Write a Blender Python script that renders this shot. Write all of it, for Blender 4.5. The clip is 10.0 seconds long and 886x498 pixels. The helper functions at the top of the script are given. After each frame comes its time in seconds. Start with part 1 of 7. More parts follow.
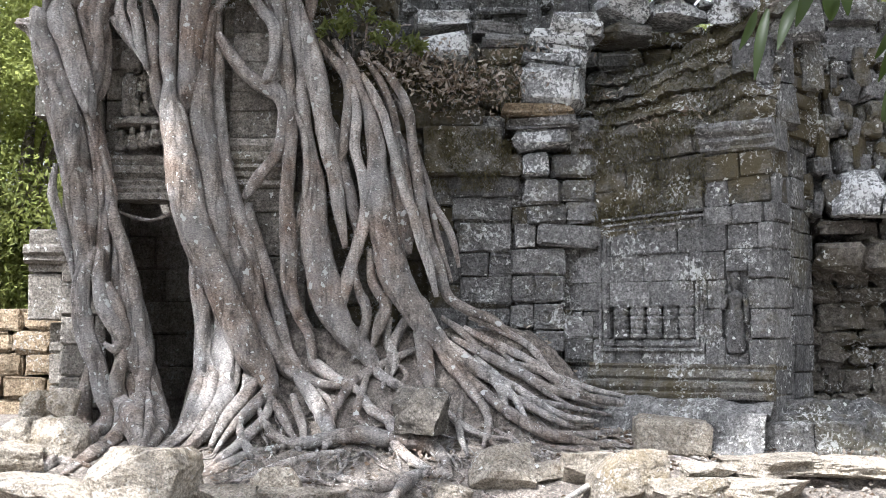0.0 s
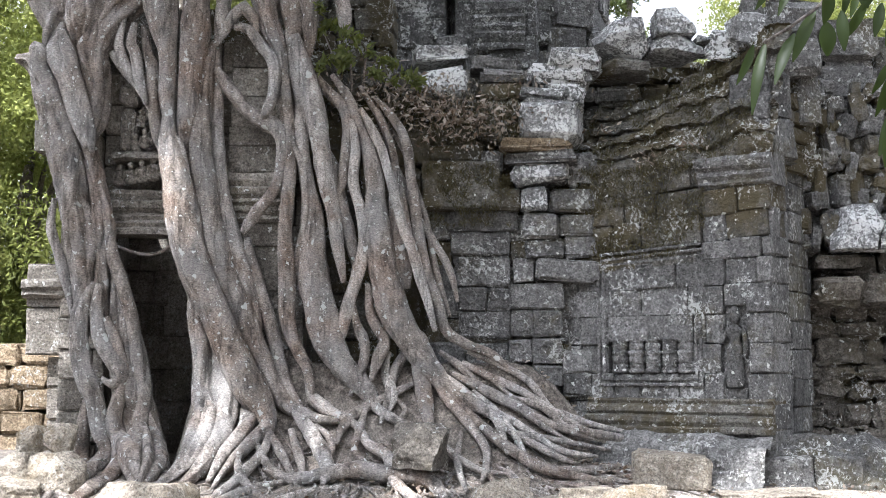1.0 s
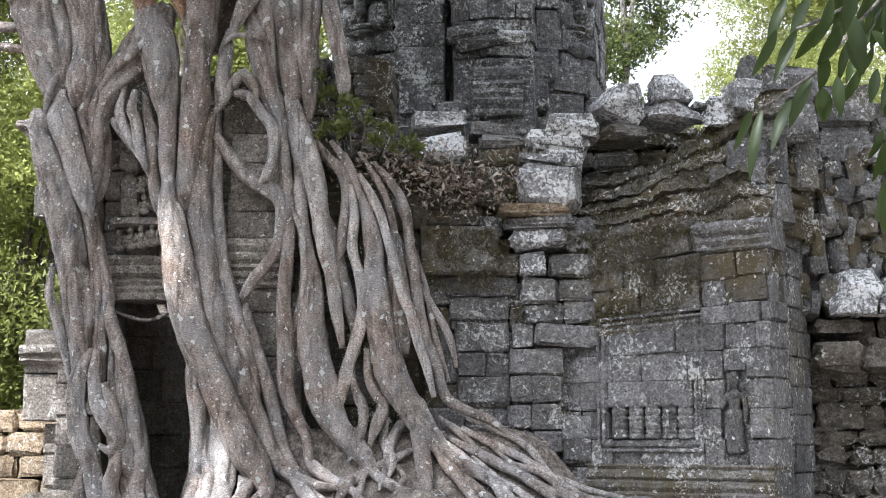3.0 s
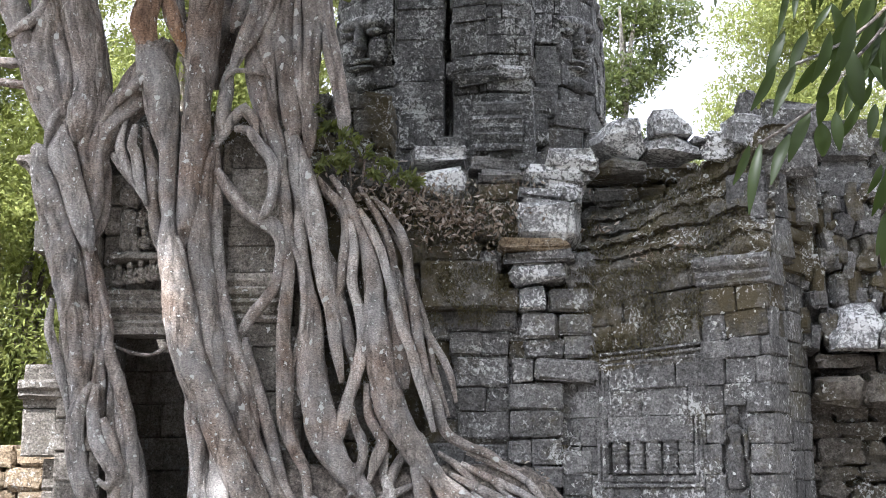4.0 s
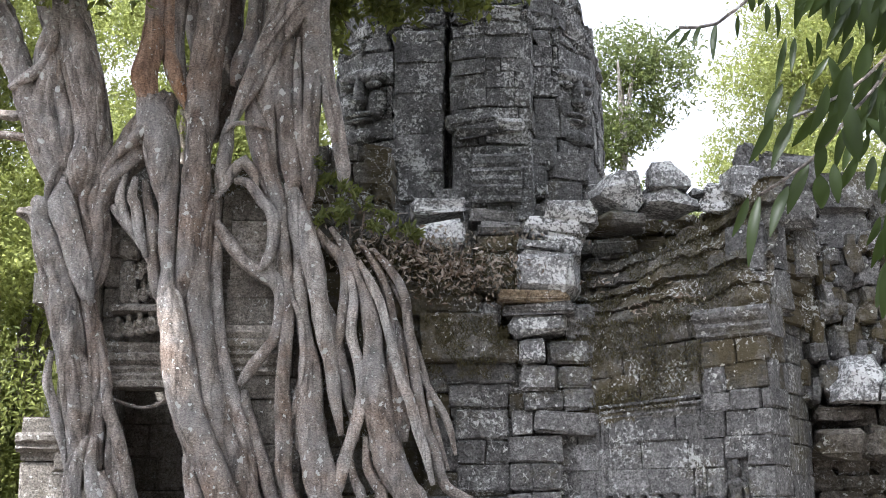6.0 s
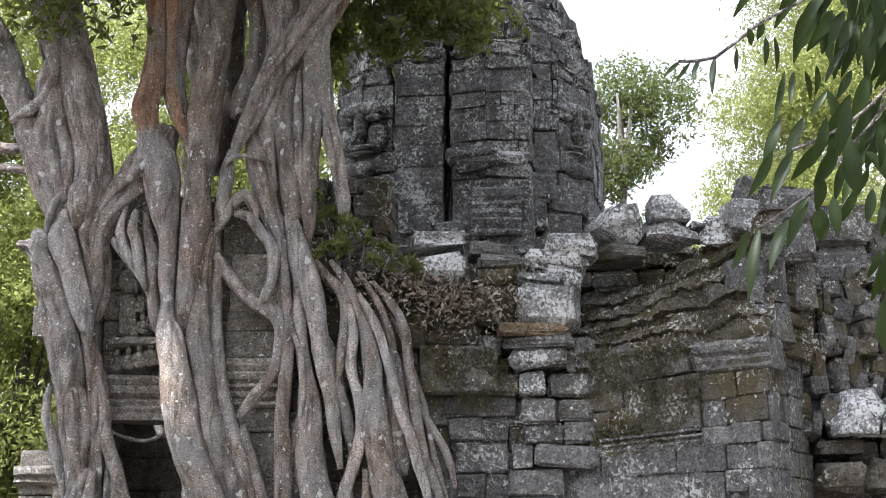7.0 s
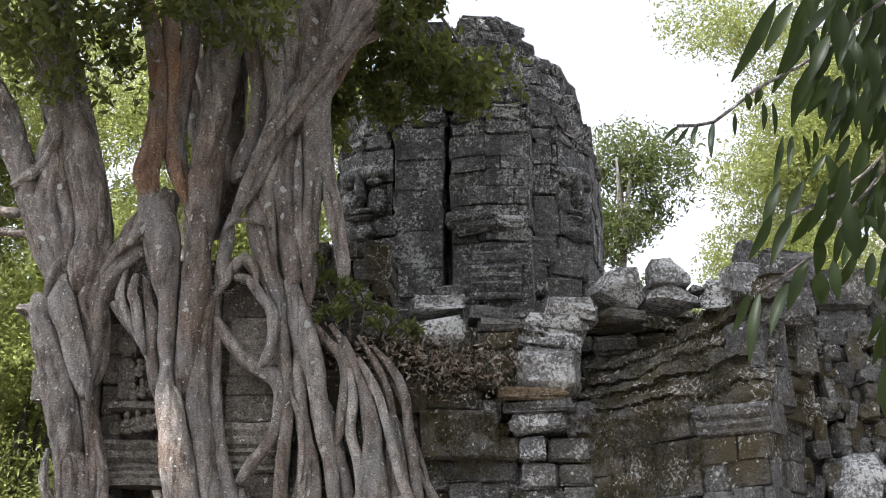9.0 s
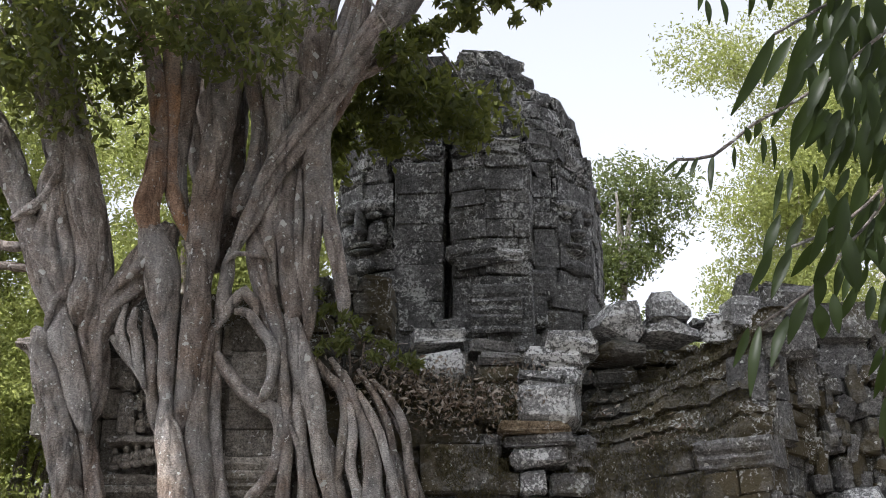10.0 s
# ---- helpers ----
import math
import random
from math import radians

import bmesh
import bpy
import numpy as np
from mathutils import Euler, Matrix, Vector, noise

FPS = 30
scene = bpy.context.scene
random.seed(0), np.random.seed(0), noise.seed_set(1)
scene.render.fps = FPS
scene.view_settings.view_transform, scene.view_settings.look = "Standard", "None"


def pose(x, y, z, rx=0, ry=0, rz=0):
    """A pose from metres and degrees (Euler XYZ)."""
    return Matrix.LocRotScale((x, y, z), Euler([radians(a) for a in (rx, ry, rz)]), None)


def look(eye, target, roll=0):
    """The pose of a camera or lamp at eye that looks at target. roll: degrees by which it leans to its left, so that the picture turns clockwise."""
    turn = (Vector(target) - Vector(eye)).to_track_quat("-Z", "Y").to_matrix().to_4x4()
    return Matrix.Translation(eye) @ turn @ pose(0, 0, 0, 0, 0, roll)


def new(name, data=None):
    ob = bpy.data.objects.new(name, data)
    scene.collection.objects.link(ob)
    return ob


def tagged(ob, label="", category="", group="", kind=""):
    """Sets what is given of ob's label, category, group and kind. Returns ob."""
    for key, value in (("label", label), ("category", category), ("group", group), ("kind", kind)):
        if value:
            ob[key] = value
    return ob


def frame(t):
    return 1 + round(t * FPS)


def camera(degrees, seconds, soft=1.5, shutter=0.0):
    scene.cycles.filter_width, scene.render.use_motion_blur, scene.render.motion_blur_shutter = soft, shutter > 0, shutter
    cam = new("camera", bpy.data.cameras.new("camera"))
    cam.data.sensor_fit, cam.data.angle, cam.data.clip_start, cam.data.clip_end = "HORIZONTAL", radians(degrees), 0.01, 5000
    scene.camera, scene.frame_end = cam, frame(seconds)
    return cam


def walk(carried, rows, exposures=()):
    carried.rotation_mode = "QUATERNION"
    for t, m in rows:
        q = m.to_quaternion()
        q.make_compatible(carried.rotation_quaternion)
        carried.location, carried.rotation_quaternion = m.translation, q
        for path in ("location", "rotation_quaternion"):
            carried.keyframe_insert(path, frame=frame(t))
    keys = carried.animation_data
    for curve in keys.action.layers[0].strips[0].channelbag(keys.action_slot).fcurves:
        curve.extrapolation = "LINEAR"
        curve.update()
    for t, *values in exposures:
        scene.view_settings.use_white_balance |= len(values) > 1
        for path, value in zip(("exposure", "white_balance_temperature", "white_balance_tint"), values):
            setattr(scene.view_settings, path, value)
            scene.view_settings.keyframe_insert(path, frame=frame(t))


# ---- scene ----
EYE, TILT = 1.5, 3.84
cam = camera(35.62, 10.0, soft=0.6)
# t, pitch above the first view, yaw, lean: a head turning upward on a standing tripod
ROWS = [
    (0.0, 0.0, 0.0, 0.0), (0.5, 0.714, -0.037, -0.044), (1.0, 1.43, -0.066, -0.029), (1.5, 2.072, -0.078, -0.04),
    (2.0, 2.729, -0.099, -0.064), (3.5, 4.896, -0.125, -0.112), (4.0, 5.575, -0.131, -0.117), (4.5, 5.916, -0.134, -0.113),
    (5.0, 6.563, -0.138, -0.106), (5.5, 7.112, -0.162, -0.136), (7.0, 9.099, -0.167, -0.129), (7.5, 9.796, -0.17, -0.12),
    (8.0, 10.812, -0.164, -0.109), (8.5, 11.281, -0.181, -0.152), (9.0, 11.75, -0.175, -0.137), (9.5, 12.581, -0.174, -0.158),
    (10.0, 13.143, -0.174, -0.185),
]
walk(cam, [(t, pose(0, 0, EYE, 90 + TILT + p, 0, y) @ pose(0, 0, 0, 0, 0, r)) for t, p, y, r in ROWS],
     exposures=[(0.0, 1.44, 5700, 13), (4.0, 1.54, 5700, 14), (5.5, 1.50, 5720, 14), (7.0, 1.34, 5750, 14), (8.0, 1.14, 5830, 14), (9.0, 0.94, 5900, 14), (10.0, 0.76, 5930, 14)])

# ---- sky and sun ----
SUN = Vector((-0.35, -0.50, 0.80)).normalized()
world = bpy.data.worlds.new("sky")
scene.world = world
world.use_nodes = True
wn = world.node_tree
sky = wn.nodes.new("ShaderNodeTexSky")
sky.sky_type = "NISHITA"
sky.sun_disc = False
sky.sun_elevation = math.asin(SUN.z)
sky.sun_rotation = math.atan2(SUN.x, SUN.y)
sky.dust_density = 5.0
sky.air_density = 1.0
haze = wn.nodes.new("ShaderNodeHueSaturation")
haze.inputs["Saturation"].default_value = 0.10
haze.inputs["Value"].default_value = 1.38
wn.links.new(sky.outputs[0], haze.inputs["Color"])
wn.links.new(haze.outputs[0], wn.nodes["Background"].inputs[0])
wn.nodes["Background"].inputs[1].default_value = 0.15
sun = new("sun", bpy.data.lights.new("sun", "SUN"))
sun.data.energy, sun.data.angle, sun.data.color = 5.0, radians(0.6), (1.0, 0.95, 0.86)
sun.matrix_world = look((0, 0, 30), Vector((0, 0, 30)) - SUN)


# ---- materials ----
def nodes_of(name):
    m = bpy.data.materials.new(name)
    m.use_nodes = True
    t = m.node_tree
    return m, t, t.nodes["Principled BSDF"]


def tex_noise(t, scale, detail=6, rough=0.6, vec=None, distort=0.0):
    n = t.nodes.new("ShaderNodeTexNoise")
    n.inputs["Scale"].default_value, n.inputs["Detail"].default_value = scale, detail
    n.inputs["Roughness"].default_value, n.inputs["Distortion"].default_value = rough, distort
    if vec is not None:
        t.links.new(vec, n.inputs["Vector"])
    return n.outputs["Fac"]


def ramp(t, fac, stops):
    r = t.nodes.new("ShaderNodeValToRGB")
    el = r.color_ramp.elements
    while len(el) < len(stops):
        el.new(0.5)
    for e, (p, c) in zip(el, stops):
        e.position = p
        e.color = (*c, 1) if isinstance(c, tuple) else (c, c, c, 1)
    t.links.new(fac, r.inputs[0])
    return r.outputs[0]


def mix(t, fac, a, b, mode="MIX"):
    n = t.nodes.new("ShaderNodeMix")
    n.data_type, n.blend_type = "RGBA", mode
    for sock, v in ((n.inputs[0], fac), (n.inputs[6], a), (n.inputs[7], b)):
        if hasattr(v, "links"):
            t.links.new(v, sock)
        elif isinstance(v, tuple):
            sock.default_value = (*v, 1)
        else:
            sock.default_value = v
    return n.outputs[2]


def calc(t, op, a, b):
    n = t.nodes.new("ShaderNodeMath")
    n.operation = op
    for sock, v in zip(n.inputs, (a, b)):
        if hasattr(v, "links"):
            t.links.new(v, sock)
        else:
            sock.default_value = v
    return n.outputs[0]


def bumped(t, p, height, strength, dist):
    b = t.nodes.new("ShaderNodeBump")
    b.inputs["Strength"].default_value, b.inputs["Distance"].default_value = strength, dist
    t.links.new(height, b.inputs["Height"])
    t.links.new(b.outputs[0], p.inputs["Normal"])


def place_of(t, stretch=(1, 1, 1)):
    g = t.nodes.new("ShaderNodeNewGeometry").outputs["Position"]
    if stretch == (1, 1, 1):
        return g
    m = t.nodes.new("ShaderNodeMapping")
    m.inputs["Scale"].default_value = stretch
    t.links.new(g, m.inputs["Vector"])
    return m.outputs[0]


def stone(name, dark, mid, light, lichen=0.5, moss=0.3, moss_col=(0.10, 0.085, 0.04), spots=0.5, rough_scale=1.0, crust_col=(0.48, 0.48, 0.455)):
    """Weathered sandstone: tone per block, stains, pale lichen crusts and spots, moss film, pitted relief."""
    m, t, p = nodes_of(name)
    pos = place_of(t)
    big = tex_noise(t, 1.3, 5, 0.6, pos)
    fine = tex_noise(t, 16, 8, 0.7, pos)
    col = ramp(t, fine, [(0.3, dark), (0.52, mid), (0.72, light)])
    rnd = t.nodes.new("ShaderNodeObjectInfo").outputs["Random"]
    tone = ramp(t, rnd, [(0.0, 0.68), (1.0, 1.22)])
    col = mix(t, 1.0, col, tone, "MULTIPLY")
    stain = ramp(t, tex_noise(t, 2.2, 6, 0.65, place_of(t, (1.6, 1.6, 0.5))), [(0.35, 0.5), (0.62, 1.05)])
    col = mix(t, 0.8, col, stain, "MULTIPLY")
    col = mix(t, 1.0, col, ramp(t, tex_noise(t, 48, 7, 0.78, pos, 0.5), [(0.38, 0.38), (0.52, 1.0), (0.65, 1.55)]), "MULTIPLY")
    mz = ramp(t, calc(t, "ADD", calc(t, "MULTIPLY", big, 0.75), calc(t, "MULTIPLY", tex_noise(t, 9, 6, 0.7, pos), 0.35)),
              [(0.62 - 0.2 * moss, 0.0), (0.74 - 0.2 * moss, 1.0)])
    col = mix(t, calc(t, "MULTIPLY", mz, min(1.0, 0.35 + moss)), col, moss_col)
    crust = calc(t, "MULTIPLY", tex_noise(t, 24, 8, 0.75, pos, 0.6), calc(t, "ADD", tex_noise(t, 2.6, 4, 0.6, pos), 0.42))
    cz = ramp(t, crust, [(0.60 - 0.12 * lichen, 0.0), (0.66 - 0.12 * lichen, 1.0)])
    col = mix(t, calc(t, "MULTIPLY", cz, 0.85), col, crust_col)
    v = t.nodes.new("ShaderNodeTexVoronoi")
    v.inputs["Scale"].default_value = 13
    v.inputs["Randomness"].default_value = 1.0
    warp = t.nodes.new("ShaderNodeVectorMath")
    warp.operation = "ADD"
    wob = t.nodes.new("ShaderNodeTexNoise")
    wob.inputs["Scale"].default_value = 14
    t.links.new(pos, wob.inputs["Vector"])
    half = t.nodes.new("ShaderNodeVectorMath")
    half.operation = "SCALE"
    half.inputs["Scale"].default_value = 0.12
    t.links.new(wob.outputs["Color"], half.inputs[0])
    t.links.new(pos, warp.inputs[0])
    t.links.new(half.outputs[0], warp.inputs[1])
    t.links.new(warp.outputs[0], v.inputs["Vector"])
    sel = t.nodes.new("ShaderNodeSeparateColor")
    t.links.new(v.outputs["Color"], sel.inputs[0])
    thr = calc(t, "MULTIPLY", calc(t, "GREATER_THAN", sel.outputs[0], 1.0 - 0.22 * spots), calc(t, "LESS_THAN",
               calc(t, "ADD", v.outputs["Distance"], calc(t, "MULTIPLY", fine, 0.25)), 0.34))
    col = mix(t, calc(t, "MULTIPLY", thr, 0.8), col, (0.58, 0.58, 0.54))
    t.links.new(col, p.inputs["Base Color"])
    p.inputs["Roughness"].default_value = 0.92
    p.inputs["Specular IOR Level"].default_value = 0.2
    h = calc(t, "ADD", calc(t, "MULTIPLY", tex_noise(t, 55, 6, 0.7, pos), 0.35), calc(t, "MULTIPLY", tex_noise(t, 9 * rough_scale, 6, 0.65, pos), 1.0))
    bumped(t, p, h, 1.0, 0.065)
    return m


def bark_mat(name, dark, mid, light, lichen=0.5, warm=0.3):
    """Smooth fig bark: grey-brown with fine cross wrinkles, rubbed warm patches, pale lichen discs and dark streaks."""
    m, t, p = nodes_of(name)
    pos = place_of(t)
    lines = tex_noise(t, 7, 7, 0.66, place_of(t, (1.5, 1.5, 0.55)), 0.4)
    col = ramp(t, lines, [(0.30, dark), (0.5, mid), (0.72, light)])
    col = mix(t, ramp(t, tex_noise(t, 1.7, 4, 0.6, pos), [(0.5, 0.0), (0.68, warm)]), col, (0.30, 0.17, 0.09))
    grain = tex_noise(t, 60, 6, 0.8, place_of(t, (0.8, 0.8, 1.5)), 0.3)
    col = mix(t, 1.0, col, ramp(t, grain, [(0.36, 0.35), (0.5, 0.98), (0.64, 1.65)]), "MULTIPLY")
    rnd = t.nodes.new("ShaderNodeObjectInfo").outputs["Random"]
    col = mix(t, 1.0, col, ramp(t, rnd, [(0.0, (0.84, 0.76, 0.69)), (0.35, (0.80, 0.76, 0.72)), (0.7, (1.02, 0.98, 0.95)), (0.9, (1.3, 1.28, 1.25)), (1.0, (1.6, 1.6, 1.57))]), "MULTIPLY")
    grey = ramp(t, tex_noise(t, 2.6, 5, 0.6, pos), [(0.45, 0.0), (0.62, 0.5)])
    col = mix(t, grey, col, mix(t, 1.0, (0.31, 0.305, 0.295), ramp(t, grain, [(0.34, 0.5), (0.66, 1.45)]), "MULTIPLY"))
    streak = ramp(t, tex_noise(t, 5, 6, 0.7, place_of(t, (2.2, 2.2, 0.3)), 0.6), [(0.34, 0.36), (0.46, 1.0)])
    col = mix(t, 0.85, col, streak, "MULTIPLY")
    warp = t.nodes.new("ShaderNodeVectorMath")
    warp.operation = "ADD"
    wob = t.nodes.new("ShaderNodeTexNoise")
    wob.inputs["Scale"].default_value = 14
    t.links.new(pos, wob.inputs["Vector"])
    half = t.nodes.new("ShaderNodeVectorMath")
    half.operation = "SCALE"
    half.inputs["Scale"].default_value = 0.10
    t.links.new(wob.outputs["Color"], half.inputs[0])
    t.links.new(pos, warp.inputs[0])
    t.links.new(half.outputs[0], warp.inputs[1])
    fine = tex_noise(t, 40, 5, 0.7, pos)
    for scale, share, reach in ((7, 0.20, 0.36), (17, 0.14, 0.40), (34, 0.10, 0.42)):
        v = t.nodes.new("ShaderNodeTexVoronoi")
        v.inputs["Scale"].default_value = scale
        t.links.new(warp.outputs[0], v.inputs["Vector"])
        sel = t.nodes.new("ShaderNodeSeparateColor")
        t.links.new(v.outputs["Color"], sel.inputs[0])
        spot = calc(t, "MULTIPLY", calc(t, "GREATER_THAN", sel.outputs[0], 1.0 - share * lichen),
                    calc(t, "LESS_THAN", calc(t, "ADD", v.outputs["Distance"], calc(t, "MULTIPLY", fine, 0.3)), reach))
        col = mix(t, calc(t, "MULTIPLY", spot, 0.8), col, (0.58, 0.585, 0.55))
    t.links.new(col, p.inputs["Base Color"])
    p.inputs["Roughness"].default_value = 0.85
    p.inputs["Specular IOR Level"].default_value = 0.25
    crack = tex_noise(t, 26, 6, 0.7, place_of(t, (0.9, 0.9, 1.6)), 0.5)
    h = calc(t, "ADD", calc(t, "MULTIPLY", lines, 0.8), calc(t, "ADD", calc(t, "MULTIPLY", grain, 0.25), calc(t, "MULTIPLY", crack, 0.4)))
    bumped(t, p, h, 1.0, 0.075)
    return m


def leaf_mat(name, dark, light, through_col, amount=0.45, rough=0.5):
    m, t, p = nodes_of(name)
    rnd = t.nodes.new("ShaderNodeNewGeometry").outputs["Random Per Island"]
    col = ramp(t, rnd, [(0.0, dark), (1.0, light)])
    t.links.new(col, p.inputs["Base Color"])
    p.inputs["Roughness"].default_value = rough
    p.inputs["Specular IOR Level"].default_value = 0.18
    tr = t.nodes.new("ShaderNodeBsdfTranslucent")
    t.links.new(mix(t, rnd, through_col, tuple(min(1, c * 1.35) for c in through_col)), tr.inputs[0])
    ms = t.nodes.new("ShaderNodeMixShader")
    ms.inputs[0].default_value = amount
    t.links.new(p.outputs[0], ms.inputs[1])
    t.links.new(tr.outputs[0], ms.inputs[2])
    t.links.new(ms.outputs[0], t.nodes["Material Output"].inputs[0])
    return m


def soil_mat():
    m, t, p = nodes_of("dry_soil")
    pos = place_of(t)
    col = ramp(t, tex_noise(t, 14, 8, 0.7, pos), [(0.34, (0.055, 0.046, 0.037)), (0.5, (0.17, 0.145, 0.12)), (0.68, (0.36, 0.315, 0.265))])
    col = mix(t, ramp(t, tex_noise(t, 0.8, 4, 0.6, pos), [(0.45, 0.0), (0.7, 0.4)]), col, (0.32, 0.28, 0.235))
    col = mix(t, 1.0, col, ramp(t, tex_noise(t, 55, 6, 0.8, pos), [(0.38, 0.4), (0.52, 1.0), (0.64, 1.6)]), "MULTIPLY")
    t.links.new(col, p.inputs["Base Color"])
    p.inputs["Roughness"].default_value = 0.95
    h = calc(t, "ADD", tex_noise(t, 30, 8, 0.75, pos), calc(t, "MULTIPLY", tex_noise(t, 6, 5, 0.6, pos), 1.5))
    bumped(t, p, h, 0.9, 0.05)
    return m


GREY = stone("grey_sandstone", (0.088, 0.085, 0.080), (0.182, 0.176, 0.167), (0.30, 0.292, 0.277), 0.6, 0.2)
# porch sandstone with warm bounced light put into its lighter, yellower colour
WARM = stone("warm_lit_porch_sandstone", (0.165, 0.145, 0.12), (0.30, 0.27, 0.228), (0.42, 0.385, 0.335), 0.35, 0.08)
MOSSY = stone("mossy_sandstone", (0.08, 0.075, 0.065), (0.155, 0.146, 0.127), (0.255, 0.243, 0.217), 0.6, 0.7, (0.078, 0.064, 0.036), 0.8)
TOWER = stone("tower_sandstone", (0.068, 0.067, 0.064), (0.155, 0.152, 0.145), (0.30, 0.295, 0.283), 0.85, 0.25, (0.055, 0.05, 0.034), 0.3)
PALE = stone("lichen_covered_sandstone", (0.15, 0.147, 0.14), (0.27, 0.266, 0.256), (0.42, 0.415, 0.40), 1.25, 0.05, (0.09, 0.08, 0.05), 0.9, 1.0, (0.68, 0.68, 0.655))
RUSTY = stone("laterite", (0.15, 0.105, 0.062), (0.28, 0.215, 0.14), (0.42, 0.35, 0.25), 0.35, 0.2, (0.10, 0.08, 0.05), 0.2, 1.6)
DARKLAT = stone("dark_laterite", (0.085, 0.075, 0.064), (0.17, 0.152, 0.128), (0.28, 0.255, 0.22), 0.4, 0.35, (0.085, 0.072, 0.045), 0.25, 1.6)
ROCK = stone("fallen_sandstone", (0.24, 0.20, 0.15), (0.40, 0.35, 0.28), (0.54, 0.49, 0.41), 0.2, 0.1, (0.22, 0.16, 0.07), 0.2)
BARK = bark_mat("fig_bark", (0.08, 0.073, 0.066), (0.285, 0.262, 0.238), (0.53, 0.50, 0.465), 1.4, 0.25)
YOUNG = bark_mat("fig_trunk_bark", (0.08, 0.070, 0.062), (0.26, 0.232, 0.209), (0.48, 0.44, 0.402), 1.3, 0.28)
REDBARK = bark_mat("rubbed_red_bark", (0.10, 0.062, 0.042), (0.25, 0.165, 0.115), (0.38, 0.28, 0.21), 0.9, 0.75)
FARBARK = bark_mat("pale_far_bark", (0.2, 0.18, 0.15), (0.36, 0.34, 0.30), (0.52, 0.5, 0.46), 0.4, 0.1)
SOIL = soil_mat()
FIGLEAF = leaf_mat("fig_leaf", (0.03, 0.042, 0.016), (0.10, 0.112, 0.042), (0.24, 0.26, 0.05), 0.4)
# far leaves in two copies, sun and shade put into the leaf colour
SUNLITLEAF = leaf_mat("sunlit_far_leaf", (0.055, 0.075, 0.02), (0.20, 0.215, 0.068), (0.38, 0.41, 0.13), 0.5)
SHADEDLEAF = leaf_mat("shaded_far_leaf", (0.03, 0.046, 0.018), (0.11, 0.13, 0.05), (0.20, 0.23, 0.07), 0.42)
NEARLEAF = leaf_mat("hanging_leaf", (0.016, 0.025, 0.010), (0.034, 0.048, 0.018), (0.06, 0.09, 0.012), 0.35, 0.38)
DRYLEAF = leaf_mat("dry_leaf", (0.09, 0.062, 0.042), (0.36, 0.32, 0.27), (0.2, 0.12, 0.05), 0.15)


# ---- building blocks ----
def mesh(name, verts, faces, mat, smooth=False):
    me = bpy.data.meshes.new(name)
    me.from_pydata([tuple(v) for v in verts], [], faces)
    me.materials.append(mat)
    if smooth:
        me.shade_smooth()
    me.update()
    return me


def part(name, bm, mat, parent=None, label="", smooth=False):
    me = bpy.data.meshes.new(name)
    bmesh.ops.recalc_face_normals(bm, faces=bm.faces)
    bm.to_mesh(me)
    bm.free()
    me.materials.append(mat)
    if smooth:
        me.shade_smooth()
    ob = new(name, me)
    ob.parent = parent
    return tagged(ob, label)


def thing(name, label, category, at=(0, 0, 0), group="", kind=""):
    ob = new(name)
    ob.empty_display_size = 0.1
    ob.location = at
    return tagged(ob, label, category, group, kind)


def under(ob, parent):
    """Hangs ob under parent without moving it."""
    ob.parent = parent
    ob.matrix_parent_inverse = Matrix.Translation(-Vector(parent.location))
    return ob


RNG = random.Random(7)
GRID = [(i, j, k) for i in range(4) for j in range(4) for k in range(4) if 0 in (i, j, k) or 3 in (i, j, k)]
GIDX = {g: n for n, g in enumerate(GRID)}
GFACES = []
for ax in range(3):
    for side in (0, 3):
        for a in range(3):
            for b in range(3):
                q = []
                for da, db in ((0, 0), (1, 0), (1, 1), (0, 1)):
                    g = [0, 0, 0]
                    g[ax], g[(ax + 1) % 3], g[(ax + 2) % 3] = side, a + da, b + db
                    q.append(GIDX[tuple(g)])
                GFACES.append(q if side == 3 else q[::-1])


def block_mesh(name, w, d, h, mat, chamfer=0.02, rough=0.008, rng=RNG, skew=0.0):
    """A cut stone with worn edges, its origin in the middle of its front face (front towards -y)."""
    c = min(chamfer, 0.3 * min(w, d, h))
    ax = [[-s / 2, -s / 2 + c, s / 2 - c, s / 2] for s in (w, d, h)]
    sx, sz = rng.uniform(-skew, skew), rng.uniform(-skew, skew)
    vs = []
    for g in GRID:
        v = [ax[n][g[n]] for n in range(3)]
        ext = [n for n in range(3) if g[n] in (0, 3)]
        if len(ext) > 1:
            wear = c * (0.42 if len(ext) == 2 else 0.6) * rng.uniform(0.5, 1.7)
            for n in ext:
                v[n] -= math.copysign(wear, v[n])
        v = [a + rng.uniform(-rough, rough) for a in v]
        v[1] += d / 2 + sx * v[0] + sz * v[2]
        vs.append(v)
    return mesh(name, vs, GFACES, mat)


def block(name, parent, x, y, z, w, d, h, mat, turn=0.0, tip=0.0, lean=0.0, chamfer=0.02, rough=0.008, skew=0.02, label=""):
    """A stone with its front face's middle at (x, y, z)."""
    ob = new(name, block_mesh(name, w, d, h, mat, chamfer, rough, RNG, skew))
    ob.matrix_world = pose(x, y, z, lean, tip, turn)
    if parent is not None:
        under(ob, parent)
    return tagged(ob, label) if label else ob


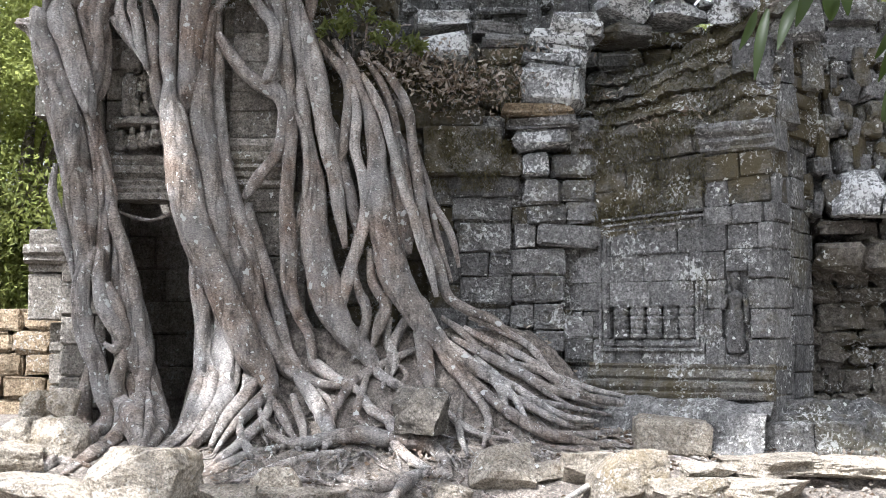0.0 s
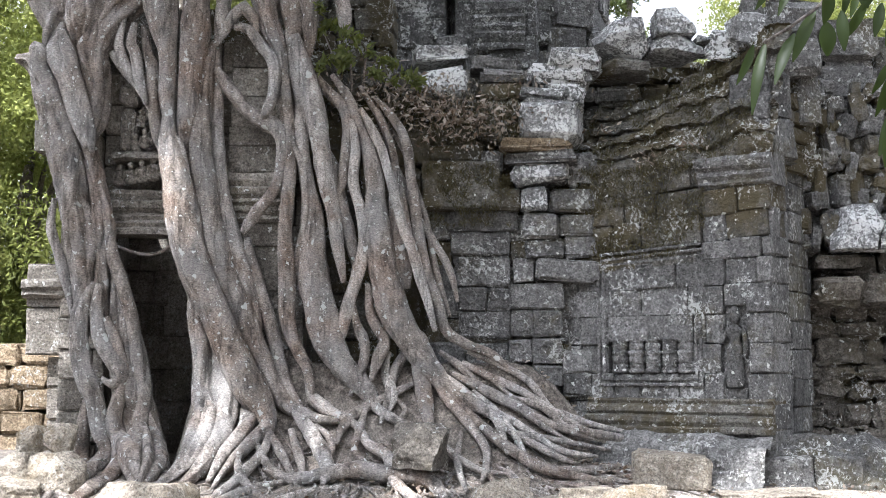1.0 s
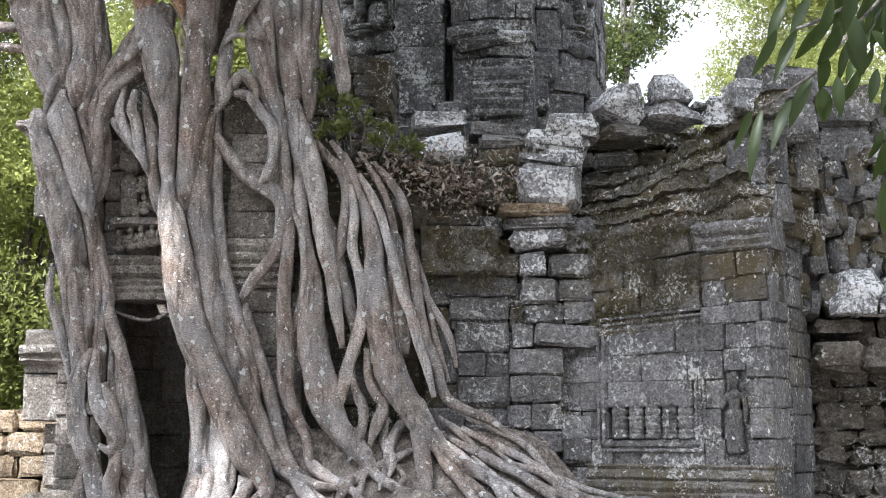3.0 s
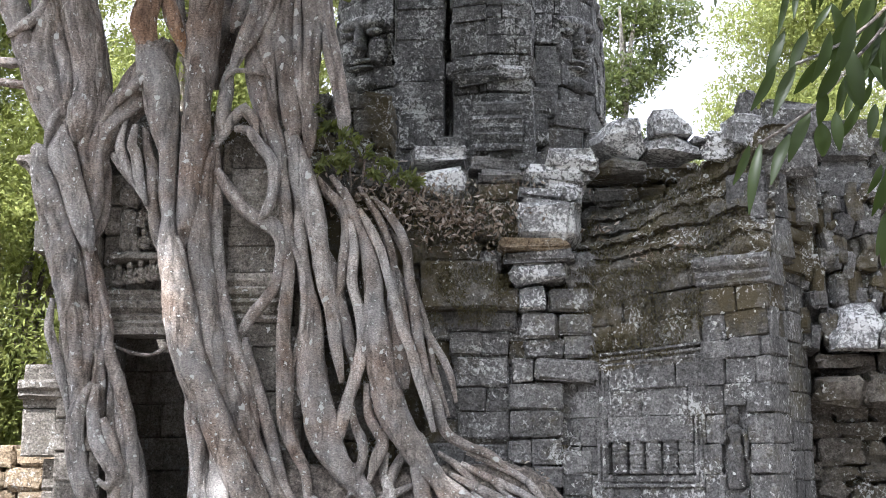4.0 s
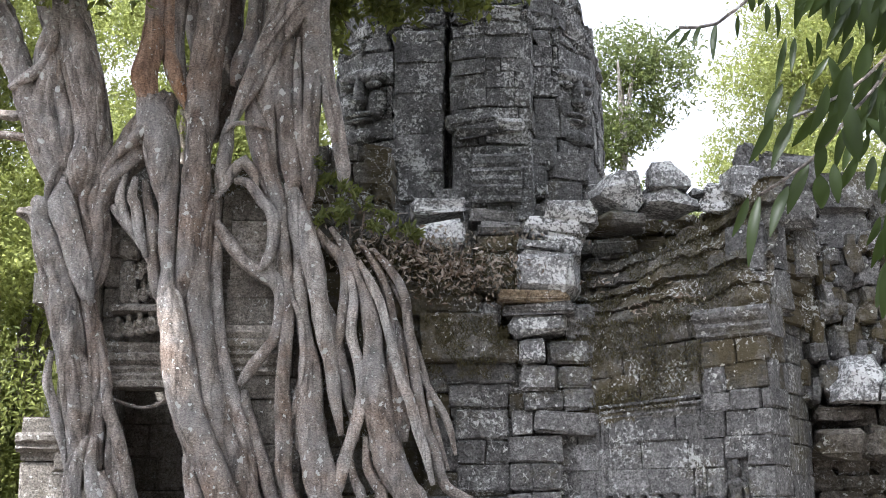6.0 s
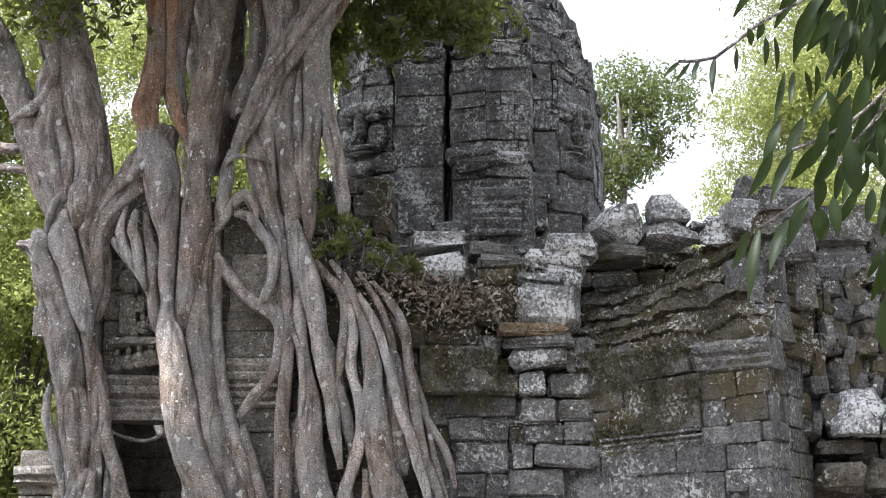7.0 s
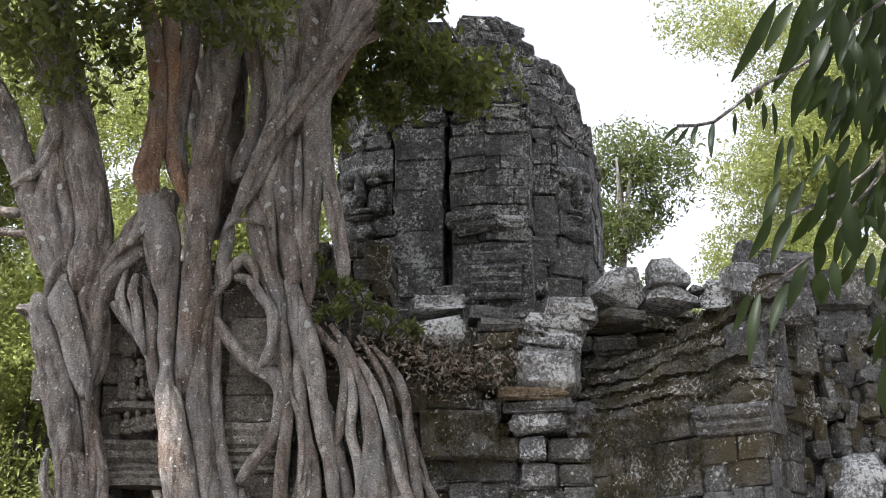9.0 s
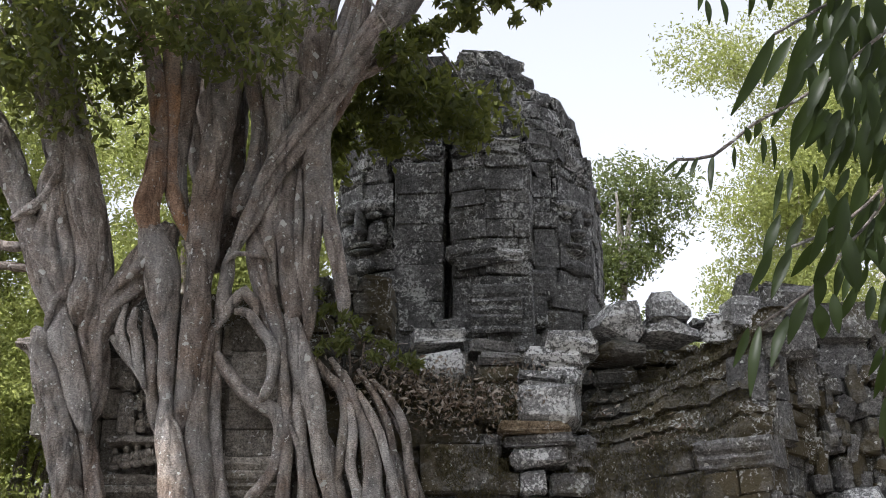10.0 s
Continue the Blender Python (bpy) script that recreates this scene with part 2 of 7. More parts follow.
def courses(parent, a, b, z0, heights, mat, wide=(0.3, 0.6), depth=0.35, jut=0.02, back=0.0, holes=(), chamfer=0.018, rough=0.007, gone=0.0, mats=(), name="block", fan=0.0):
    """Courses of stones from plan point a to b (left to right as one faces them), from height z0 up; back: how far each course steps back; fan: degrees by which courses dip, per metre of height."""
    a, b = Vector((*a, 0)), Vector((*b, 0))
    run = (b - a).length
    u = (b - a) / run
    inn = Vector((-u.y, u.x, 0))
    ang = math.degrees(math.atan2(u.y, u.x))
    z = z0
    for row, h in enumerate(heights):
        s = -RNG.uniform(0, wide[0] * 0.4)
        while s < run:
            w = RNG.uniform(*wide)
            s0, s1 = max(s, 0), min(s + w, run)
            s += w
            if s1 - s0 < 0.06:
                continue
            spans = [(s0, s1)]
            for h0, h1, lo, hi in holes:
                if z + h > lo + 0.02 and z < hi - 0.02:
                    cut = []
                    for p0, p1 in spans:
                        if p1 <= h0 or p0 >= h1:
                            cut.append((p0, p1))
                        else:
                            cut += [q for q in ((p0, h0), (h1, p1)) if q[1] - q[0] > 0.04]
                    spans = cut
            for p0, p1 in spans:
                if RNG.random() < gone:
                    continue
                mid = a + u * (p0 + p1) / 2 + inn * (back * row + RNG.uniform(-jut, jut))
                mm = RNG.choice(mats) if mats and RNG.random() < 0.3 else mat
                dip = fan * max(0.0, z - 1.9)
                block(name, parent, mid.x, mid.y, z + h / 2 + math.tan(radians(dip)) * ((p0 + p1) / 2 - run), p1 - p0 - 0.008, depth, h - 0.007, mm,
                      ang + RNG.uniform(-0.8, 0.8), RNG.uniform(-0.5, 0.5) - dip, 0, chamfer, rough)
        z += h


def tube(pts, sides=12, step=0.07, flat=1.0, lump=0.10, seed=0.0):
    """A tapering, lumpy limb through (x, y, z, radius) points: vertices and faces."""
    P = [np.array(p, float) for p in pts]
    P = [2 * P[0] - P[1]] + P + [2 * P[-1] - P[-2]]
    line = []
    for i in range(1, len(P) - 2):
        p0, p1, p2, p3 = P[i - 1:i + 3]
        n = max(2, int(np.linalg.norm(p2[:3] - p1[:3]) / step))
        for k in range(n):
            s = k / n
            line.append(0.5 * (2 * p1 + (p2 - p0) * s + (2 * p0 - 5 * p1 + 4 * p2 - p3) * s * s + (3 * p1 - p0 - 3 * p2 + p3) * s ** 3))
    line.append(P[-2])
    line = np.array(line)
    line[:, 3] = np.maximum(line[:, 3], 0.004)
    tang = np.gradient(line[:, :3], axis=0)
    vs, fs = [], []
    n1 = None
    for i, q in enumerate(line):
        tv = Vector(tang[i]).normalized()
        if n1 is None:
            n1 = tv.orthogonal().normalized()
        n1 = (n1 - tv * n1.dot(tv)).normalized()
        n2 = tv.cross(n1)
        c = Vector(q[:3])
        r = q[3]
        for k in range(sides):
            a = 2 * math.pi * k / sides
            dr = n1 * math.cos(a) + n2 * math.sin(a)
            p = c + dr * r
            g = noise.noise(Vector((p.x * 5 + seed, p.y * 5, p.z * 1.8))) * 1.1 + 0.6 * noise.noise(Vector((p.x * 13, p.y * 13 + seed, p.z * 5)))
            ridge = 0.9 * noise.noise(Vector((math.cos(a) * 1.6 + seed, math.sin(a) * 1.6, i * step * 0.5)))
            rid = 0.45 - abs(noise.noise(Vector((math.cos(a) * 3.1 + seed * 1.7, math.sin(a) * 3.1, i * step * 0.8 + seed)))) * 1.6
            knot = max(0.0, noise.noise(Vector((p.x * 9 + seed * 0.3, p.y * 9, p.z * 9))) - 0.25) * 1.6
            vs.append(c + dr * r * (1 + lump * g + lump * ridge + lump * 0.9 * rid + lump * knot))
    for i in range(len(line) - 1):
        for k in range(sides):
            k2 = (k + 1) % sides
            fs.append((i * sides + k, i * sides + k2, (i + 1) * sides + k2, (i + 1) * sides + k))
    fs.append(tuple(range(sides))[::-1])
    fs.append(tuple((len(line) - 1) * sides + k for k in range(sides)))
    return vs, fs


def leaves_mesh(name, centres, size, mat, rng, droop=0.3, aspect=0.4, spread=1.0):
    """Folded leaves of four triangles round the given centres (an n x 3 array)."""
    n = len(centres)
    d = rng.normal(size=(n, 3))
    d[:, 2] = d[:, 2] * spread - droop
    d /= np.linalg.norm(d, axis=1)[:, None]
    s = np.cross(d, rng.normal(size=(n, 3)))
    s /= np.linalg.norm(s, axis=1)[:, None] + 1e-9
    up = np.cross(s, d)
    L = (size * rng.uniform(0.6, 1.25, n))[:, None]
    w = L * aspect * 0.5
    v = np.stack([centres - d * L / 2, centres - d * L * 0.05 + s * w + up * w * 0.4, centres + d * L / 2 - up * w * 0.4,
                  centres - d * L * 0.05 - s * w + up * w * 0.4], 1).reshape(-1, 3)
    i = np.arange(n)[:, None] * 4
    tri = np.concatenate([i + np.array([[0, 1, 2]]), i + np.array([[0, 2, 3]])], 1).reshape(-1, 3)
    me = bpy.data.meshes.new(name)
    me.vertices.add(len(v))
    me.vertices.foreach_set("co", v.astype(np.float32).ravel())
    me.loops.add(len(tri) * 3)
    me.loops.foreach_set("vertex_index", tri.astype(np.int32).ravel())
    me.polygons.add(len(tri))
    me.polygons.foreach_set("loop_start", np.arange(0, len(tri) * 3, 3, dtype=np.int32))
    me.update(calc_edges=True)
    me.materials.append(mat)
    return me


def clumps(rng, centres, radii, per, squash=0.7):
    """Leaf centres in clusters: many small tufts inside each given ball."""
    out = []
    for c, r in zip(centres, radii):
        tufts = rng.normal(size=(max(3, int(per / 14)), 3))
        tufts *= (r * rng.uniform(0.25, 1.0, len(tufts)) ** 0.6 / np.linalg.norm(tufts, axis=1))[:, None]
        tufts[:, 2] *= squash
        pts = np.repeat(tufts, 14, 0) + rng.normal(size=(len(tufts) * 14, 3)) * r * 0.11
        out.append(pts + np.array(c))
    return np.concatenate(out)


def win(x):
    a, b = np.clip((x + 2.75) / 0.6, 0, 1), np.clip((2.3 - x) / 1.6, 0, 1)
    return (a * a * (3 - 2 * a)) * (b * b * (3 - 2 * b))


def ground_z(x, y):
    """Height of the earth: level towards the viewer, a bank at the wall's foot, a root mound before the porch."""
    s = np.clip((y - 10.4) / 2.2, 0, 1)
    k = np.clip((12.86 - y) / 0.95, 0, 1.4) ** 0.59
    return np.maximum(0.66 * s * s * (3 - 2 * s), np.maximum(1.60 - 1.2 * k, 0) * win(x) * (y < 13.3))


# ---- ground ----
def build_ground():
    xs = np.concatenate([[-2500, -600, -150, -60, -30, -15], np.arange(-8, -3.0, 0.12), np.arange(-3.0, 2.8, 0.05), np.arange(2.8, 8.01, 0.12), [15, 30, 60, 150, 600, 2500]])
    ys = np.concatenate([[-2500, -600, -150, -60, -20, -5, 2, 6], np.arange(8.5, 11.2, 0.12), np.arange(11.2, 13.2, 0.05), np.arange(13.2, 14.01, 0.12), [15, 17, 20, 30, 60, 150, 600, 2500]])
    X, Y = np.meshgrid(xs, ys)
    Z = ground_z(X, Y)
    vs = []
    for x, y, z in zip(X.ravel(), Y.ravel(), Z.ravel()):
        if abs(x) < 8.5 and 8 < y < 14.5:
            z += 0.05 * noise.noise(Vector((x * 1.7, y * 1.7, 0))) + 0.045 * noise.noise(Vector((x * 6, y * 6, 3))) + 0.03 * noise.noise(Vector((x * 14, y * 14, 7)))
        vs.append((x, y, z))
    nx = len(xs)
    fs = [(j * nx + i, j * nx + i + 1, (j + 1) * nx + i + 1, (j + 1) * nx + i) for j in range(len(ys) - 1) for i in range(nx - 1)]
    ob = new("ground", mesh("ground", vs, fs, SOIL, True))
    tagged(ob, "dry trodden earth banked up against the temple wall", "ground", kind="structure")


build_ground()

# ---- the porch with its doorway ----
porch = thing("wall_porch", "weathered sandstone porch wall with a dark doorway behind fig roots", "temple wall", (-2.4, 13.1, 0.6), kind="structure")
courses(porch, (-3.62, 13.05), (-1.30, 13.05), 0.55, [0.32, 0.30, 0.30, 0.28, 0.30, 0.30, 0.28, 0.30, 0.30, 0.28, 0.30, 0.30, 0.3, 0.3], WARM,
        (0.35, 0.7), 0.45, 0.012, holes=[(0.44, 1.36, 0.0, 2.86), (0.36, 1.33, 2.8, 4.45)])
# room behind the door, its walls in lighter stone to lift the shade
for nm, a, b in (("wall_room_back", (-3.85, 15.2), (-1.4, 15.2)), ("wall_room_west", (-3.45, 13.5), (-3.45, 15.2)), ("wall_room_east", (-1.7, 15.2), (-1.7, 13.4))):
    w = thing(nm, "inner wall of sandstone blocks, toned lighter to brighten the dark room", "wall", (*a, 0.6), kind="structure")
    courses(w, a, b, 0.5, [0.36] * 9, WARM, (0.5, 0.9), 0.3, 0.01)
# backing slabs added behind the walls to block light through their gaps
for nm, c, d in (("wall_core_room", (-2.6, 15.7, 1.9), (2.6, 0.3, 3.6)), ("wall_core_west", (-3.62, 14.7, 1.9), (0.12, 1.9, 3.6)), ("wall_core_middle", (0.4, 14.2, 1.9), (4.0, 0.4, 3.8)), ("wall_core_far", (4.9, 13.72, 2.0), (3.4, 0.4, 4.0)),
                 ("wall_core_pediment", (-2.45, 13.6, 4.15), (1.75, 0.2, 2.0))):
    bm = bmesh.new()
    bmesh.ops.create_cube(bm, size=1, matrix=Matrix.LocRotScale(c, None, d))
    tagged(part(nm, bm, MOSSY), "plain backing slab added behind the temple wall to close gaps", "wall", kind="structure")
# unseen roof slab, stopped short so sky light brightens the room
bm = bmesh.new()
bmesh.ops.create_cube(bm, size=1, matrix=Matrix.LocRotScale((-2.7, 13.95, 3.86), None, (2.6, 1.1, 0.3)))
tagged(part("ceiling_room", bm, MOSSY), "unseen roof slab over the porch room, cut short to admit sky light", "ceiling", kind="structure")


def strip(name, parent, a, b, z0, profile, mat, label=""):
    """A moulded band between plan points a and b: profile of (out, up) steps from its foot."""
    a, b = Vector((*a, z0)), Vector((*b, z0))
    u = (b - a).normalized()
    out = Vector((u.y, -u.x, 0))
    n = max(2, int((b - a).length / 0.05))
    vs, fs = [], []
    prof = [(-0.25, profile[0][1])] + list(profile) + [(-0.25, profile[-1][1])]
    m = len(prof)
    for i in range(n + 1):
        c = a.lerp(b, i / n)
        for o, h in prof:
            p = c + out * o + Vector((0, 0, h))
            k = noise.noise(p * 4) * 0.014 + noise.noise(p * 11) * 0.011 + noise.noise(p * 27) * 0.006
            vs.append(p + out * k + Vector((0, 0, k * 0.7)))
    for i in range(n):
        for k in range(m - 1):
            fs.append((i * m + k, (i + 1) * m + k, (i + 1) * m + k + 1, i * m + k + 1))
    fs.append(tuple(range(m)))
    fs.append(tuple(n * m + k for k in range(m))[::-1])
    ob = new(name, mesh(name, vs, fs, mat))
    if parent is not None:
        under(ob, parent)
    return tagged(ob, label) if label else ob


MOULD = [(0.02, 0), (0.10, 0.01), (0.10, 0.06), (0.06, 0.08), (0.08, 0.12), (0.03, 0.15), (0.05, 0.19), (0.01, 0.22), (0.06, 0.27), (0.07, 0.33), (0.02, 0.35), (0.05, 0.40), (0.05, 0.44)]
strip("lintel", porch, (-3.18, 13.0), (-2.25, 13.0), 2.82, MOULD, WARM, "moulded sandstone door lintel in horizontal bands")
courses(porch, (-3.25, 13.16), (-2.3, 13.16), 3.26, [0.26, 0.3, 0.3, 0.3], WARM, (0.3, 0.5), 0.3, 0.02)

# pilaster with mouldings beside the doorway
for z0, z1, out, w in ((0.6, 1.2, 0.10, 0.62), (1.2, 1.75, 0.06, 0.56), (1.75, 2.3, 0.06, 0.56), (2.3, 2.72, 0.07, 0.56), (2.72, 2.95, 0.09, 0.58), (3.42, 3.68, 0.10, 0.60), (3.68, 3.86, 0.11, 0.60), (3.86, 4.16, 0.09, 0.56),
                       (4.16, 4.44, 0.09, 0.54), (4.44, 4.75, 0.07, 0.54)):
    block("pilaster_block", porch, -1.72, 13.05 - out, (z0 + z1) / 2, w, 0.35, z1 - z0 - 0.006, WARM, 0, 0, 0, 0.010, 0.004, 0.01)
strip("pilaster_moulding", porch, (-2.02, 12.93), (-1.40, 12.93), 2.95, [(0.0, 0), (0.03, 0.03), (0.01, 0.07), (0.05, 0.10), (0.05, 0.15), (0.09, 0.18), (0.05, 0.22), (0.10, 0.26), (0.11, 0.31), (0.06, 0.34), (0.09, 0.39), (0.07, 0.46)], WARM)


def figure(parent, x, y, z, h, lean=0.0):
    """A worn seated carving, plain and faceless."""
    bm = bmesh.new()
    for dx, dz, rx, rz in ((0, 0.16, 0.26, 0.17), (0, 0.45, 0.17, 0.24), (0, 0.80, 0.13, 0.17), (-0.2, 0.42, 0.07, 0.2), (0.2, 0.42, 0.07, 0.2)):
        bmesh.ops.create_icosphere(bm, subdivisions=2, radius=1, matrix=Matrix.LocRotScale((x + dx * h, y, z + dz * h), Euler((0, lean, 0)), (rx * h, 0.15 * h, rz * h)))
    under(part("carved_figure", bm, WARM, None, "", True), parent)


for i in range(6):
    figure(porch, -3.06 + i * 0.105, 13.0, 3.30 + i * 0.015, 0.22 + 0.012 * i, 0.1)
for i in range(4):
    figure(porch, -2.92 + i * 0.085, 13.03, 3.62 + i * 0.045, 0.2, 0.15)
for i in range(2):
    figure(porch, -2.88 + i * 0.07, 13.06, 3.88 + i * 0.06, 0.18, 0.15)
strip("frieze_band", porch, (-3.12, 13.0), (-2.40, 13.0), 3.54, [(0.0, 0), (0.06, 0.02), (0.04, 0.06), (0.0, 0.09)], WARM, "narrow carved band over the figures")
for z0, h, w in ((3.62, 0.44, 0.15), (4.06, 0.24, 0.18)):
    block("standing_carving", porch, -2.99, 13.0, z0 + h / 2, w, 0.2, h, WARM, 0, 2, 0, 0.05, 0.012)
under(new("hanging_root", mesh("hanging_root", *tube([(-3.08, 12.95, 2.74, 0.012), (-2.95, 12.94, 2.68, 0.016), (-2.75, 12.93, 2.64, 0.017), (-2.58, 12.92, 2.70, 0.018), (-2.48, 12.9, 2.80, 0.02)], 8, 0.04), YOUNG, True)), porch)

# ---- middle wall in the recess ----
mid = thing("wall_recess", "recessed grey sandstone wall of large blocks, partly collapsed above", "temple wall", (0.5, 13.4, 0.6), kind="structure")
courses(mid, (-0.15, 13.28), (1.24, 13.28), 0.8, [0.27, 0.25, 0.25, 0.25, 0.24, 0.25, 0.26, 0.24, 0.25, 0.25], GREY, (0.25, 0.5), 0.3, 0.015, chamfer=0.02, rough=0.010, mats=(MOSSY,))
courses(mid, (-1.40, 13.45), (1.3, 13.52), 0.5, [0.3, 0.3, 0.31, 0.44, 0.45, 0.44, 0.42, 0.4, 0.4], MOSSY, (0.42, 0.6), 0.5, 0.03, chamfer=0.02, rough=0.012)

# ---- wall with the blind window ----
A, B = (1.12, 13.35), (2.90, 12.05)
WU = (Vector(B) - Vector(A)).normalized()
WOUT = Vector((WU.y, -WU.x))
WTURN = math.degrees(math.atan2(WU.y, WU.x))


def on_wall(u, out=0.0):
    p = Vector(A) + WU * u + WOUT * out
    return p.x, p.y


east = thing("wall_window", "grey sandstone wall with a carved blind window and moulded base", "temple wall", (2.0, 13.0, 0.6), kind="structure")
HOLES = [(0.555, 1.43, 1.53, 1.82), (1.74, 1.95, 1.39, 2.125)]
courses(east, A, B, 0.55, [0.24, 0.24, 0.24, 0.255, 0.265, 0.265, 0.265, 0.24], GREY, (0.22, 0.55), 0.4, 0.013, holes=HOLES, chamfer=0.014, rough=0.006, fan=2.6)
courses(east, A, on_wall(1.54), 2.50, [0.20, 0.26, 0.26, 0.25], MOSSY, (0.25, 0.5), 0.4, 0.014, chamfer=0.02, rough=0.014, fan=2.6)
courses(east, on_wall(1.54), B, 2.56, [0.18, 0.24, 0.24, 0.22], GREY, (0.22, 0.42), 0.4, 0.015, chamfer=0.016, rough=0.008, mats=(MOSSY,), fan=3.5)
for u0, u1, z0, z1 in ((0.555, 0.97, 1.823, 2.052), (0.972, 1.43, 1.823, 2.052), (1.74, 1.95, 1.272, 1.388), (1.74, 1.95, 2.127, 2.318)):
    x, y = on_wall((u0 + u1) / 2, 0.002)
    block("block", east, x, y, (z0 + z1) / 2, u1 - u0 - 0.005, 0.3, z1 - z0, GREY, WTURN, 0, 0, 0.007, 0.003, 0)
for (u0, u1, z0, z1), dp in zip(HOLES, (0.10, 0.06)):
    x, y = on_wall((u0 + u1) / 2, -dp)
    block("recess_back", east, x, y, (z0 + z1) / 2, u1 - u0 + 0.06, 0.2, z1 - z0 + 0.06, GREY, WTURN, 0, 0, 0.004, 0.004, 0)


def bar(u0, u1, z0, z1, out=0.014, tip=0.0):
    x, y = on_wall((u0 + u1) / 2, out)
    block("frame_bar", east, x, y, (z0 + z1) / 2, u1 - u0, 0.06, z1 - z0, GREY, WTURN, tip, 0, 0.005, 0.0025, 0)


# stepped frame round the blind window, and the taller panel it stands in
for k in range(2):
    d = 0.05 * k
    bar(0.50 - d, 0.53 - d, 1.485 - d, 2.50, 0.012 + 0.01 * k)
    bar(1.455 + d, 1.48 + d, 1.485 - d, 1.84, 0.012 + 0.01 * k)
    bar(0.50 - d, 1.48 + d, 1.46 - d, 1.487 - d, 0.012 + 0.01 * k)
for k in range(3):
    d = 0.05 * k
    bar(0.49, 1.54, 2.555 + d, 2.58 + d, 0.010 + 0.012 * k, -3.0)
    bar(1.46 + d * 0.7, 1.485 + d * 0.7, 1.88, 2.58 + d, 0.012)


def baluster(u):
    """A turned window bar with rings, cut off by the slab above it."""
    prof = [(0.050, 0), (0.062, 0.01), (0.062, 0.035), (0.048, 0.045), (0.056, 0.06), (0.056, 0.075), (0.046, 0.085), (0.058, 0.10), (0.060, 0.14), (0.054, 0.165), (0.064, 0.18),
            (0.064, 0.20), (0.048, 0.21), (0.058, 0.225), (0.058, 0.265), (0.048, 0.28), (0.060, 0.295), (0.060, 0.312)]
    x, y = on_wall(u, -0.045)
    vs, fs = [], []
    for r, h in prof:
        r *= 1.3
        for k in range(16):
            a = 2 * math.pi * k / 16
            vs.append((x + r * math.cos(a), y + r * math.sin(a), 1.528 + h))
    for i in range(len(prof) - 1):
        for k in range(16):
            fs.append((i * 16 + k, i * 16 + (k + 1) % 16, (i + 1) * 16 + (k + 1) % 16, (i + 1) * 16 + k))
    under(new("baluster", mesh("baluster", vs, fs, GREY, True)), east)


for u in (0.668, 0.841, 1.011, 1.184, 1.343):
    baluster(u)


def carving():
    """The standing figure in its niche, worn smooth."""
    x0, y0 = on_wall(1.84, 0.005)
    q = lambda du, z, r: (x0 + du * WU.x, y0 + du * WU.y, z, r)
    lines = [[q(0, 1.40, 0.07), q(0, 1.45, 0.082), q(0, 1.55, 0.078), q(0, 1.66, 0.07), q(0, 1.74, 0.074), q(0, 1.80, 0.048), q(0, 1.86, 0.06), q(0, 1.91, 0.07), q(0, 1.94, 0.035), q(0, 1.965, 0.024), q(0, 1.99, 0.042), q(0, 2.03, 0.046),
              q(0, 2.065, 0.036), q(0, 2.10, 0.03), q(0, 2.12, 0.012)],
             [q(-0.07, 1.91, 0.022), q(-0.105, 1.84, 0.02), q(-0.125, 1.80, 0.019), q(-0.12, 1.88, 0.018), q(-0.125, 1.96, 0.02)],
             [q(0.07, 1.91, 0.022), q(0.098, 1.83, 0.02), q(0.10, 1.74, 0.019), q(0.095, 1.66, 0.02)]]
    vs, fs = [], []
    for ln in lines:
        v, f = tube(ln, 14, 0.012, lump=0.04)
        fs += [tuple(k + len(vs) for k in g) for g in f]
        vs += v
    tagged(new("statue", mesh("statue", vs, fs, GREY, True)), "worn standing sandstone relief carving in a shallow wall niche", "statue")


carving()
# carved medallions on the narrow panel and swirls on the recess blocks
def ring(parent, x, y, z, r, turn, mat=GREY):
    vs, fs = [], []
    for i in range(16):
        a = 2 * math.pi * i / 16
        for k in range(6):
            b = 2 * math.pi * k / 6
            rr = r + 0.010 * math.cos(b)
            vs.append((rr * math.cos(a), 0.007 * math.sin(b), rr * math.sin(a) * 1.15))
    for i in range(16):
        for k in range(6):
            fs.append((i * 6 + k, ((i + 1) % 16) * 6 + k, ((i + 1) % 16) * 6 + (k + 1) % 6, i * 6 + (k + 1) % 6))
    ob = new("carved_ring", mesh("carved_ring", vs, fs, mat, True))
    ob.matrix_world = pose(x, y, z, 0, 0, turn)
    under(ob, parent)


for x, y, z, r in ((0.72, 13.115, 1.73, 0.075), (0.98, 13.115, 1.73, 0.06), (0.76, 13.115, 1.98, 0.05), (0.98, 13.11, 2.0, 0.05), (0.32, 13.215, 2.02, 0.055), (0.28, 13.215, 2.26, 0.05), (0.50, 13.215, 2.28, 0.04), (0.34, 13.215, 2.52, 0.05)):
    ring(mid, x, y, z, r, 0)
for u, z in ((0.16, 2.06), (0.28, 2.06), (0.2, 1.80), (0.3, 1.62)):
    x, y = on_wall(u, 0.0)
    ring(east, x, y, z, 0.06, WTURN)

# cornice and moulded base
strip("cornice", east, on_wall(1.52), on_wall(2.24), 3.20, [(0.0, 0), (0.03, 0.02), (0.02, 0.05), (0.06, 0.09), (0.05, 0.13), (0.10, 0.17), (0.12, 0.22), (0.10, 0.26)], GREY, "moulded sandstone cornice")
strip("base_moulding", east, on_wall(0.35), on_wall(2.2), 0.99, [(0.09, 0), (0.10, 0.04), (0.06, 0.06), (0.085, 0.10), (0.08, 0.14), (0.03, 0.16), (0.06, 0.19), (0.05, 0.23), (0.01, 0.26), (0.03, 0.29), (0.0, 0.31)], MOSSY, "eroded moulded wall base")


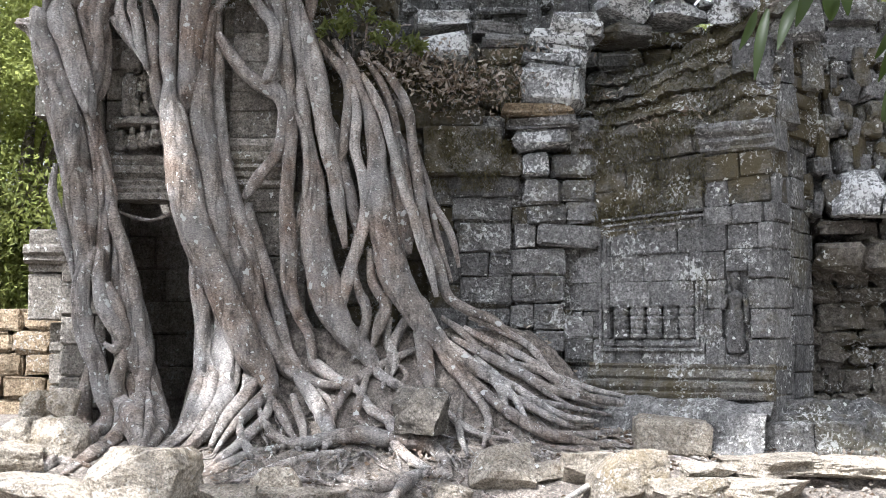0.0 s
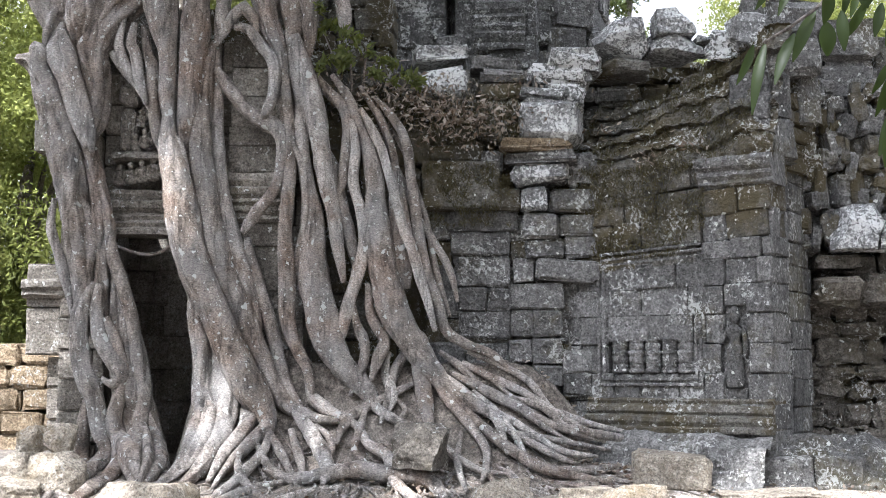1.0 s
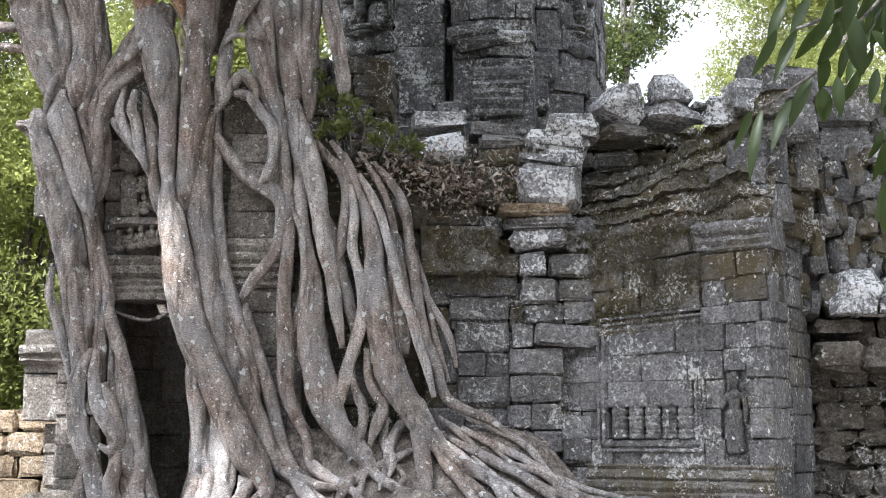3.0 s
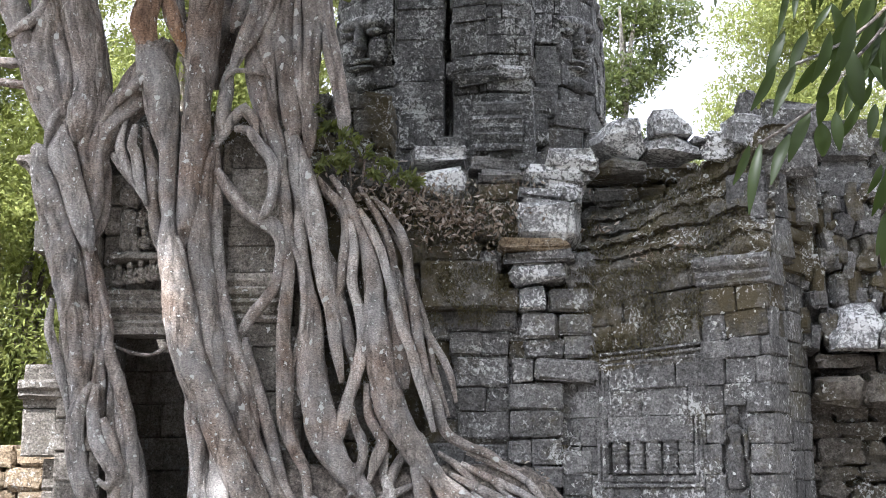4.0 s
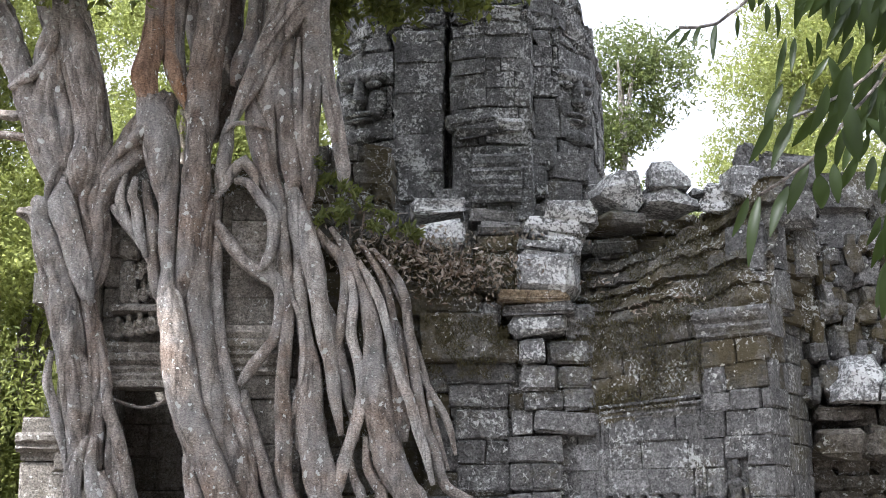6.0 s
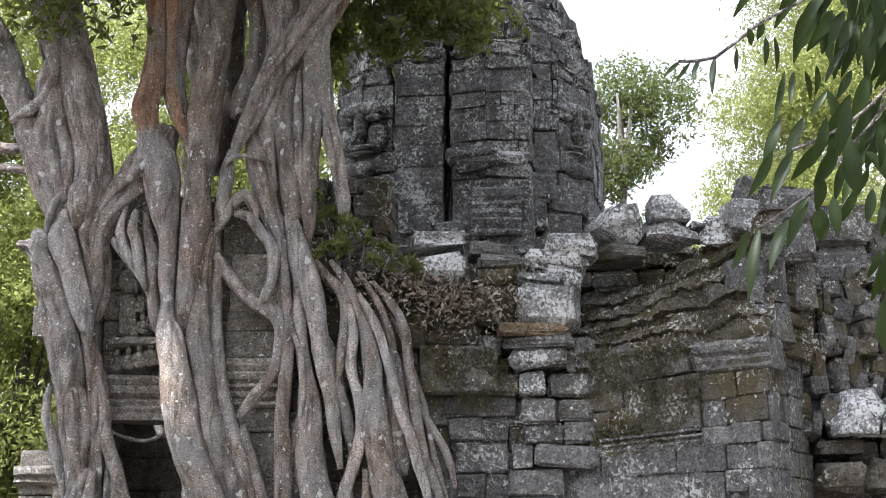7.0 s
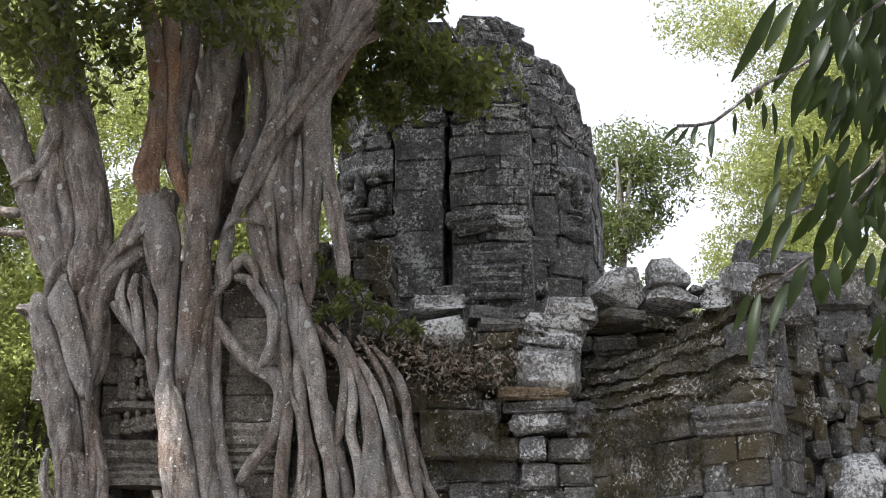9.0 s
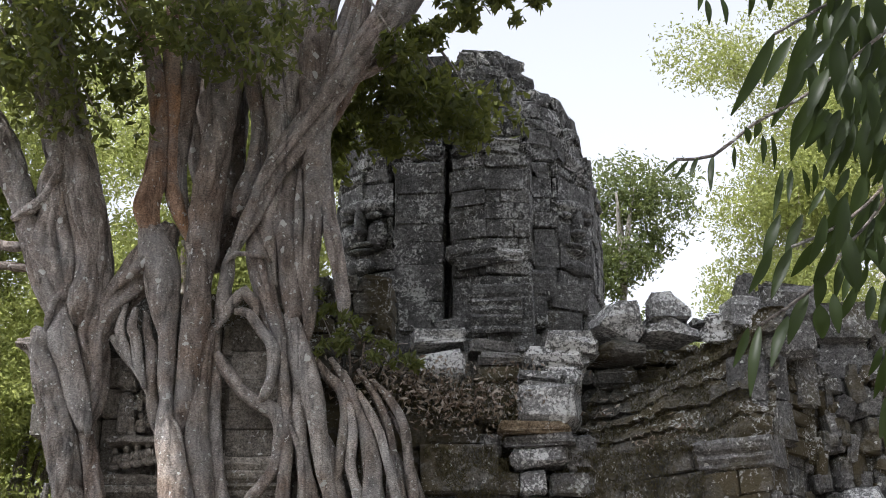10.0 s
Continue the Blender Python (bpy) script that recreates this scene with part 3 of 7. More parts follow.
def worn_foot(name, a, b, z0, reach, rise, mat, label, seed):
    """The plinth worn down to a lumpy slope: steps that melt into one another."""
    a, b = Vector((*a, z0)), Vector((*b, z0))
    u = (b - a).normalized()
    out = Vector((u.y, -u.x, 0))
    n, m = int((b - a).length / 0.03), 26
    vs, fs = [], []
    for i in range(n + 1):
        for k in range(m + 1):
            c = k / m
            o = 0.10 + reach * (1 - c) ** 0.75
            h = rise * (c + 0.10 * math.sin(c * 12.0))
            p = a + u * (b - a).length * i / n + out * o + Vector((0, 0, h))
            e = noise.noise(p * 2.3 + Vector((seed, 0, 0))) * 0.075 + noise.noise(p * 6 + Vector((seed, 0, 0))) * 0.045 + noise.noise(p * 17) * 0.02
            vs.append(p + out * e + Vector((0, 0, e * 0.8)))
    for i in range(n):
        for k in range(m):
            fs.append((i * (m + 1) + k, (i + 1) * (m + 1) + k, (i + 1) * (m + 1) + k + 1, i * (m + 1) + k + 1))
    under(tagged(new(name, mesh(name, vs, fs, mat)), label), east)


worn_foot("plinth", on_wall(0.3), on_wall(2.22), 0.42, 0.42, 0.60, GREY, "worn sandstone plinth crumbled to a slope", 3.0)
worn_foot("plinth", (2.50, 12.34), (4.1, 12.45), 0.40, 0.42, 0.60, GREY, "mossy crumbled corner of the plinth", 9.0)
kerb = thing("kerb", "low kerb of worn sandstone before the wall", "kerb", (2.9, 12.2, 0.5), kind="structure")
side = thing("wall_corner", "crumbling carved side wall of dark sandstone", "temple wall", (3.4, 13.2, 0.6), kind="structure")
courses(side, (2.92, 12.10), (3.50, 13.05), 0.5, [0.24, 0.24, 0.24, 0.255, 0.265, 0.265, 0.265, 0.24, 0.215, 0.28, 0.27, 0.26, 0.25, 0.25], GREY, (0.2, 0.35), 0.14, 0.012, chamfer=0.014, rough=0.008)
courses(side, (3.30, 13.08), (5.4, 12.9), 2.85, [0.2, 0.18, 0.2, 0.16, 0.2, 0.18, 0.2, 0.18], GREY, (0.12, 0.34), 0.45, 0.05, chamfer=0.04, rough=0.022, mats=(MOSSY, MOSSY, GREY))
for n in range(110):
    # broken ornament standing out of the side wall
    s = RNG.uniform(0, 1)
    block("ornament", side, 3.30 + 1.45 * s, 12.86 + 0.06 * s + RNG.uniform(-0.03, 0.06), RNG.uniform(2.75, 4.3), RNG.uniform(0.06, 0.18), 0.3, RNG.uniform(0.07, 0.3), RNG.choice((GREY, GREY, MOSSY, MOSSY)),
          RNG.uniform(-15, 30), RNG.uniform(-14, 14), RNG.uniform(-8, 8), 0.03, 0.014)
far = thing("wall_laterite", "rough dark laterite wall of bulging worn blocks", "temple wall", (4.2, 13.6, 0.5), kind="structure")
courses(far, (3.4, 13.35), (6.5, 13.2), 0.4, [0.2, 0.22, 0.18, 0.26, 0.2, 0.16, 0.24, 0.18, 0.22, 0.2, 0.24, 0.2], DARKLAT, (0.18, 0.5), 0.45, 0.05, chamfer=0.055, rough=0.032)

# ---- stepped vault roof above the walls ----
roof = thing("roof_vault", "collapsed corbelled sandstone vault under moss and dry leaves", "roof", (1.5, 13.6, 3.6), kind="structure")
courses(roof, (-1.2, 13.42), (1.2, 13.42), 3.5, [0.2, 0.2, 0.2, 0.22], MOSSY, (0.3, 0.6), 0.9, 0.05, back=0.16, chamfer=0.04, rough=0.02)
courses(roof, (1.15, 13.38), (2.95, 12.12), 3.36, [0.15, 0.15, 0.15, 0.15, 0.15, 0.15], MOSSY, (0.25, 0.5), 0.9, 0.04, back=0.14, chamfer=0.04, rough=0.022)


courses(roof, (1.2, 14.3), (3.6, 14.0), 4.1, [0.22, 0.22, 0.22], MOSSY, (0.3, 0.5), 0.6, 0.05, chamfer=0.05, rough=0.03)


def vault_slope():
    """The outer skin of the vault: sagging courses under moss, steeper and higher towards the corner."""
    n, m = 110, 64
    vs, fs = [], []
    for i in range(n + 1):
        u = 0.15 + 2.10 * i / n
        k = min(1, max(0, (u - 0.7) / 1.4))
        top = 4.22 + 0.52 * k
        for j in range(m + 1):
            c = j / m
            z = 3.40 + (top - 3.40) * c
            rows = c * 5 + 0.25 * noise.noise(Vector((u * 1.5, 3, 0)))
            step = 0.085 * (0.5 - rows % 1.0) + 0.05 * noise.noise(Vector((math.floor(rows) * 7.3, math.floor(u * 2.6 + 0.5 * math.floor(rows)) * 3.1, 0))) - 0.10 * max(0.0, 1 - c * 12)
            back = (0.86 - 0.52 * k) * (z - 3.40) + 0.25 * k * max(0, c - 0.75)
            p = Vector((u, z, 0))
            e = noise.noise(p * 2.2) * 0.06 + noise.noise(p * 6.0) * 0.055 + noise.noise(p * 15) * 0.034 + noise.noise(p * 34) * 0.022
            x, y = on_wall(u, 0.06 - back + step + e)
            vs.append((x, y, z + 0.6 * e))
    for i in range(n):
        for j in range(m):
            fs.append((i * (m + 1) + j, (i + 1) * (m + 1) + j, (i + 1) * (m + 1) + j + 1, i * (m + 1) + j + 1))
    under(tagged(new("vault_skin", mesh("vault_skin", vs, fs, MOSSY)), "mossy sagging outer skin of the vault"), roof)


vault_slope()
courses(roof, (-1.75, 13.75), (-0.5, 13.7), 4.3, [0.26, 0.24, 0.22, 0.24, 0.2], MOSSY, (0.22, 0.45), 0.6, 0.05, back=0.05, chamfer=0.04, rough=0.025)


def rock(name, x, y, z, a, b, c, mat, seed, label):
    """A broken stone: a box split along random planes, then roughened."""
    rg = random.Random(seed)
    bm = bmesh.new()
    bmesh.ops.create_cube(bm, size=1.9)
    for k in range(9):
        d = Vector((rg.gauss(0, 1), rg.gauss(0, 1) - 0.3, rg.gauss(0, 0.8) + 0.4)).normalized()
        bmesh.ops.bisect_plane(bm, geom=bm.verts[:] + bm.edges[:] + bm.faces[:], plane_co=d * rg.uniform(0.74, 1.0), plane_no=d, clear_outer=True)
        bmesh.ops.holes_fill(bm, edges=[e for e in bm.edges if e.is_boundary])
    bmesh.ops.triangulate(bm, faces=bm.faces)
    for k in range(4):
        bmesh.ops.subdivide_edges(bm, edges=[e for e in bm.edges if e.calc_length() > 0.22], cuts=1)
        bmesh.ops.triangulate(bm, faces=[f for f in bm.faces if len(f.verts) > 3])
    for v in bm.verts:
        o = Vector((seed * 0.37, 0, seed * 0.11))
        v.co *= 1 + noise.noise(v.co * 1.6 + o) * 0.09 + noise.noise(v.co * 4.5 + o) * 0.05 + noise.noise(v.co * 11 + o) * 0.03
        v.co = Vector((v.co.x * a, v.co.y * b, v.co.z * c))
    ob = part(name, bm, mat)
    ob.location = (x, y, z)
    ob.rotation_euler = (0, 0, rg.uniform(-0.25, 0.25))
    return tagged(ob, label, "rock", "fallen stones")


block("stone", mid, 0.20, 13.22, 2.99, 0.32, 0.45, 0.19, GREY, 0, 0, 0, 0.02, 0.011, 0.02)
block("stone", mid, 0.55, 13.22, 2.99, 0.38, 0.45, 0.19, GREY, 0, 0, 0, 0.02, 0.011, 0.02)
block("stone", mid, 0.24, 13.22, 2.77, 0.31, 0.45, 0.22, GREY, 0, 0, 0, 0.02, 0.011, 0.02)
block("stone", mid, 0.53, 13.22, 2.77, 0.26, 0.45, 0.22, GREY, 0, 0, 0, 0.02, 0.011, 0.02)
block("stone", mid, 0.29, 13.22, 2.50, 0.27, 0.45, 0.28, GREY, 0, 0, 0, 0.02, 0.011, 0.02)
block("stone", mid, 0.54, 13.22, 2.50, 0.24, 0.45, 0.28, GREY, 0, 0, 0, 0.02, 0.011, 0.02)
block("stone", mid, 0.30, 13.22, 2.24, 0.28, 0.45, 0.22, GREY, 0, 0, 0, 0.02, 0.011, 0.02)
block("stone", mid, 0.56, 13.22, 2.24, 0.23, 0.45, 0.22, GREY, 0, 0, 0, 0.02, 0.011, 0.02)
block("stone", mid, 0.42, 13.22, 1.99, 0.51, 0.45, 0.25, GREY, 0, 0, 0, 0.02, 0.011, 0.02)
block("stone", mid, 0.79, 13.12, 2.51, 0.20, 0.45, 0.23, GREY, 0, 0, 0, 0.02, 0.011, 0.02)
block("stone", mid, 0.91, 13.12, 2.26, 0.51, 0.45, 0.25, GREY, 0, 0, 0, 0.02, 0.011, 0.02)
block("stone", mid, 0.77, 13.12, 2.00, 0.20, 0.45, 0.25, GREY, 0, 0, 0, 0.02, 0.011, 0.02)
block("stone", mid, 1.01, 13.12, 2.00, 0.29, 0.45, 0.25, GREY, 0, 0, 0, 0.02, 0.011, 0.02)
block("stone", mid, 0.75, 13.12, 1.74, 0.23, 0.45, 0.21, GREY, 0, 0, 0, 0.02, 0.011, 0.02)
block("stone", mid, 1.01, 13.12, 1.73, 0.29, 0.45, 0.25, GREY, 0, 0, 0, 0.02, 0.011, 0.02)
block("stone", mid, 1.01, 13.12, 1.50, 0.29, 0.45, 0.20, GREY, 0, 0, 0, 0.02, 0.011, 0.02)
block("stone", mid, 1.29, 13.12, 1.63, 0.27, 0.45, 0.21, GREY, 0, 0, 0, 0.02, 0.011, 0.02)
block("stone", mid, 1.29, 13.12, 1.42, 0.27, 0.45, 0.21, GREY, 0, 0, 0, 0.02, 0.011, 0.02)
block("stone", mid, 1.20, 13.05, 2.50, 0.59, 0.45, 0.21, GREY, 0, 3, 0, 0.03, 0.016, 0.045)
block("stone", mid, 0.89, 12.98, 3.18, 0.23, 0.45, 0.22, PALE, 0, 0, 0, 0.03, 0.016, 0.045)
block("stone", mid, 0.94, 13.02, 2.93, 0.34, 0.45, 0.24, GREY, -8, 0, 0, 0.03, 0.016, 0.045)
block("stone", mid, 0.99, 13.06, 2.71, 0.36, 0.45, 0.18, GREY, 0, -3, 0, 0.03, 0.016, 0.045)
block("stone", mid, 1.25, 13.10, 3.17, 0.43, 0.45, 0.21, GREY, -6, 0, 0, 0.03, 0.016, 0.045)
block("stone", mid, 1.30, 13.10, 2.94, 0.34, 0.45, 0.20, GREY, -6, 0, 0, 0.03, 0.016, 0.045)
block("stone", mid, 1.33, 13.10, 2.73, 0.33, 0.45, 0.21, GREY, -6, 0, 0, 0.03, 0.016, 0.045)
block("stone", mid, 0.64, 13.12, 3.19, 0.25, 0.45, 0.20, MOSSY, 0, 0, 0, 0.03, 0.016, 0.045)
block("stone", mid, 0.19, 13.05, 3.32, 0.73, 0.45, 0.46, MOSSY, 0, 0, 0, 0.018, 0.02, 0.035)
block("stone", mid, 0.49, 13.15, 3.56, 0.18, 0.45, 0.23, GREY, 0, 0, 0, 0.03, 0.016, 0.045)
block("stone", mid, 0.09, 13.20, 3.66, 0.65, 0.45, 0.14, MOSSY, 0, 0, 0, 0.018, 0.025, 0.035)
block("stone", mid, -0.40, 13.15, 3.70, 0.54, 0.45, 0.32, MOSSY, 0, 0, 0, 0.018, 0.03, 0.035)
block("stone", mid, -0.48, 13.20, 3.29, 0.59, 0.45, 0.48, MOSSY, 0, 0, 0, 0.03, 0.016, 0.045)
block("stone", mid, -0.08, 13.35, 2.88, 0.33, 0.45, 0.46, MOSSY, 0, 0, 0, 0.03, 0.016, 0.045)
block("stone", roof, 0.89, 12.86, 3.67, 0.67, 0.60, 0.11, RUSTY, 0, 1, 0, 0.05, 0.024, 0.06)
block("stone", roof, 0.99, 12.84, 3.92, 0.55, 0.60, 0.38, PALE, -14, 3, 0, 0.06, 0.028, 0.06)
block("stone", roof, 0.97, 12.95, 4.20, 0.42, 0.60, 0.12, PALE, 0, 4, 0, 0.05, 0.024, 0.06)
block("stone", roof, 0.93, 12.92, 3.57, 0.67, 0.50, 0.09, GREY, -10, -2, 0, 0.05, 0.024, 0.06)
block("stone", roof, 0.92, 12.98, 3.43, 0.55, 0.50, 0.19, PALE, -10, -4, 0, 0.05, 0.024, 0.06)
block("stone", roof, 1.34, 13.15, 3.48, 0.32, 0.45, 0.36, GREY, -10, 0, 0, 0.05, 0.024, 0.06)
block("stone", roof, 0.03, 13.00, 4.32, 0.45, 0.45, 0.26, PALE, 0, -3, 0, 0.065, 0.032, 0.06)
block("stone", roof, -0.01, 13.20, 4.64, 0.54, 0.45, 0.17, PALE, 0, -6, 0, 0.065, 0.032, 0.06)
block("stone", roof, 0.53, 13.20, 4.53, 0.48, 0.45, 0.11, GREY, 0, 2, 0, 0.065, 0.032, 0.06)
block("stone", roof, 0.60, 13.10, 4.39, 0.44, 0.45, 0.12, GREY, 0, 0, 0, 0.065, 0.032, 0.06)
block("stone", roof, 0.55, 13.10, 4.25, 0.42, 0.45, 0.14, MOSSY, 0, 0, 0, 0.065, 0.032, 0.06)
block("stone", roof, 0.52, 13.10, 3.97, 0.37, 0.45, 0.39, MOSSY, 0, 0, 0, 0.065, 0.032, 0.06)
block("stone", roof, -0.33, 13.10, 4.32, 0.26, 0.45, 0.26, MOSSY, 0, 4, 0, 0.065, 0.032, 0.06)
block("stone", roof, -0.62, 13.20, 4.42, 0.32, 0.45, 0.32, MOSSY, 0, -4, 0, 0.065, 0.032, 0.06)
block("stone", roof, 1.27, 13.00, 4.54, 0.51, 0.45, 0.18, PALE, -8, 6, 0, 0.065, 0.032, 0.06)
block("stone", roof, 1.13, 13.05, 4.39, 0.59, 0.45, 0.22, PALE, -8, 4, 0, 0.065, 0.032, 0.06)
block("stone", roof, 1.18, 13.00, 4.22, 0.37, 0.45, 0.20, PALE, -8, 8, 0, 0.065, 0.032, 0.06)
rock("fallen_stone", 1.79, 13.50, 4.81, 0.30, 0.3, 0.20, PALE, 1036, "lichen-whitened fallen roof stone lying on the vault")
rock("fallen_stone", 2.27, 13.50, 4.76, 0.25, 0.3, 0.14, PALE, 1128, "lichen-whitened fallen roof stone lying on the vault")
rock("fallen_stone", 2.28, 13.45, 4.96, 0.20, 0.3, 0.14, PALE, 1140, "lichen-whitened fallen roof stone lying on the vault")
rock("fallen_stone", 2.59, 13.60, 4.81, 0.10, 0.3, 0.08, PALE, 1206, "lichen-whitened fallen roof stone lying on the vault")
rock("fallen_stone", 2.76, 13.60, 4.79, 0.07, 0.3, 0.06, PALE, 1240, "lichen-whitened fallen roof stone lying on the vault")
rock("fallen_stone", 1.79, 13.55, 4.55, 0.27, 0.3, 0.09, MOSSY, 1040, "lichen-whitened fallen roof stone lying on the vault")
block("stone", side, 2.66, 12.75, 4.62, 0.36, 0.45, 0.24, PALE, -20, 9, 0, 0.11, 0.05, 0.05)
block("stone", side, 2.89, 12.60, 4.71, 0.33, 0.45, 0.33, PALE, 3, 5, 0, 0.07, 0.04, 0.035)
block("stone", side, 3.06, 13.10, 5.12, 0.16, 0.45, 0.26, GREY, -3, -3, 0, 0.07, 0.04, 0.035)
block("stone", side, 3.35, 12.80, 4.88, 0.55, 0.45, 0.36, GREY, -1, 5, 0, 0.07, 0.04, 0.035)
block("stone", side, 3.91, 13.00, 4.73, 0.56, 0.45, 0.41, GREY, -2, -1, 0, 0.07, 0.04, 0.035)
block("stone", side, 3.27, 12.50, 4.44, 0.51, 0.45, 0.38, GREY, 1, -4, 0, 0.07, 0.04, 0.035)
block("stone", side, 3.92, 13.05, 4.32, 0.53, 0.45, 0.38, GREY, 0, 1, 0, 0.07, 0.04, 0.035)
block("stone", side, 4.45, 13.20, 4.58, 0.43, 0.45, 0.48, GREY, -1, -5, 0, 0.07, 0.04, 0.035)
block("stone", side, 3.07, 12.30, 4.04, 0.34, 0.45, 0.45, GREY, 40, 0, 0, 0.04, 0.03, 0.035)
block("stone", side, 3.08, 12.25, 3.60, 0.39, 0.45, 0.40, GREY, 40, 0, 0, 0.04, 0.03, 0.035)
block("stone", side, 3.47, 12.75, 4.11, 0.31, 0.45, 0.52, GREY, 40, 0, 0, 0.04, 0.03, 0.035)
rock("boulder", 3.92, 12.90, 2.89, 0.27, 0.25, 0.23, PALE, 1468, "pale lichen-covered boulder wedged in the broken wall")
rock("boulder", 4.34, 12.90, 2.88, 0.28, 0.25, 0.21, PALE, 1545, "pale lichen-covered boulder wedged in the broken wall")
block("stone", far, 3.74, 12.90, 2.58, 0.42, 0.45, 0.12, DARKLAT, 0, 0, 0, 0.08, 0.04, 0.035)
block("stone", far, 3.74, 12.80, 2.29, 0.47, 0.45, 0.26, DARKLAT, 0, 0, 0, 0.08, 0.04, 0.035)
block("stone", far, 4.19, 12.85, 2.31, 0.45, 0.45, 0.27, DARKLAT, 0, 0, 0, 0.08, 0.04, 0.035)
rock("rock", 0.48, 11.53, 0.43, 0.28, 0.24, 0.23, ROCK, 832, "pale angular sandstone rock on the trodden ground")
rock("rock", -2.40, 11.13, 0.41, 0.48, 0.27, 0.26, ROCK, 148, "large sunlit broken sandstone rock")
rock("rock", -0.18, 12.00, 0.90, 0.25, 0.21, 0.20, DARKLAT, 707, "dark stone held between the fig roots")
rock("rock", 1.49, 11.18, 0.41, 0.28, 0.23, 0.23, ROCK, 1058, "pale sunlit rock with a peaked top")
rock("rock", 1.23, 11.57, 0.45, 0.27, 0.22, 0.14, ROCK, 995, "sunlit flat-topped rock beside the roots")
rock("rock", 0.87, 11.54, 0.42, 0.16, 0.13, 0.10, ROCK, 940, "small pale rock beside the roots")
rock("rock", 1.93, 10.99, 0.31, 0.34, 0.28, 0.13, ROCK, 1150, "low grey sandstone slab on the ground")
rock("rock", -3.28, 11.97, 0.67, 0.24, 0.20, 0.19, ROCK, 62, "broken block leaning by the pillar")
rock("rock", -3.67, 12.05, 0.71, 0.18, 0.15, 0.14, ROCK, 0, "tilted sunlit slab of sandstone")
rock("rock", -3.38, 12.34, 0.94, 0.13, 0.11, 0.16, ROCK, 86, "sunlit stone by the pillar foot")
rock("rock", -3.67, 12.54, 0.93, 0.16, 0.13, 0.13, ROCK, 34, "sunlit rubble stone on the earth")
rock("rock", -3.63, 11.68, 0.52, 0.28, 0.24, 0.15, ROCK, -40, "bright sunlit slab on the ground")
rock("rock", -3.22, 11.22, 0.30, 0.44, 0.37, 0.14, ROCK, -20, "flat sunlit slab on the ground")
rock("rock", -1.35, 11.26, 0.34, 0.21, 0.12, 0.15, ROCK, 446, "squared pale stone among the roots")
rock("rock", -1.74, 11.17, 0.26, 0.26, 0.21, 0.10, ROCK, 345, "sunlit flat stone on the ground")
rock("rock", -1.12, 11.19, 0.24, 0.32, 0.27, 0.10, ROCK, 470, "sunlit flat stone among the roots")
rock("rock", 2.80, 11.64, 0.48, 0.50, 0.41, 0.10, ROCK, 1285, "long sunlit slab of fallen stone")
rock("rock", 3.36, 11.69, 0.45, 0.51, 0.43, 0.11, ROCK, 1400, "long sunlit slab beside the plinth")
rock("rock", 2.18, 11.46, 0.44, 0.23, 0.19, 0.08, ROCK, 1210, "low sunlit stone in the dust")
rock("rock", 2.53, 11.20, 0.31, 0.37, 0.31, 0.10, ROCK, 1270, "flat sunlit stone in the dust")
rock("rock", 0.09, 11.15, 0.26, 0.17, 0.14, 0.10, ROCK, 770, "small sunlit stone on the ground")
fallen = block("fallen_block", None, 1.97, 11.88, 0.66, 0.66, 0.42, 0.32, ROCK, -6, 3, 4, 0.04, 0.014, 0.05)
tagged(fallen, "squared fallen sandstone block with a sunlit top", "stone block")
block("kerb_stone", kerb, 2.55, 11.98, 0.65, 0.37, 0.13, 0.32, GREY, -4, 0, 0, 0.03, 0.014)
block("kerb_stone", kerb, 2.97, 11.98, 0.65, 0.46, 0.13, 0.32, GREY, -4, 0, 0, 0.03, 0.014)
block("kerb_stone", kerb, 3.42, 11.98, 0.65, 0.44, 0.13, 0.32, GREY, -4, 0, 0, 0.03, 0.014)

# ---- tower ----
tower = thing("tower", "dark weathered sandstone tower with worn carved heads, lichen on its courses", "temple tower", (0.4, 17.3, 4.2))
TX, TY = 0.36, 17.6
PLAN = [(-1.75, 0.4), (-1.62, -0.6), (-1.30, -1.0), (-0.92, -1.12), (-0.86, -1.36), (-0.30, -1.40), (-0.26, -0.85), (-0.20, -1.45), (0.20, -1.62), (0.74, -1.58), (0.80, -1.28), (1.12, -1.22), (1.58, -0.75), (1.84, 0.4)]


def tower_scale(z):
    k = max(0.0, (z - 7.25) / 1.85)
    return 1.03 - 0.01 * (z - 5) - 0.36 * k ** 1.7


z = 4.4
while z < 9.12:
    h = RNG.uniform(0.19, 0.31)
    s = tower_scale(z)
    wob = 0.02 if z < 7.4 else 0.055
    for i, ((x0, y0), (x1, y1)) in enumerate(zip(PLAN, PLAN[1:])):
        if z > 8.75 and i in (0, 1, 2, 3, 11, 12):
            continue
        p0, p1 = (TX + x0 * s, TY + y0 * s), (TX + x1 * s, TY + y1 * s)
        courses(tower, p0, p1, z + RNG.uniform(-0.012, 0.012) * (i % 3), [h], TOWER, (0.28, 0.62), 0.6, wob, chamfer=0.014 if z < 7.4 else 0.05, rough=0.010 if z < 7.4 else 0.03)
    if z > 7.4:
        for i in range(5):
            a = RNG.uniform(-0.2, 1.55)
            block("block", tower, TX + 1.5 * s * math.sin(a) * 0.98, TY - 1.45 * s * math.cos(a), z + h, 0.4, 0.4, 0.14, TOWER, math.degrees(a), RNG.uniform(-4, 4), 0, 0.05, 0.02)
    z += h
bm = bmesh.new()
bmesh.ops.create_cone(bm, segments=14, radius1=1.2, radius2=1.1, depth=3.2, cap_ends=True, matrix=Matrix.Translation((TX, TY + 0.1, 6.0)))
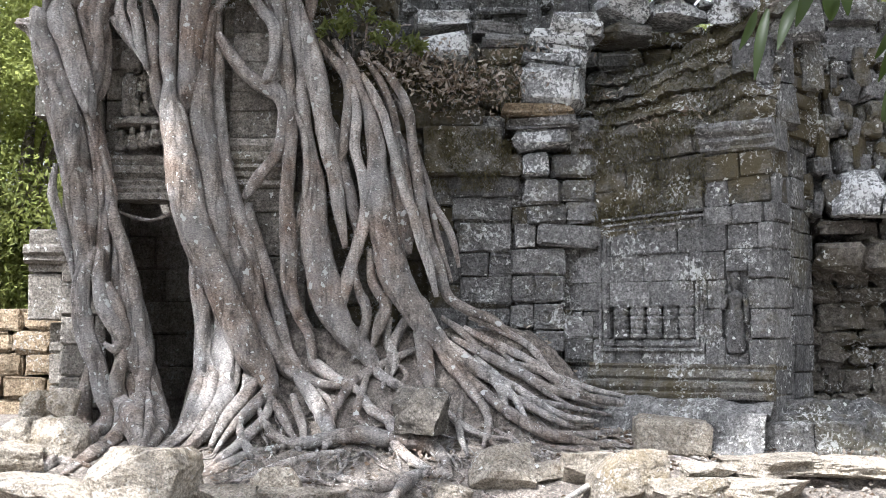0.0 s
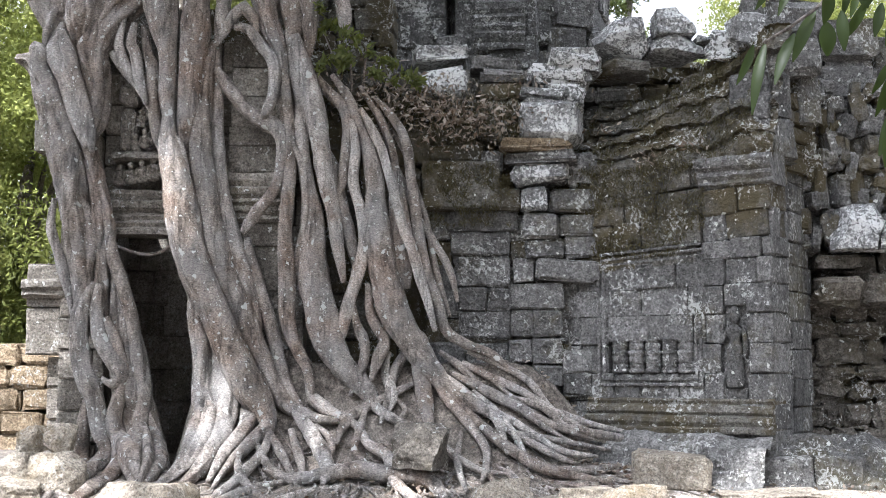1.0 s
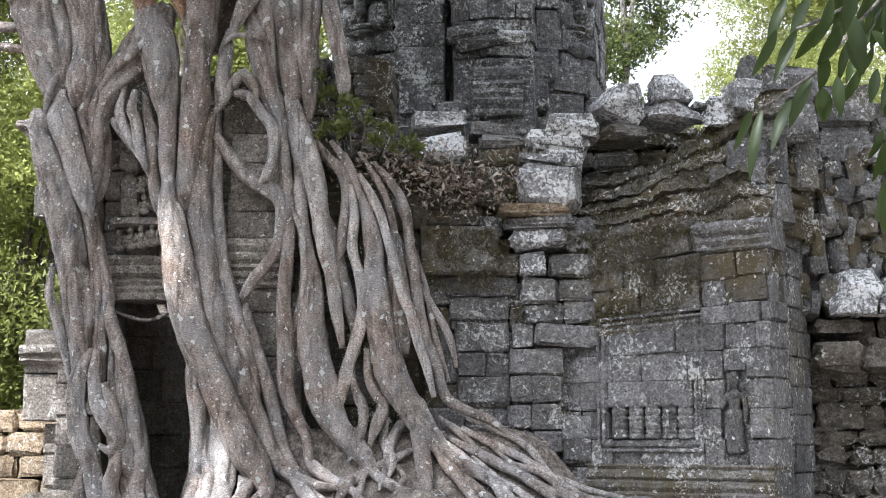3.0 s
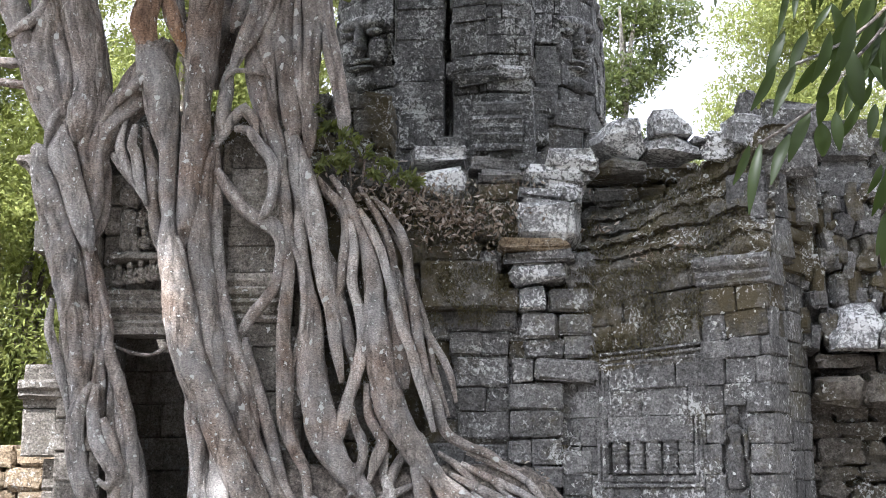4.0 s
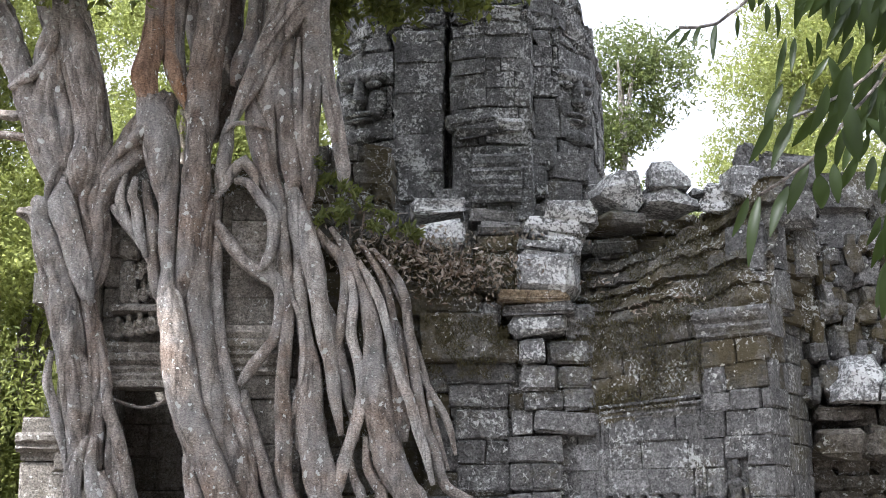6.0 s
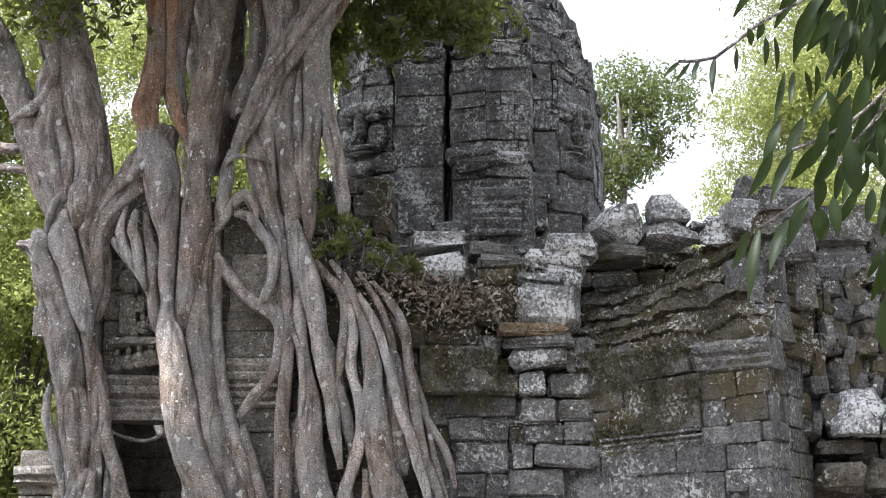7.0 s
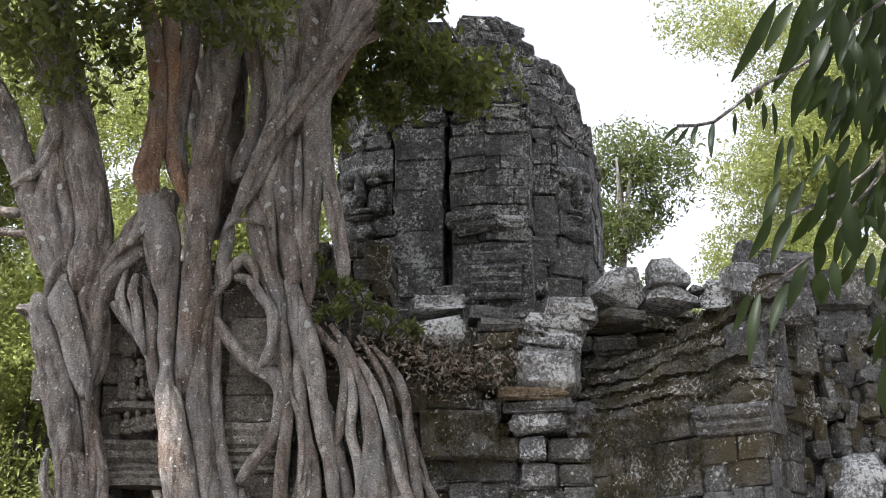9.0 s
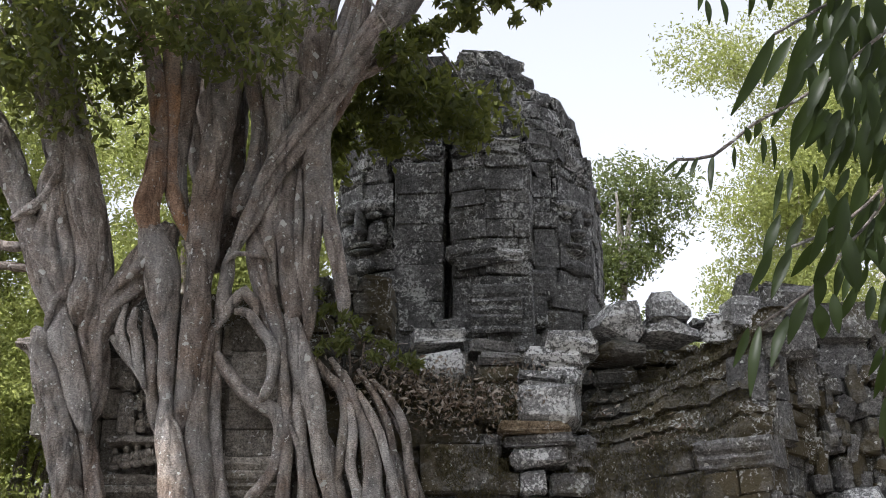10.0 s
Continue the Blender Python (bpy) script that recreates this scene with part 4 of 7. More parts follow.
bmesh.ops.create_cone(bm, segments=14, radius1=1.1, radius2=0.6, depth=1.5, cap_ends=True, matrix=Matrix.Translation((TX, TY + 0.1, 8.33)))
under(part("core", bm, TOWER), tower)


def lump(parent, name, x, y, z, rx, ry, rz, turn=0.0, tip=0.0):
    bm = bmesh.new()
    bmesh.ops.create_icosphere(bm, subdivisions=3, radius=1)
    for v in bm.verts:
        v.co *= 1 + 0.10 * noise.noise(v.co * 2.5 + Vector((x * 9, z * 7, 0)))
    bmesh.ops.transform(bm, matrix=pose(x, y, z, 0, tip, turn) @ Matrix.Diagonal((rx, ry, rz, 1)), verts=bm.verts)
    under(part(name, bm, TOWER, None, "", True), parent)


# worn heads: brow, nose and mouth as plain swellings
for hx, hy, hz, tn in ((-0.98, 16.56, 6.82, -30), (1.72, 16.56, 6.80, 44)):
    f = pose(hx, hy, hz, 0, 0, tn)
    for dx, dy, dz, rx, ry, rz in ((0, 0.02, 0.28, 0.34, 0.12, 0.10), (0, 0.0, 0.05, 0.07, 0.13, 0.24), (0, -0.03, -0.06, 0.11, 0.12, 0.06), (0, 0.0, -0.22, 0.21, 0.10, 0.04), (0, 0.01, -0.30, 0.19, 0.10, 0.04),
                               (0, 0.03, -0.50, 0.2, 0.12, 0.11), (-0.2, 0.06, -0.1, 0.14, 0.10, 0.2), (0.2, 0.06, -0.1, 0.14, 0.10, 0.2), (-0.19, 0.0, 0.15, 0.11, 0.08, 0.05), (0.19, 0.0, 0.15, 0.11, 0.08, 0.05)):
        p = f @ Vector((dx, dy, dz))
        lump(tower, "head_relief", p.x, p.y, p.z, rx, ry, rz, tn)
# jutting brow slab, mouldings beneath, broken footing
block("brow_slab", tower, 0.50, 15.88, 6.22, 0.62, 0.7, 0.15, TOWER, -6, -6, 0, 0.05, 0.02)
block("brow_slab", tower, 0.86, 15.84, 6.28, 0.36, 0.7, 0.13, PALE, 8, 4, 0, 0.05, 0.02)
block("brow_slab", tower, 0.40, 15.95, 6.38, 0.66, 0.6, 0.20, TOWER, -6, -8, 0, 0.05, 0.02)
strip("foot_moulding", tower, (0.40, 15.93), (0.98, 15.9), 5.32, [(0.04, 0), (0.06, 0.04), (0.02, 0.08), (0.05, 0.13), (0.07, 0.18), (0.02, 0.22), (0.05, 0.27), (0.03, 0.33), (0.06, 0.38), (0.02, 0.43), (0.05, 0.48), (0.05, 0.56), (0.0, 0.6)], TOWER)
for x, z, w, h, tp in ((-0.95, 5.98, 0.42, 0.3, 4), (-0.52, 6.02, 0.44, 0.32, -6), (-0.75, 5.70, 0.6, 0.26, 3), (-1.2, 5.6, 0.5, 0.4, -8), (-0.3, 5.62, 0.4, 0.5, 0), (1.22, 6.0, 0.4, 0.34, 6), (1.6, 5.85, 0.5, 0.36, 10),
                       (1.15, 5.64, 0.3, 0.4, -2), (1.5, 5.5, 0.5, 0.36, 4), (2.0, 5.5, 0.5, 0.36, 14), (0.2, 5.4, 0.5, 0.3, -6), (0.0, 5.2, 0.8, 0.22, 4), (-0.6, 5.3, 0.6, 0.3, -4), (1.1, 5.25, 0.6, 0.24, 3), (1.85, 5.25, 0.7, 0.3, 6), (2.3, 5.1, 0.6, 0.4, 0)):
    block("footing_stone", tower, x, 16.0 + abs(x - 0.4) * 0.22, z, w, 0.8, h, RNG.choice((TOWER, TOWER, GREY)), RNG.uniform(-6, 6), tp, 0, 0.045, 0.02)
courses(roof, (-1.6, 14.7), (3.6, 14.7), 3.6, [0.35, 0.35, 0.35, 0.35], MOSSY, (0.5, 0.8), 1.0, 0.06, back=0.3, chamfer=0.05, rough=0.03)

# ---- left: pillar and low laterite wall ----
gate = thing("pillar", "broken sandstone pillar of stacked blocks beside the roots", "pillar", (-3.8, 13.2, 0.5))
courses(gate, (-3.78, 13.25), (-3.4, 13.25), 0.45, [0.34, 0.3, 0.3, 0.3], WARM, (0.36, 0.5), 0.4, 0.01)
courses(gate, (-3.95, 13.1), (-3.55, 13.1), 1.7, [0.45, 0.22, 0.2], WARM, (0.4, 0.5), 0.45, 0.01)
strip("capital", gate, (-3.97, 13.06), (-3.52, 13.06), 2.24, [(0.0, 0), (0.05, 0.03), (0.03, 0.07), (0.08, 0.10), (0.08, 0.15), (0.04, 0.18)], WARM, "moulded capital band")
low = thing("wall_low", "sunlit orange laterite wall with a ragged top", "wall", (-5, 16, 0.4), kind="structure")
courses(low, (-9.5, 16.4), (-4.2, 16.0), 0.3, [0.28, 0.26, 0.26, 0.26, 0.26, 0.26], RUSTY, (0.35, 0.7), 0.5, 0.03, chamfer=0.05, rough=0.02)

# ---- the strangler fig ----
fig = thing("fig_tree", "grey strangler fig with braided roots gripping the temple wall", "tree", (-1.0, 12.5, 0.9))
COUNT = [0]


def strands(pts, n, seed, out_by=0.52, thin=0.33):
    """A fused bundle: thinner strands winding round the line of a thick root."""
    out = [[(x, y, z, r * 0.68) for x, y, z, r in pts]]
    for k in range(n):
        a0 = 2 * math.pi * (k + 0.4 * math.sin(seed + k)) / n
        turn = 0.35 * math.sin(seed * 1.3 + k * 2.1)
        line = []
        for i, (x, y, z, r) in enumerate(pts):
            p, q = pts[max(i - 1, 0)], pts[min(i + 1, len(pts) - 1)]
            tv = Vector((q[0] - p[0], q[1] - p[1], q[2] - p[2])).normalized()
            n1 = (Vector((1, 0, 0)) - tv * tv.x).normalized()
            n2 = tv.cross(n1)
            a = a0 + turn * i + 0.5 * math.sin(seed + 3 * k + 1.1 * i)
            d = (n1 * math.cos(a) + n2 * math.sin(a)) * r * (out_by + 0.12 * math.sin(seed * 2 + 5 * k + 0.9 * i))
            line.append((x + d.x, y + d.y, z + d.z, r * (thin + 0.11 * math.sin(seed + 7 * k + 1.7 * i))))
        out.append(line)
    return out


def root(pts, name="root", mat=None, bundle=False):
    """A root or stem; a bundle is fused out of several thinner strands."""
    COUNT[0] += 1
    pts = list(pts)
    big = max(p[3] for p in pts)
    pts[0] = (*pts[0][:3], pts[0][3] * 0.6)
    pts[-1] = (*pts[-1][:3], pts[-1][3] * 0.5)
    if bundle:
        lines = strands(pts, 8 if big > 0.16 else 6, COUNT[0] * 1.9, 0.66, 0.30)
    elif big > 0.13:
        lines = strands(pts, 4, COUNT[0] * 1.9, 0.50, 0.42)
        lines[0] = [(x, y, z, r * 0.92) for x, y, z, r in pts]
    else:
        lines = [pts]
    vs, fs = [], []
    for n, ln in enumerate(lines):
        rr_ = max(p[3] for p in ln)
        v, f = tube(ln, 18 if rr_ > 0.08 else 14 if rr_ > 0.04 else 9, 0.045 if rr_ > 0.06 else 0.03, lump=0.21, seed=COUNT[0] * 3.7 + n * 1.3)
        fs += [tuple(k + len(vs) for k in q) for q in f]
        vs += v
    under(new(name, mesh(name, vs, fs, mat or BARK, True)), fig)


def trunk(pts, bundle=False):
    root(pts, "trunk", YOUNG, bundle)


def red_trunk(pts):
    root(pts, "trunk", REDBARK)


def branch(pts):
    root(pts, "branch", YOUNG)


trunk([(-2.37, 13.81, 9.03, 0.404), (-2.37, 13.81, 8.20, 0.382), (-2.35, 13.82, 7.40, 0.349), (-2.35, 13.83, 6.68, 0.294), (-2.33, 13.84, 5.99, 0.229), (-2.34, 13.86, 5.50, 0.144)], bundle=True)
trunk([(-1.58, 13.53, 8.74, 0.303), (-1.58, 13.52, 7.66, 0.306), (-1.55, 13.52, 6.82, 0.311), (-1.56, 13.52, 6.01, 0.294), (-1.60, 13.54, 5.40, 0.232), (-1.70, 13.56, 4.93, 0.139)], bundle=True)
trunk([(-4.30, 12.77, 8.60, 0.250), (-4.00, 12.76, 7.82, 0.255), (-3.81, 12.77, 7.13, 0.237), (-3.69, 12.77, 6.59, 0.222), (-3.55, 12.77, 6.11, 0.219), (-3.43, 12.77, 5.65, 0.204), (-3.36, 12.78, 5.24, 0.191), (-3.39, 12.77, 4.90, 0.224), (-3.45, 12.78, 4.63, 0.189)], bundle=True)
trunk([(-4.73, 12.74, 7.12, 0.205), (-4.40, 12.74, 6.61, 0.189), (-4.21, 12.74, 6.22, 0.163), (-4.05, 12.75, 5.90, 0.144), (-3.93, 12.75, 5.52, 0.143), (-3.82, 12.75, 5.18, 0.136), (-3.67, 12.75, 4.85, 0.123), (-3.55, 12.76, 4.57, 0.100)])
trunk([(-3.77, 12.72, 6.33, 0.093), (-3.80, 12.71, 6.03, 0.115), (-3.77, 12.72, 5.74, 0.108), (-3.81, 12.71, 5.45, 0.125), (-3.68, 12.71, 5.17, 0.113), (-3.54, 12.71, 4.89, 0.112)])
trunk([(-4.13, 12.67, 5.68, 0.046), (-3.98, 12.67, 5.77, 0.051), (-3.82, 12.67, 5.90, 0.051), (-3.74, 12.67, 6.10, 0.057), (-3.69, 12.67, 6.25, 0.046)])
trunk([(-3.68, 12.72, 6.04, 0.080), (-3.67, 12.72, 5.69, 0.091), (-3.58, 12.72, 5.40, 0.079), (-3.56, 12.72, 5.06, 0.078), (-3.62, 12.73, 4.84, 0.056)])
trunk([(-3.48, 12.70, 5.56, 0.079), (-3.43, 12.70, 5.34, 0.067), (-3.35, 12.70, 5.14, 0.067), (-3.43, 12.70, 4.94, 0.067)])
branch([(-4.58, 12.83, 5.22, 0.035), (-4.25, 12.83, 5.26, 0.035), (-4.03, 12.83, 5.24, 0.040), (-3.81, 12.83, 5.21, 0.034)])
branch([(-4.61, 12.83, 5.61, 0.047), (-4.33, 12.83, 5.49, 0.046), (-4.10, 12.83, 5.45, 0.046), (-3.97, 12.83, 5.52, 0.034)])
trunk([(-3.54, 12.69, 5.02, 0.039), (-3.64, 12.69, 4.88, 0.039), (-3.69, 12.69, 4.72, 0.039), (-3.72, 12.69, 4.55, 0.033)])
trunk([(-2.44, 14.19, 9.24, 0.357), (-2.43, 14.19, 8.38, 0.337), (-2.42, 14.19, 7.56, 0.308), (-2.41, 14.20, 6.82, 0.260), (-2.40, 14.21, 6.11, 0.203), (-2.41, 14.23, 5.60, 0.127)], bundle=True)
trunk([(-1.61, 13.80, 8.88, 0.266), (-1.61, 13.80, 7.78, 0.269), (-1.58, 13.79, 6.93, 0.273), (-1.59, 13.80, 6.10, 0.258), (-1.63, 13.81, 5.48, 0.204), (-1.73, 13.83, 5.00, 0.122)], bundle=True)
trunk([(-4.30, 12.77, 8.60, 0.215), (-4.01, 12.77, 7.82, 0.219), (-3.81, 12.77, 7.14, 0.204), (-3.69, 12.77, 6.59, 0.191), (-3.55, 12.77, 6.11, 0.188), (-3.43, 12.77, 5.64, 0.176), (-3.36, 12.77, 5.24, 0.165), (-3.39, 12.77, 4.90, 0.192), (-3.45, 12.77, 4.63, 0.163)], bundle=True)
trunk([(-4.73, 12.72, 7.12, 0.176), (-4.40, 12.72, 6.60, 0.162), (-4.21, 12.73, 6.22, 0.140), (-4.05, 12.73, 5.89, 0.124), (-3.93, 12.73, 5.52, 0.123), (-3.81, 12.73, 5.18, 0.117), (-3.67, 12.73, 4.84, 0.106), (-3.55, 12.74, 4.57, 0.086)])
trunk([(-3.76, 12.69, 6.32, 0.079), (-3.79, 12.68, 6.02, 0.099), (-3.76, 12.68, 5.73, 0.093), (-3.80, 12.68, 5.44, 0.107), (-3.67, 12.68, 5.16, 0.097), (-3.53, 12.68, 4.88, 0.096)])
trunk([(-4.11, 12.61, 5.66, 0.043), (-3.96, 12.61, 5.75, 0.049), (-3.81, 12.61, 5.88, 0.049), (-3.72, 12.61, 6.08, 0.049), (-3.67, 12.61, 6.23, 0.043)])
trunk([(-3.67, 12.69, 6.02, 0.069), (-3.66, 12.69, 5.68, 0.078), (-3.57, 12.69, 5.39, 0.068), (-3.55, 12.69, 5.05, 0.067), (-3.61, 12.69, 4.83, 0.048)])
trunk([(-3.47, 12.66, 5.55, 0.068), (-3.42, 12.66, 5.33, 0.058), (-3.34, 12.66, 5.13, 0.057), (-3.42, 12.66, 4.93, 0.057)])
branch([(-4.58, 12.83, 5.22, 0.033), (-4.25, 12.83, 5.26, 0.033), (-4.03, 12.83, 5.24, 0.038), (-3.81, 12.83, 5.21, 0.032)])
branch([(-4.61, 12.83, 5.61, 0.044), (-4.33, 12.83, 5.49, 0.044), (-4.10, 12.83, 5.45, 0.044), (-3.97, 12.83, 5.52, 0.033)])
trunk([(-3.53, 12.64, 5.01, 0.037), (-3.63, 12.64, 4.87, 0.037), (-3.68, 12.64, 4.71, 0.037), (-3.71, 12.64, 4.54, 0.032)])
trunk([(-2.44, 14.19, 9.24, 0.357), (-2.43, 14.19, 8.38, 0.337), (-2.42, 14.19, 7.56, 0.308), (-2.41, 14.20, 6.82, 0.260), (-2.40, 14.21, 6.11, 0.203), (-2.41, 14.23, 5.60, 0.127)], bundle=True)
trunk([(-1.61, 13.80, 8.88, 0.266), (-1.61, 13.80, 7.78, 0.269), (-1.58, 13.79, 6.93, 0.273), (-1.59, 13.80, 6.10, 0.258), (-1.63, 13.81, 5.48, 0.204), (-1.73, 13.83, 5.00, 0.122)], bundle=True)
trunk([(-4.30, 12.77, 8.60, 0.215), (-4.01, 12.77, 7.82, 0.219), (-3.81, 12.77, 7.14, 0.204), (-3.69, 12.77, 6.59, 0.191), (-3.55, 12.77, 6.11, 0.188), (-3.43, 12.77, 5.64, 0.176), (-3.36, 12.77, 5.24, 0.165), (-3.39, 12.77, 4.90, 0.192), (-3.45, 12.77, 4.63, 0.163)], bundle=True)
trunk([(-4.73, 12.72, 7.12, 0.176), (-4.40, 12.72, 6.60, 0.162), (-4.21, 12.73, 6.22, 0.140), (-4.05, 12.73, 5.89, 0.124), (-3.93, 12.73, 5.52, 0.123), (-3.81, 12.73, 5.18, 0.117), (-3.67, 12.73, 4.84, 0.106), (-3.55, 12.74, 4.57, 0.086)])
trunk([(-3.76, 12.69, 6.32, 0.079), (-3.79, 12.68, 6.02, 0.099), (-3.76, 12.68, 5.73, 0.093), (-3.80, 12.68, 5.44, 0.107), (-3.67, 12.68, 5.16, 0.097), (-3.53, 12.68, 4.88, 0.096)])
trunk([(-4.11, 12.61, 5.66, 0.043), (-3.96, 12.61, 5.75, 0.049), (-3.81, 12.61, 5.88, 0.049), (-3.72, 12.61, 6.08, 0.049), (-3.67, 12.61, 6.23, 0.043)])
trunk([(-3.67, 12.69, 6.02, 0.069), (-3.66, 12.69, 5.68, 0.078), (-3.57, 12.69, 5.39, 0.068), (-3.55, 12.69, 5.05, 0.067), (-3.61, 12.69, 4.83, 0.048)])
trunk([(-3.47, 12.66, 5.55, 0.068), (-3.42, 12.66, 5.33, 0.058), (-3.34, 12.66, 5.13, 0.057), (-3.42, 12.66, 4.93, 0.057)])
branch([(-4.58, 12.83, 5.22, 0.033), (-4.25, 12.83, 5.26, 0.033), (-4.03, 12.83, 5.24, 0.038), (-3.81, 12.83, 5.21, 0.032)])
branch([(-4.61, 12.83, 5.61, 0.044), (-4.33, 12.83, 5.49, 0.044), (-4.10, 12.83, 5.45, 0.044), (-3.97, 12.83, 5.52, 0.033)])
trunk([(-3.53, 12.64, 5.01, 0.037), (-3.63, 12.64, 4.87, 0.037), (-3.68, 12.64, 4.71, 0.037), (-3.71, 12.64, 4.54, 0.032)])
trunk([(-2.44, 14.19, 9.24, 0.357), (-2.43, 14.19, 8.38, 0.337), (-2.42, 14.19, 7.56, 0.308), (-2.41, 14.20, 6.82, 0.260), (-2.40, 14.21, 6.11, 0.203), (-2.41, 14.23, 5.60, 0.127)], bundle=True)
trunk([(-1.61, 13.80, 8.88, 0.266), (-1.61, 13.80, 7.78, 0.269), (-1.58, 13.79, 6.93, 0.273), (-1.59, 13.80, 6.10, 0.258), (-1.63, 13.81, 5.48, 0.204), (-1.73, 13.83, 5.00, 0.122)], bundle=True)
trunk([(-4.30, 12.77, 8.60, 0.215), (-4.01, 12.77, 7.82, 0.219), (-3.81, 12.77, 7.14, 0.204), (-3.69, 12.77, 6.59, 0.191), (-3.55, 12.77, 6.11, 0.188), (-3.43, 12.77, 5.64, 0.176), (-3.36, 12.77, 5.24, 0.165), (-3.39, 12.77, 4.90, 0.192), (-3.45, 12.77, 4.63, 0.163)], bundle=True)
trunk([(-4.73, 12.72, 7.12, 0.176), (-4.40, 12.72, 6.60, 0.162), (-4.21, 12.73, 6.22, 0.140), (-4.05, 12.73, 5.89, 0.124), (-3.93, 12.73, 5.52, 0.123), (-3.81, 12.73, 5.18, 0.117), (-3.67, 12.73, 4.84, 0.106), (-3.55, 12.74, 4.57, 0.086)])
trunk([(-3.76, 12.69, 6.32, 0.079), (-3.79, 12.68, 6.02, 0.099), (-3.76, 12.68, 5.73, 0.093), (-3.80, 12.68, 5.44, 0.107), (-3.67, 12.68, 5.16, 0.097), (-3.53, 12.68, 4.88, 0.096)])
trunk([(-4.11, 12.61, 5.66, 0.043), (-3.96, 12.61, 5.75, 0.049), (-3.81, 12.61, 5.88, 0.049), (-3.72, 12.61, 6.08, 0.049), (-3.67, 12.61, 6.23, 0.043)])
trunk([(-3.67, 12.69, 6.02, 0.069), (-3.66, 12.69, 5.68, 0.078), (-3.57, 12.69, 5.39, 0.068), (-3.55, 12.69, 5.05, 0.067), (-3.61, 12.69, 4.83, 0.048)])
trunk([(-3.47, 12.66, 5.55, 0.068), (-3.42, 12.66, 5.33, 0.058), (-3.34, 12.66, 5.13, 0.057), (-3.42, 12.66, 4.93, 0.057)])
branch([(-4.58, 12.83, 5.22, 0.033), (-4.25, 12.83, 5.26, 0.033), (-4.03, 12.83, 5.24, 0.038), (-3.81, 12.83, 5.21, 0.032)])
branch([(-4.61, 12.83, 5.61, 0.044), (-4.33, 12.83, 5.49, 0.044), (-4.10, 12.83, 5.45, 0.044), (-3.97, 12.83, 5.52, 0.033)])
trunk([(-3.53, 12.64, 5.01, 0.037), (-3.63, 12.64, 4.87, 0.037), (-3.68, 12.64, 4.71, 0.037), (-3.71, 12.64, 4.54, 0.032)])
trunk([(-2.44, 14.19, 9.24, 0.357), (-2.43, 14.19, 8.38, 0.337), (-2.42, 14.19, 7.56, 0.308), (-2.41, 14.20, 6.82, 0.260), (-2.40, 14.21, 6.11, 0.203), (-2.41, 14.23, 5.60, 0.127)], bundle=True)
trunk([(-1.61, 13.80, 8.88, 0.266), (-1.61, 13.80, 7.78, 0.269), (-1.58, 13.79, 6.93, 0.273), (-1.59, 13.80, 6.10, 0.258), (-1.63, 13.81, 5.48, 0.204), (-1.73, 13.83, 5.00, 0.122)], bundle=True)
trunk([(-4.30, 12.77, 8.60, 0.215), (-4.01, 12.77, 7.82, 0.219), (-3.81, 12.77, 7.14, 0.204), (-3.69, 12.77, 6.59, 0.191), (-3.55, 12.77, 6.11, 0.188), (-3.43, 12.77, 5.64, 0.176), (-3.36, 12.77, 5.24, 0.165), (-3.39, 12.77, 4.90, 0.192), (-3.45, 12.77, 4.63, 0.163)], bundle=True)
trunk([(-4.73, 12.72, 7.12, 0.176), (-4.40, 12.72, 6.60, 0.162), (-4.21, 12.73, 6.22, 0.140), (-4.05, 12.73, 5.89, 0.124), (-3.93, 12.73, 5.52, 0.123), (-3.81, 12.73, 5.18, 0.117), (-3.67, 12.73, 4.84, 0.106), (-3.55, 12.74, 4.57, 0.086)])
trunk([(-3.76, 12.69, 6.32, 0.079), (-3.79, 12.68, 6.02, 0.099), (-3.76, 12.68, 5.73, 0.093), (-3.80, 12.68, 5.44, 0.107), (-3.67, 12.68, 5.16, 0.097), (-3.53, 12.68, 4.88, 0.096)])
trunk([(-4.11, 12.61, 5.66, 0.043), (-3.96, 12.61, 5.75, 0.049), (-3.81, 12.61, 5.88, 0.049), (-3.72, 12.61, 6.08, 0.049), (-3.67, 12.61, 6.23, 0.043)])
trunk([(-3.67, 12.69, 6.02, 0.069), (-3.66, 12.69, 5.68, 0.078), (-3.57, 12.69, 5.39, 0.068), (-3.55, 12.69, 5.05, 0.067), (-3.61, 12.69, 4.83, 0.048)])
trunk([(-3.47, 12.66, 5.55, 0.068), (-3.42, 12.66, 5.33, 0.058), (-3.34, 12.66, 5.13, 0.057), (-3.42, 12.66, 4.93, 0.057)])
branch([(-4.58, 12.83, 5.22, 0.033), (-4.25, 12.83, 5.26, 0.033), (-4.03, 12.83, 5.24, 0.038), (-3.81, 12.83, 5.21, 0.032)])
branch([(-4.61, 12.83, 5.61, 0.044), (-4.33, 12.83, 5.49, 0.044), (-4.10, 12.83, 5.45, 0.044), (-3.97, 12.83, 5.52, 0.033)])
trunk([(-3.53, 12.64, 5.01, 0.037), (-3.63, 12.64, 4.87, 0.037), (-3.68, 12.64, 4.71, 0.037), (-3.71, 12.64, 4.54, 0.032)])
trunk([(-2.44, 14.19, 9.24, 0.357), (-2.43, 14.19, 8.38, 0.337), (-2.42, 14.19, 7.56, 0.308), (-2.41, 14.20, 6.82, 0.260), (-2.40, 14.21, 6.11, 0.203), (-2.41, 14.23, 5.60, 0.127)], bundle=True)
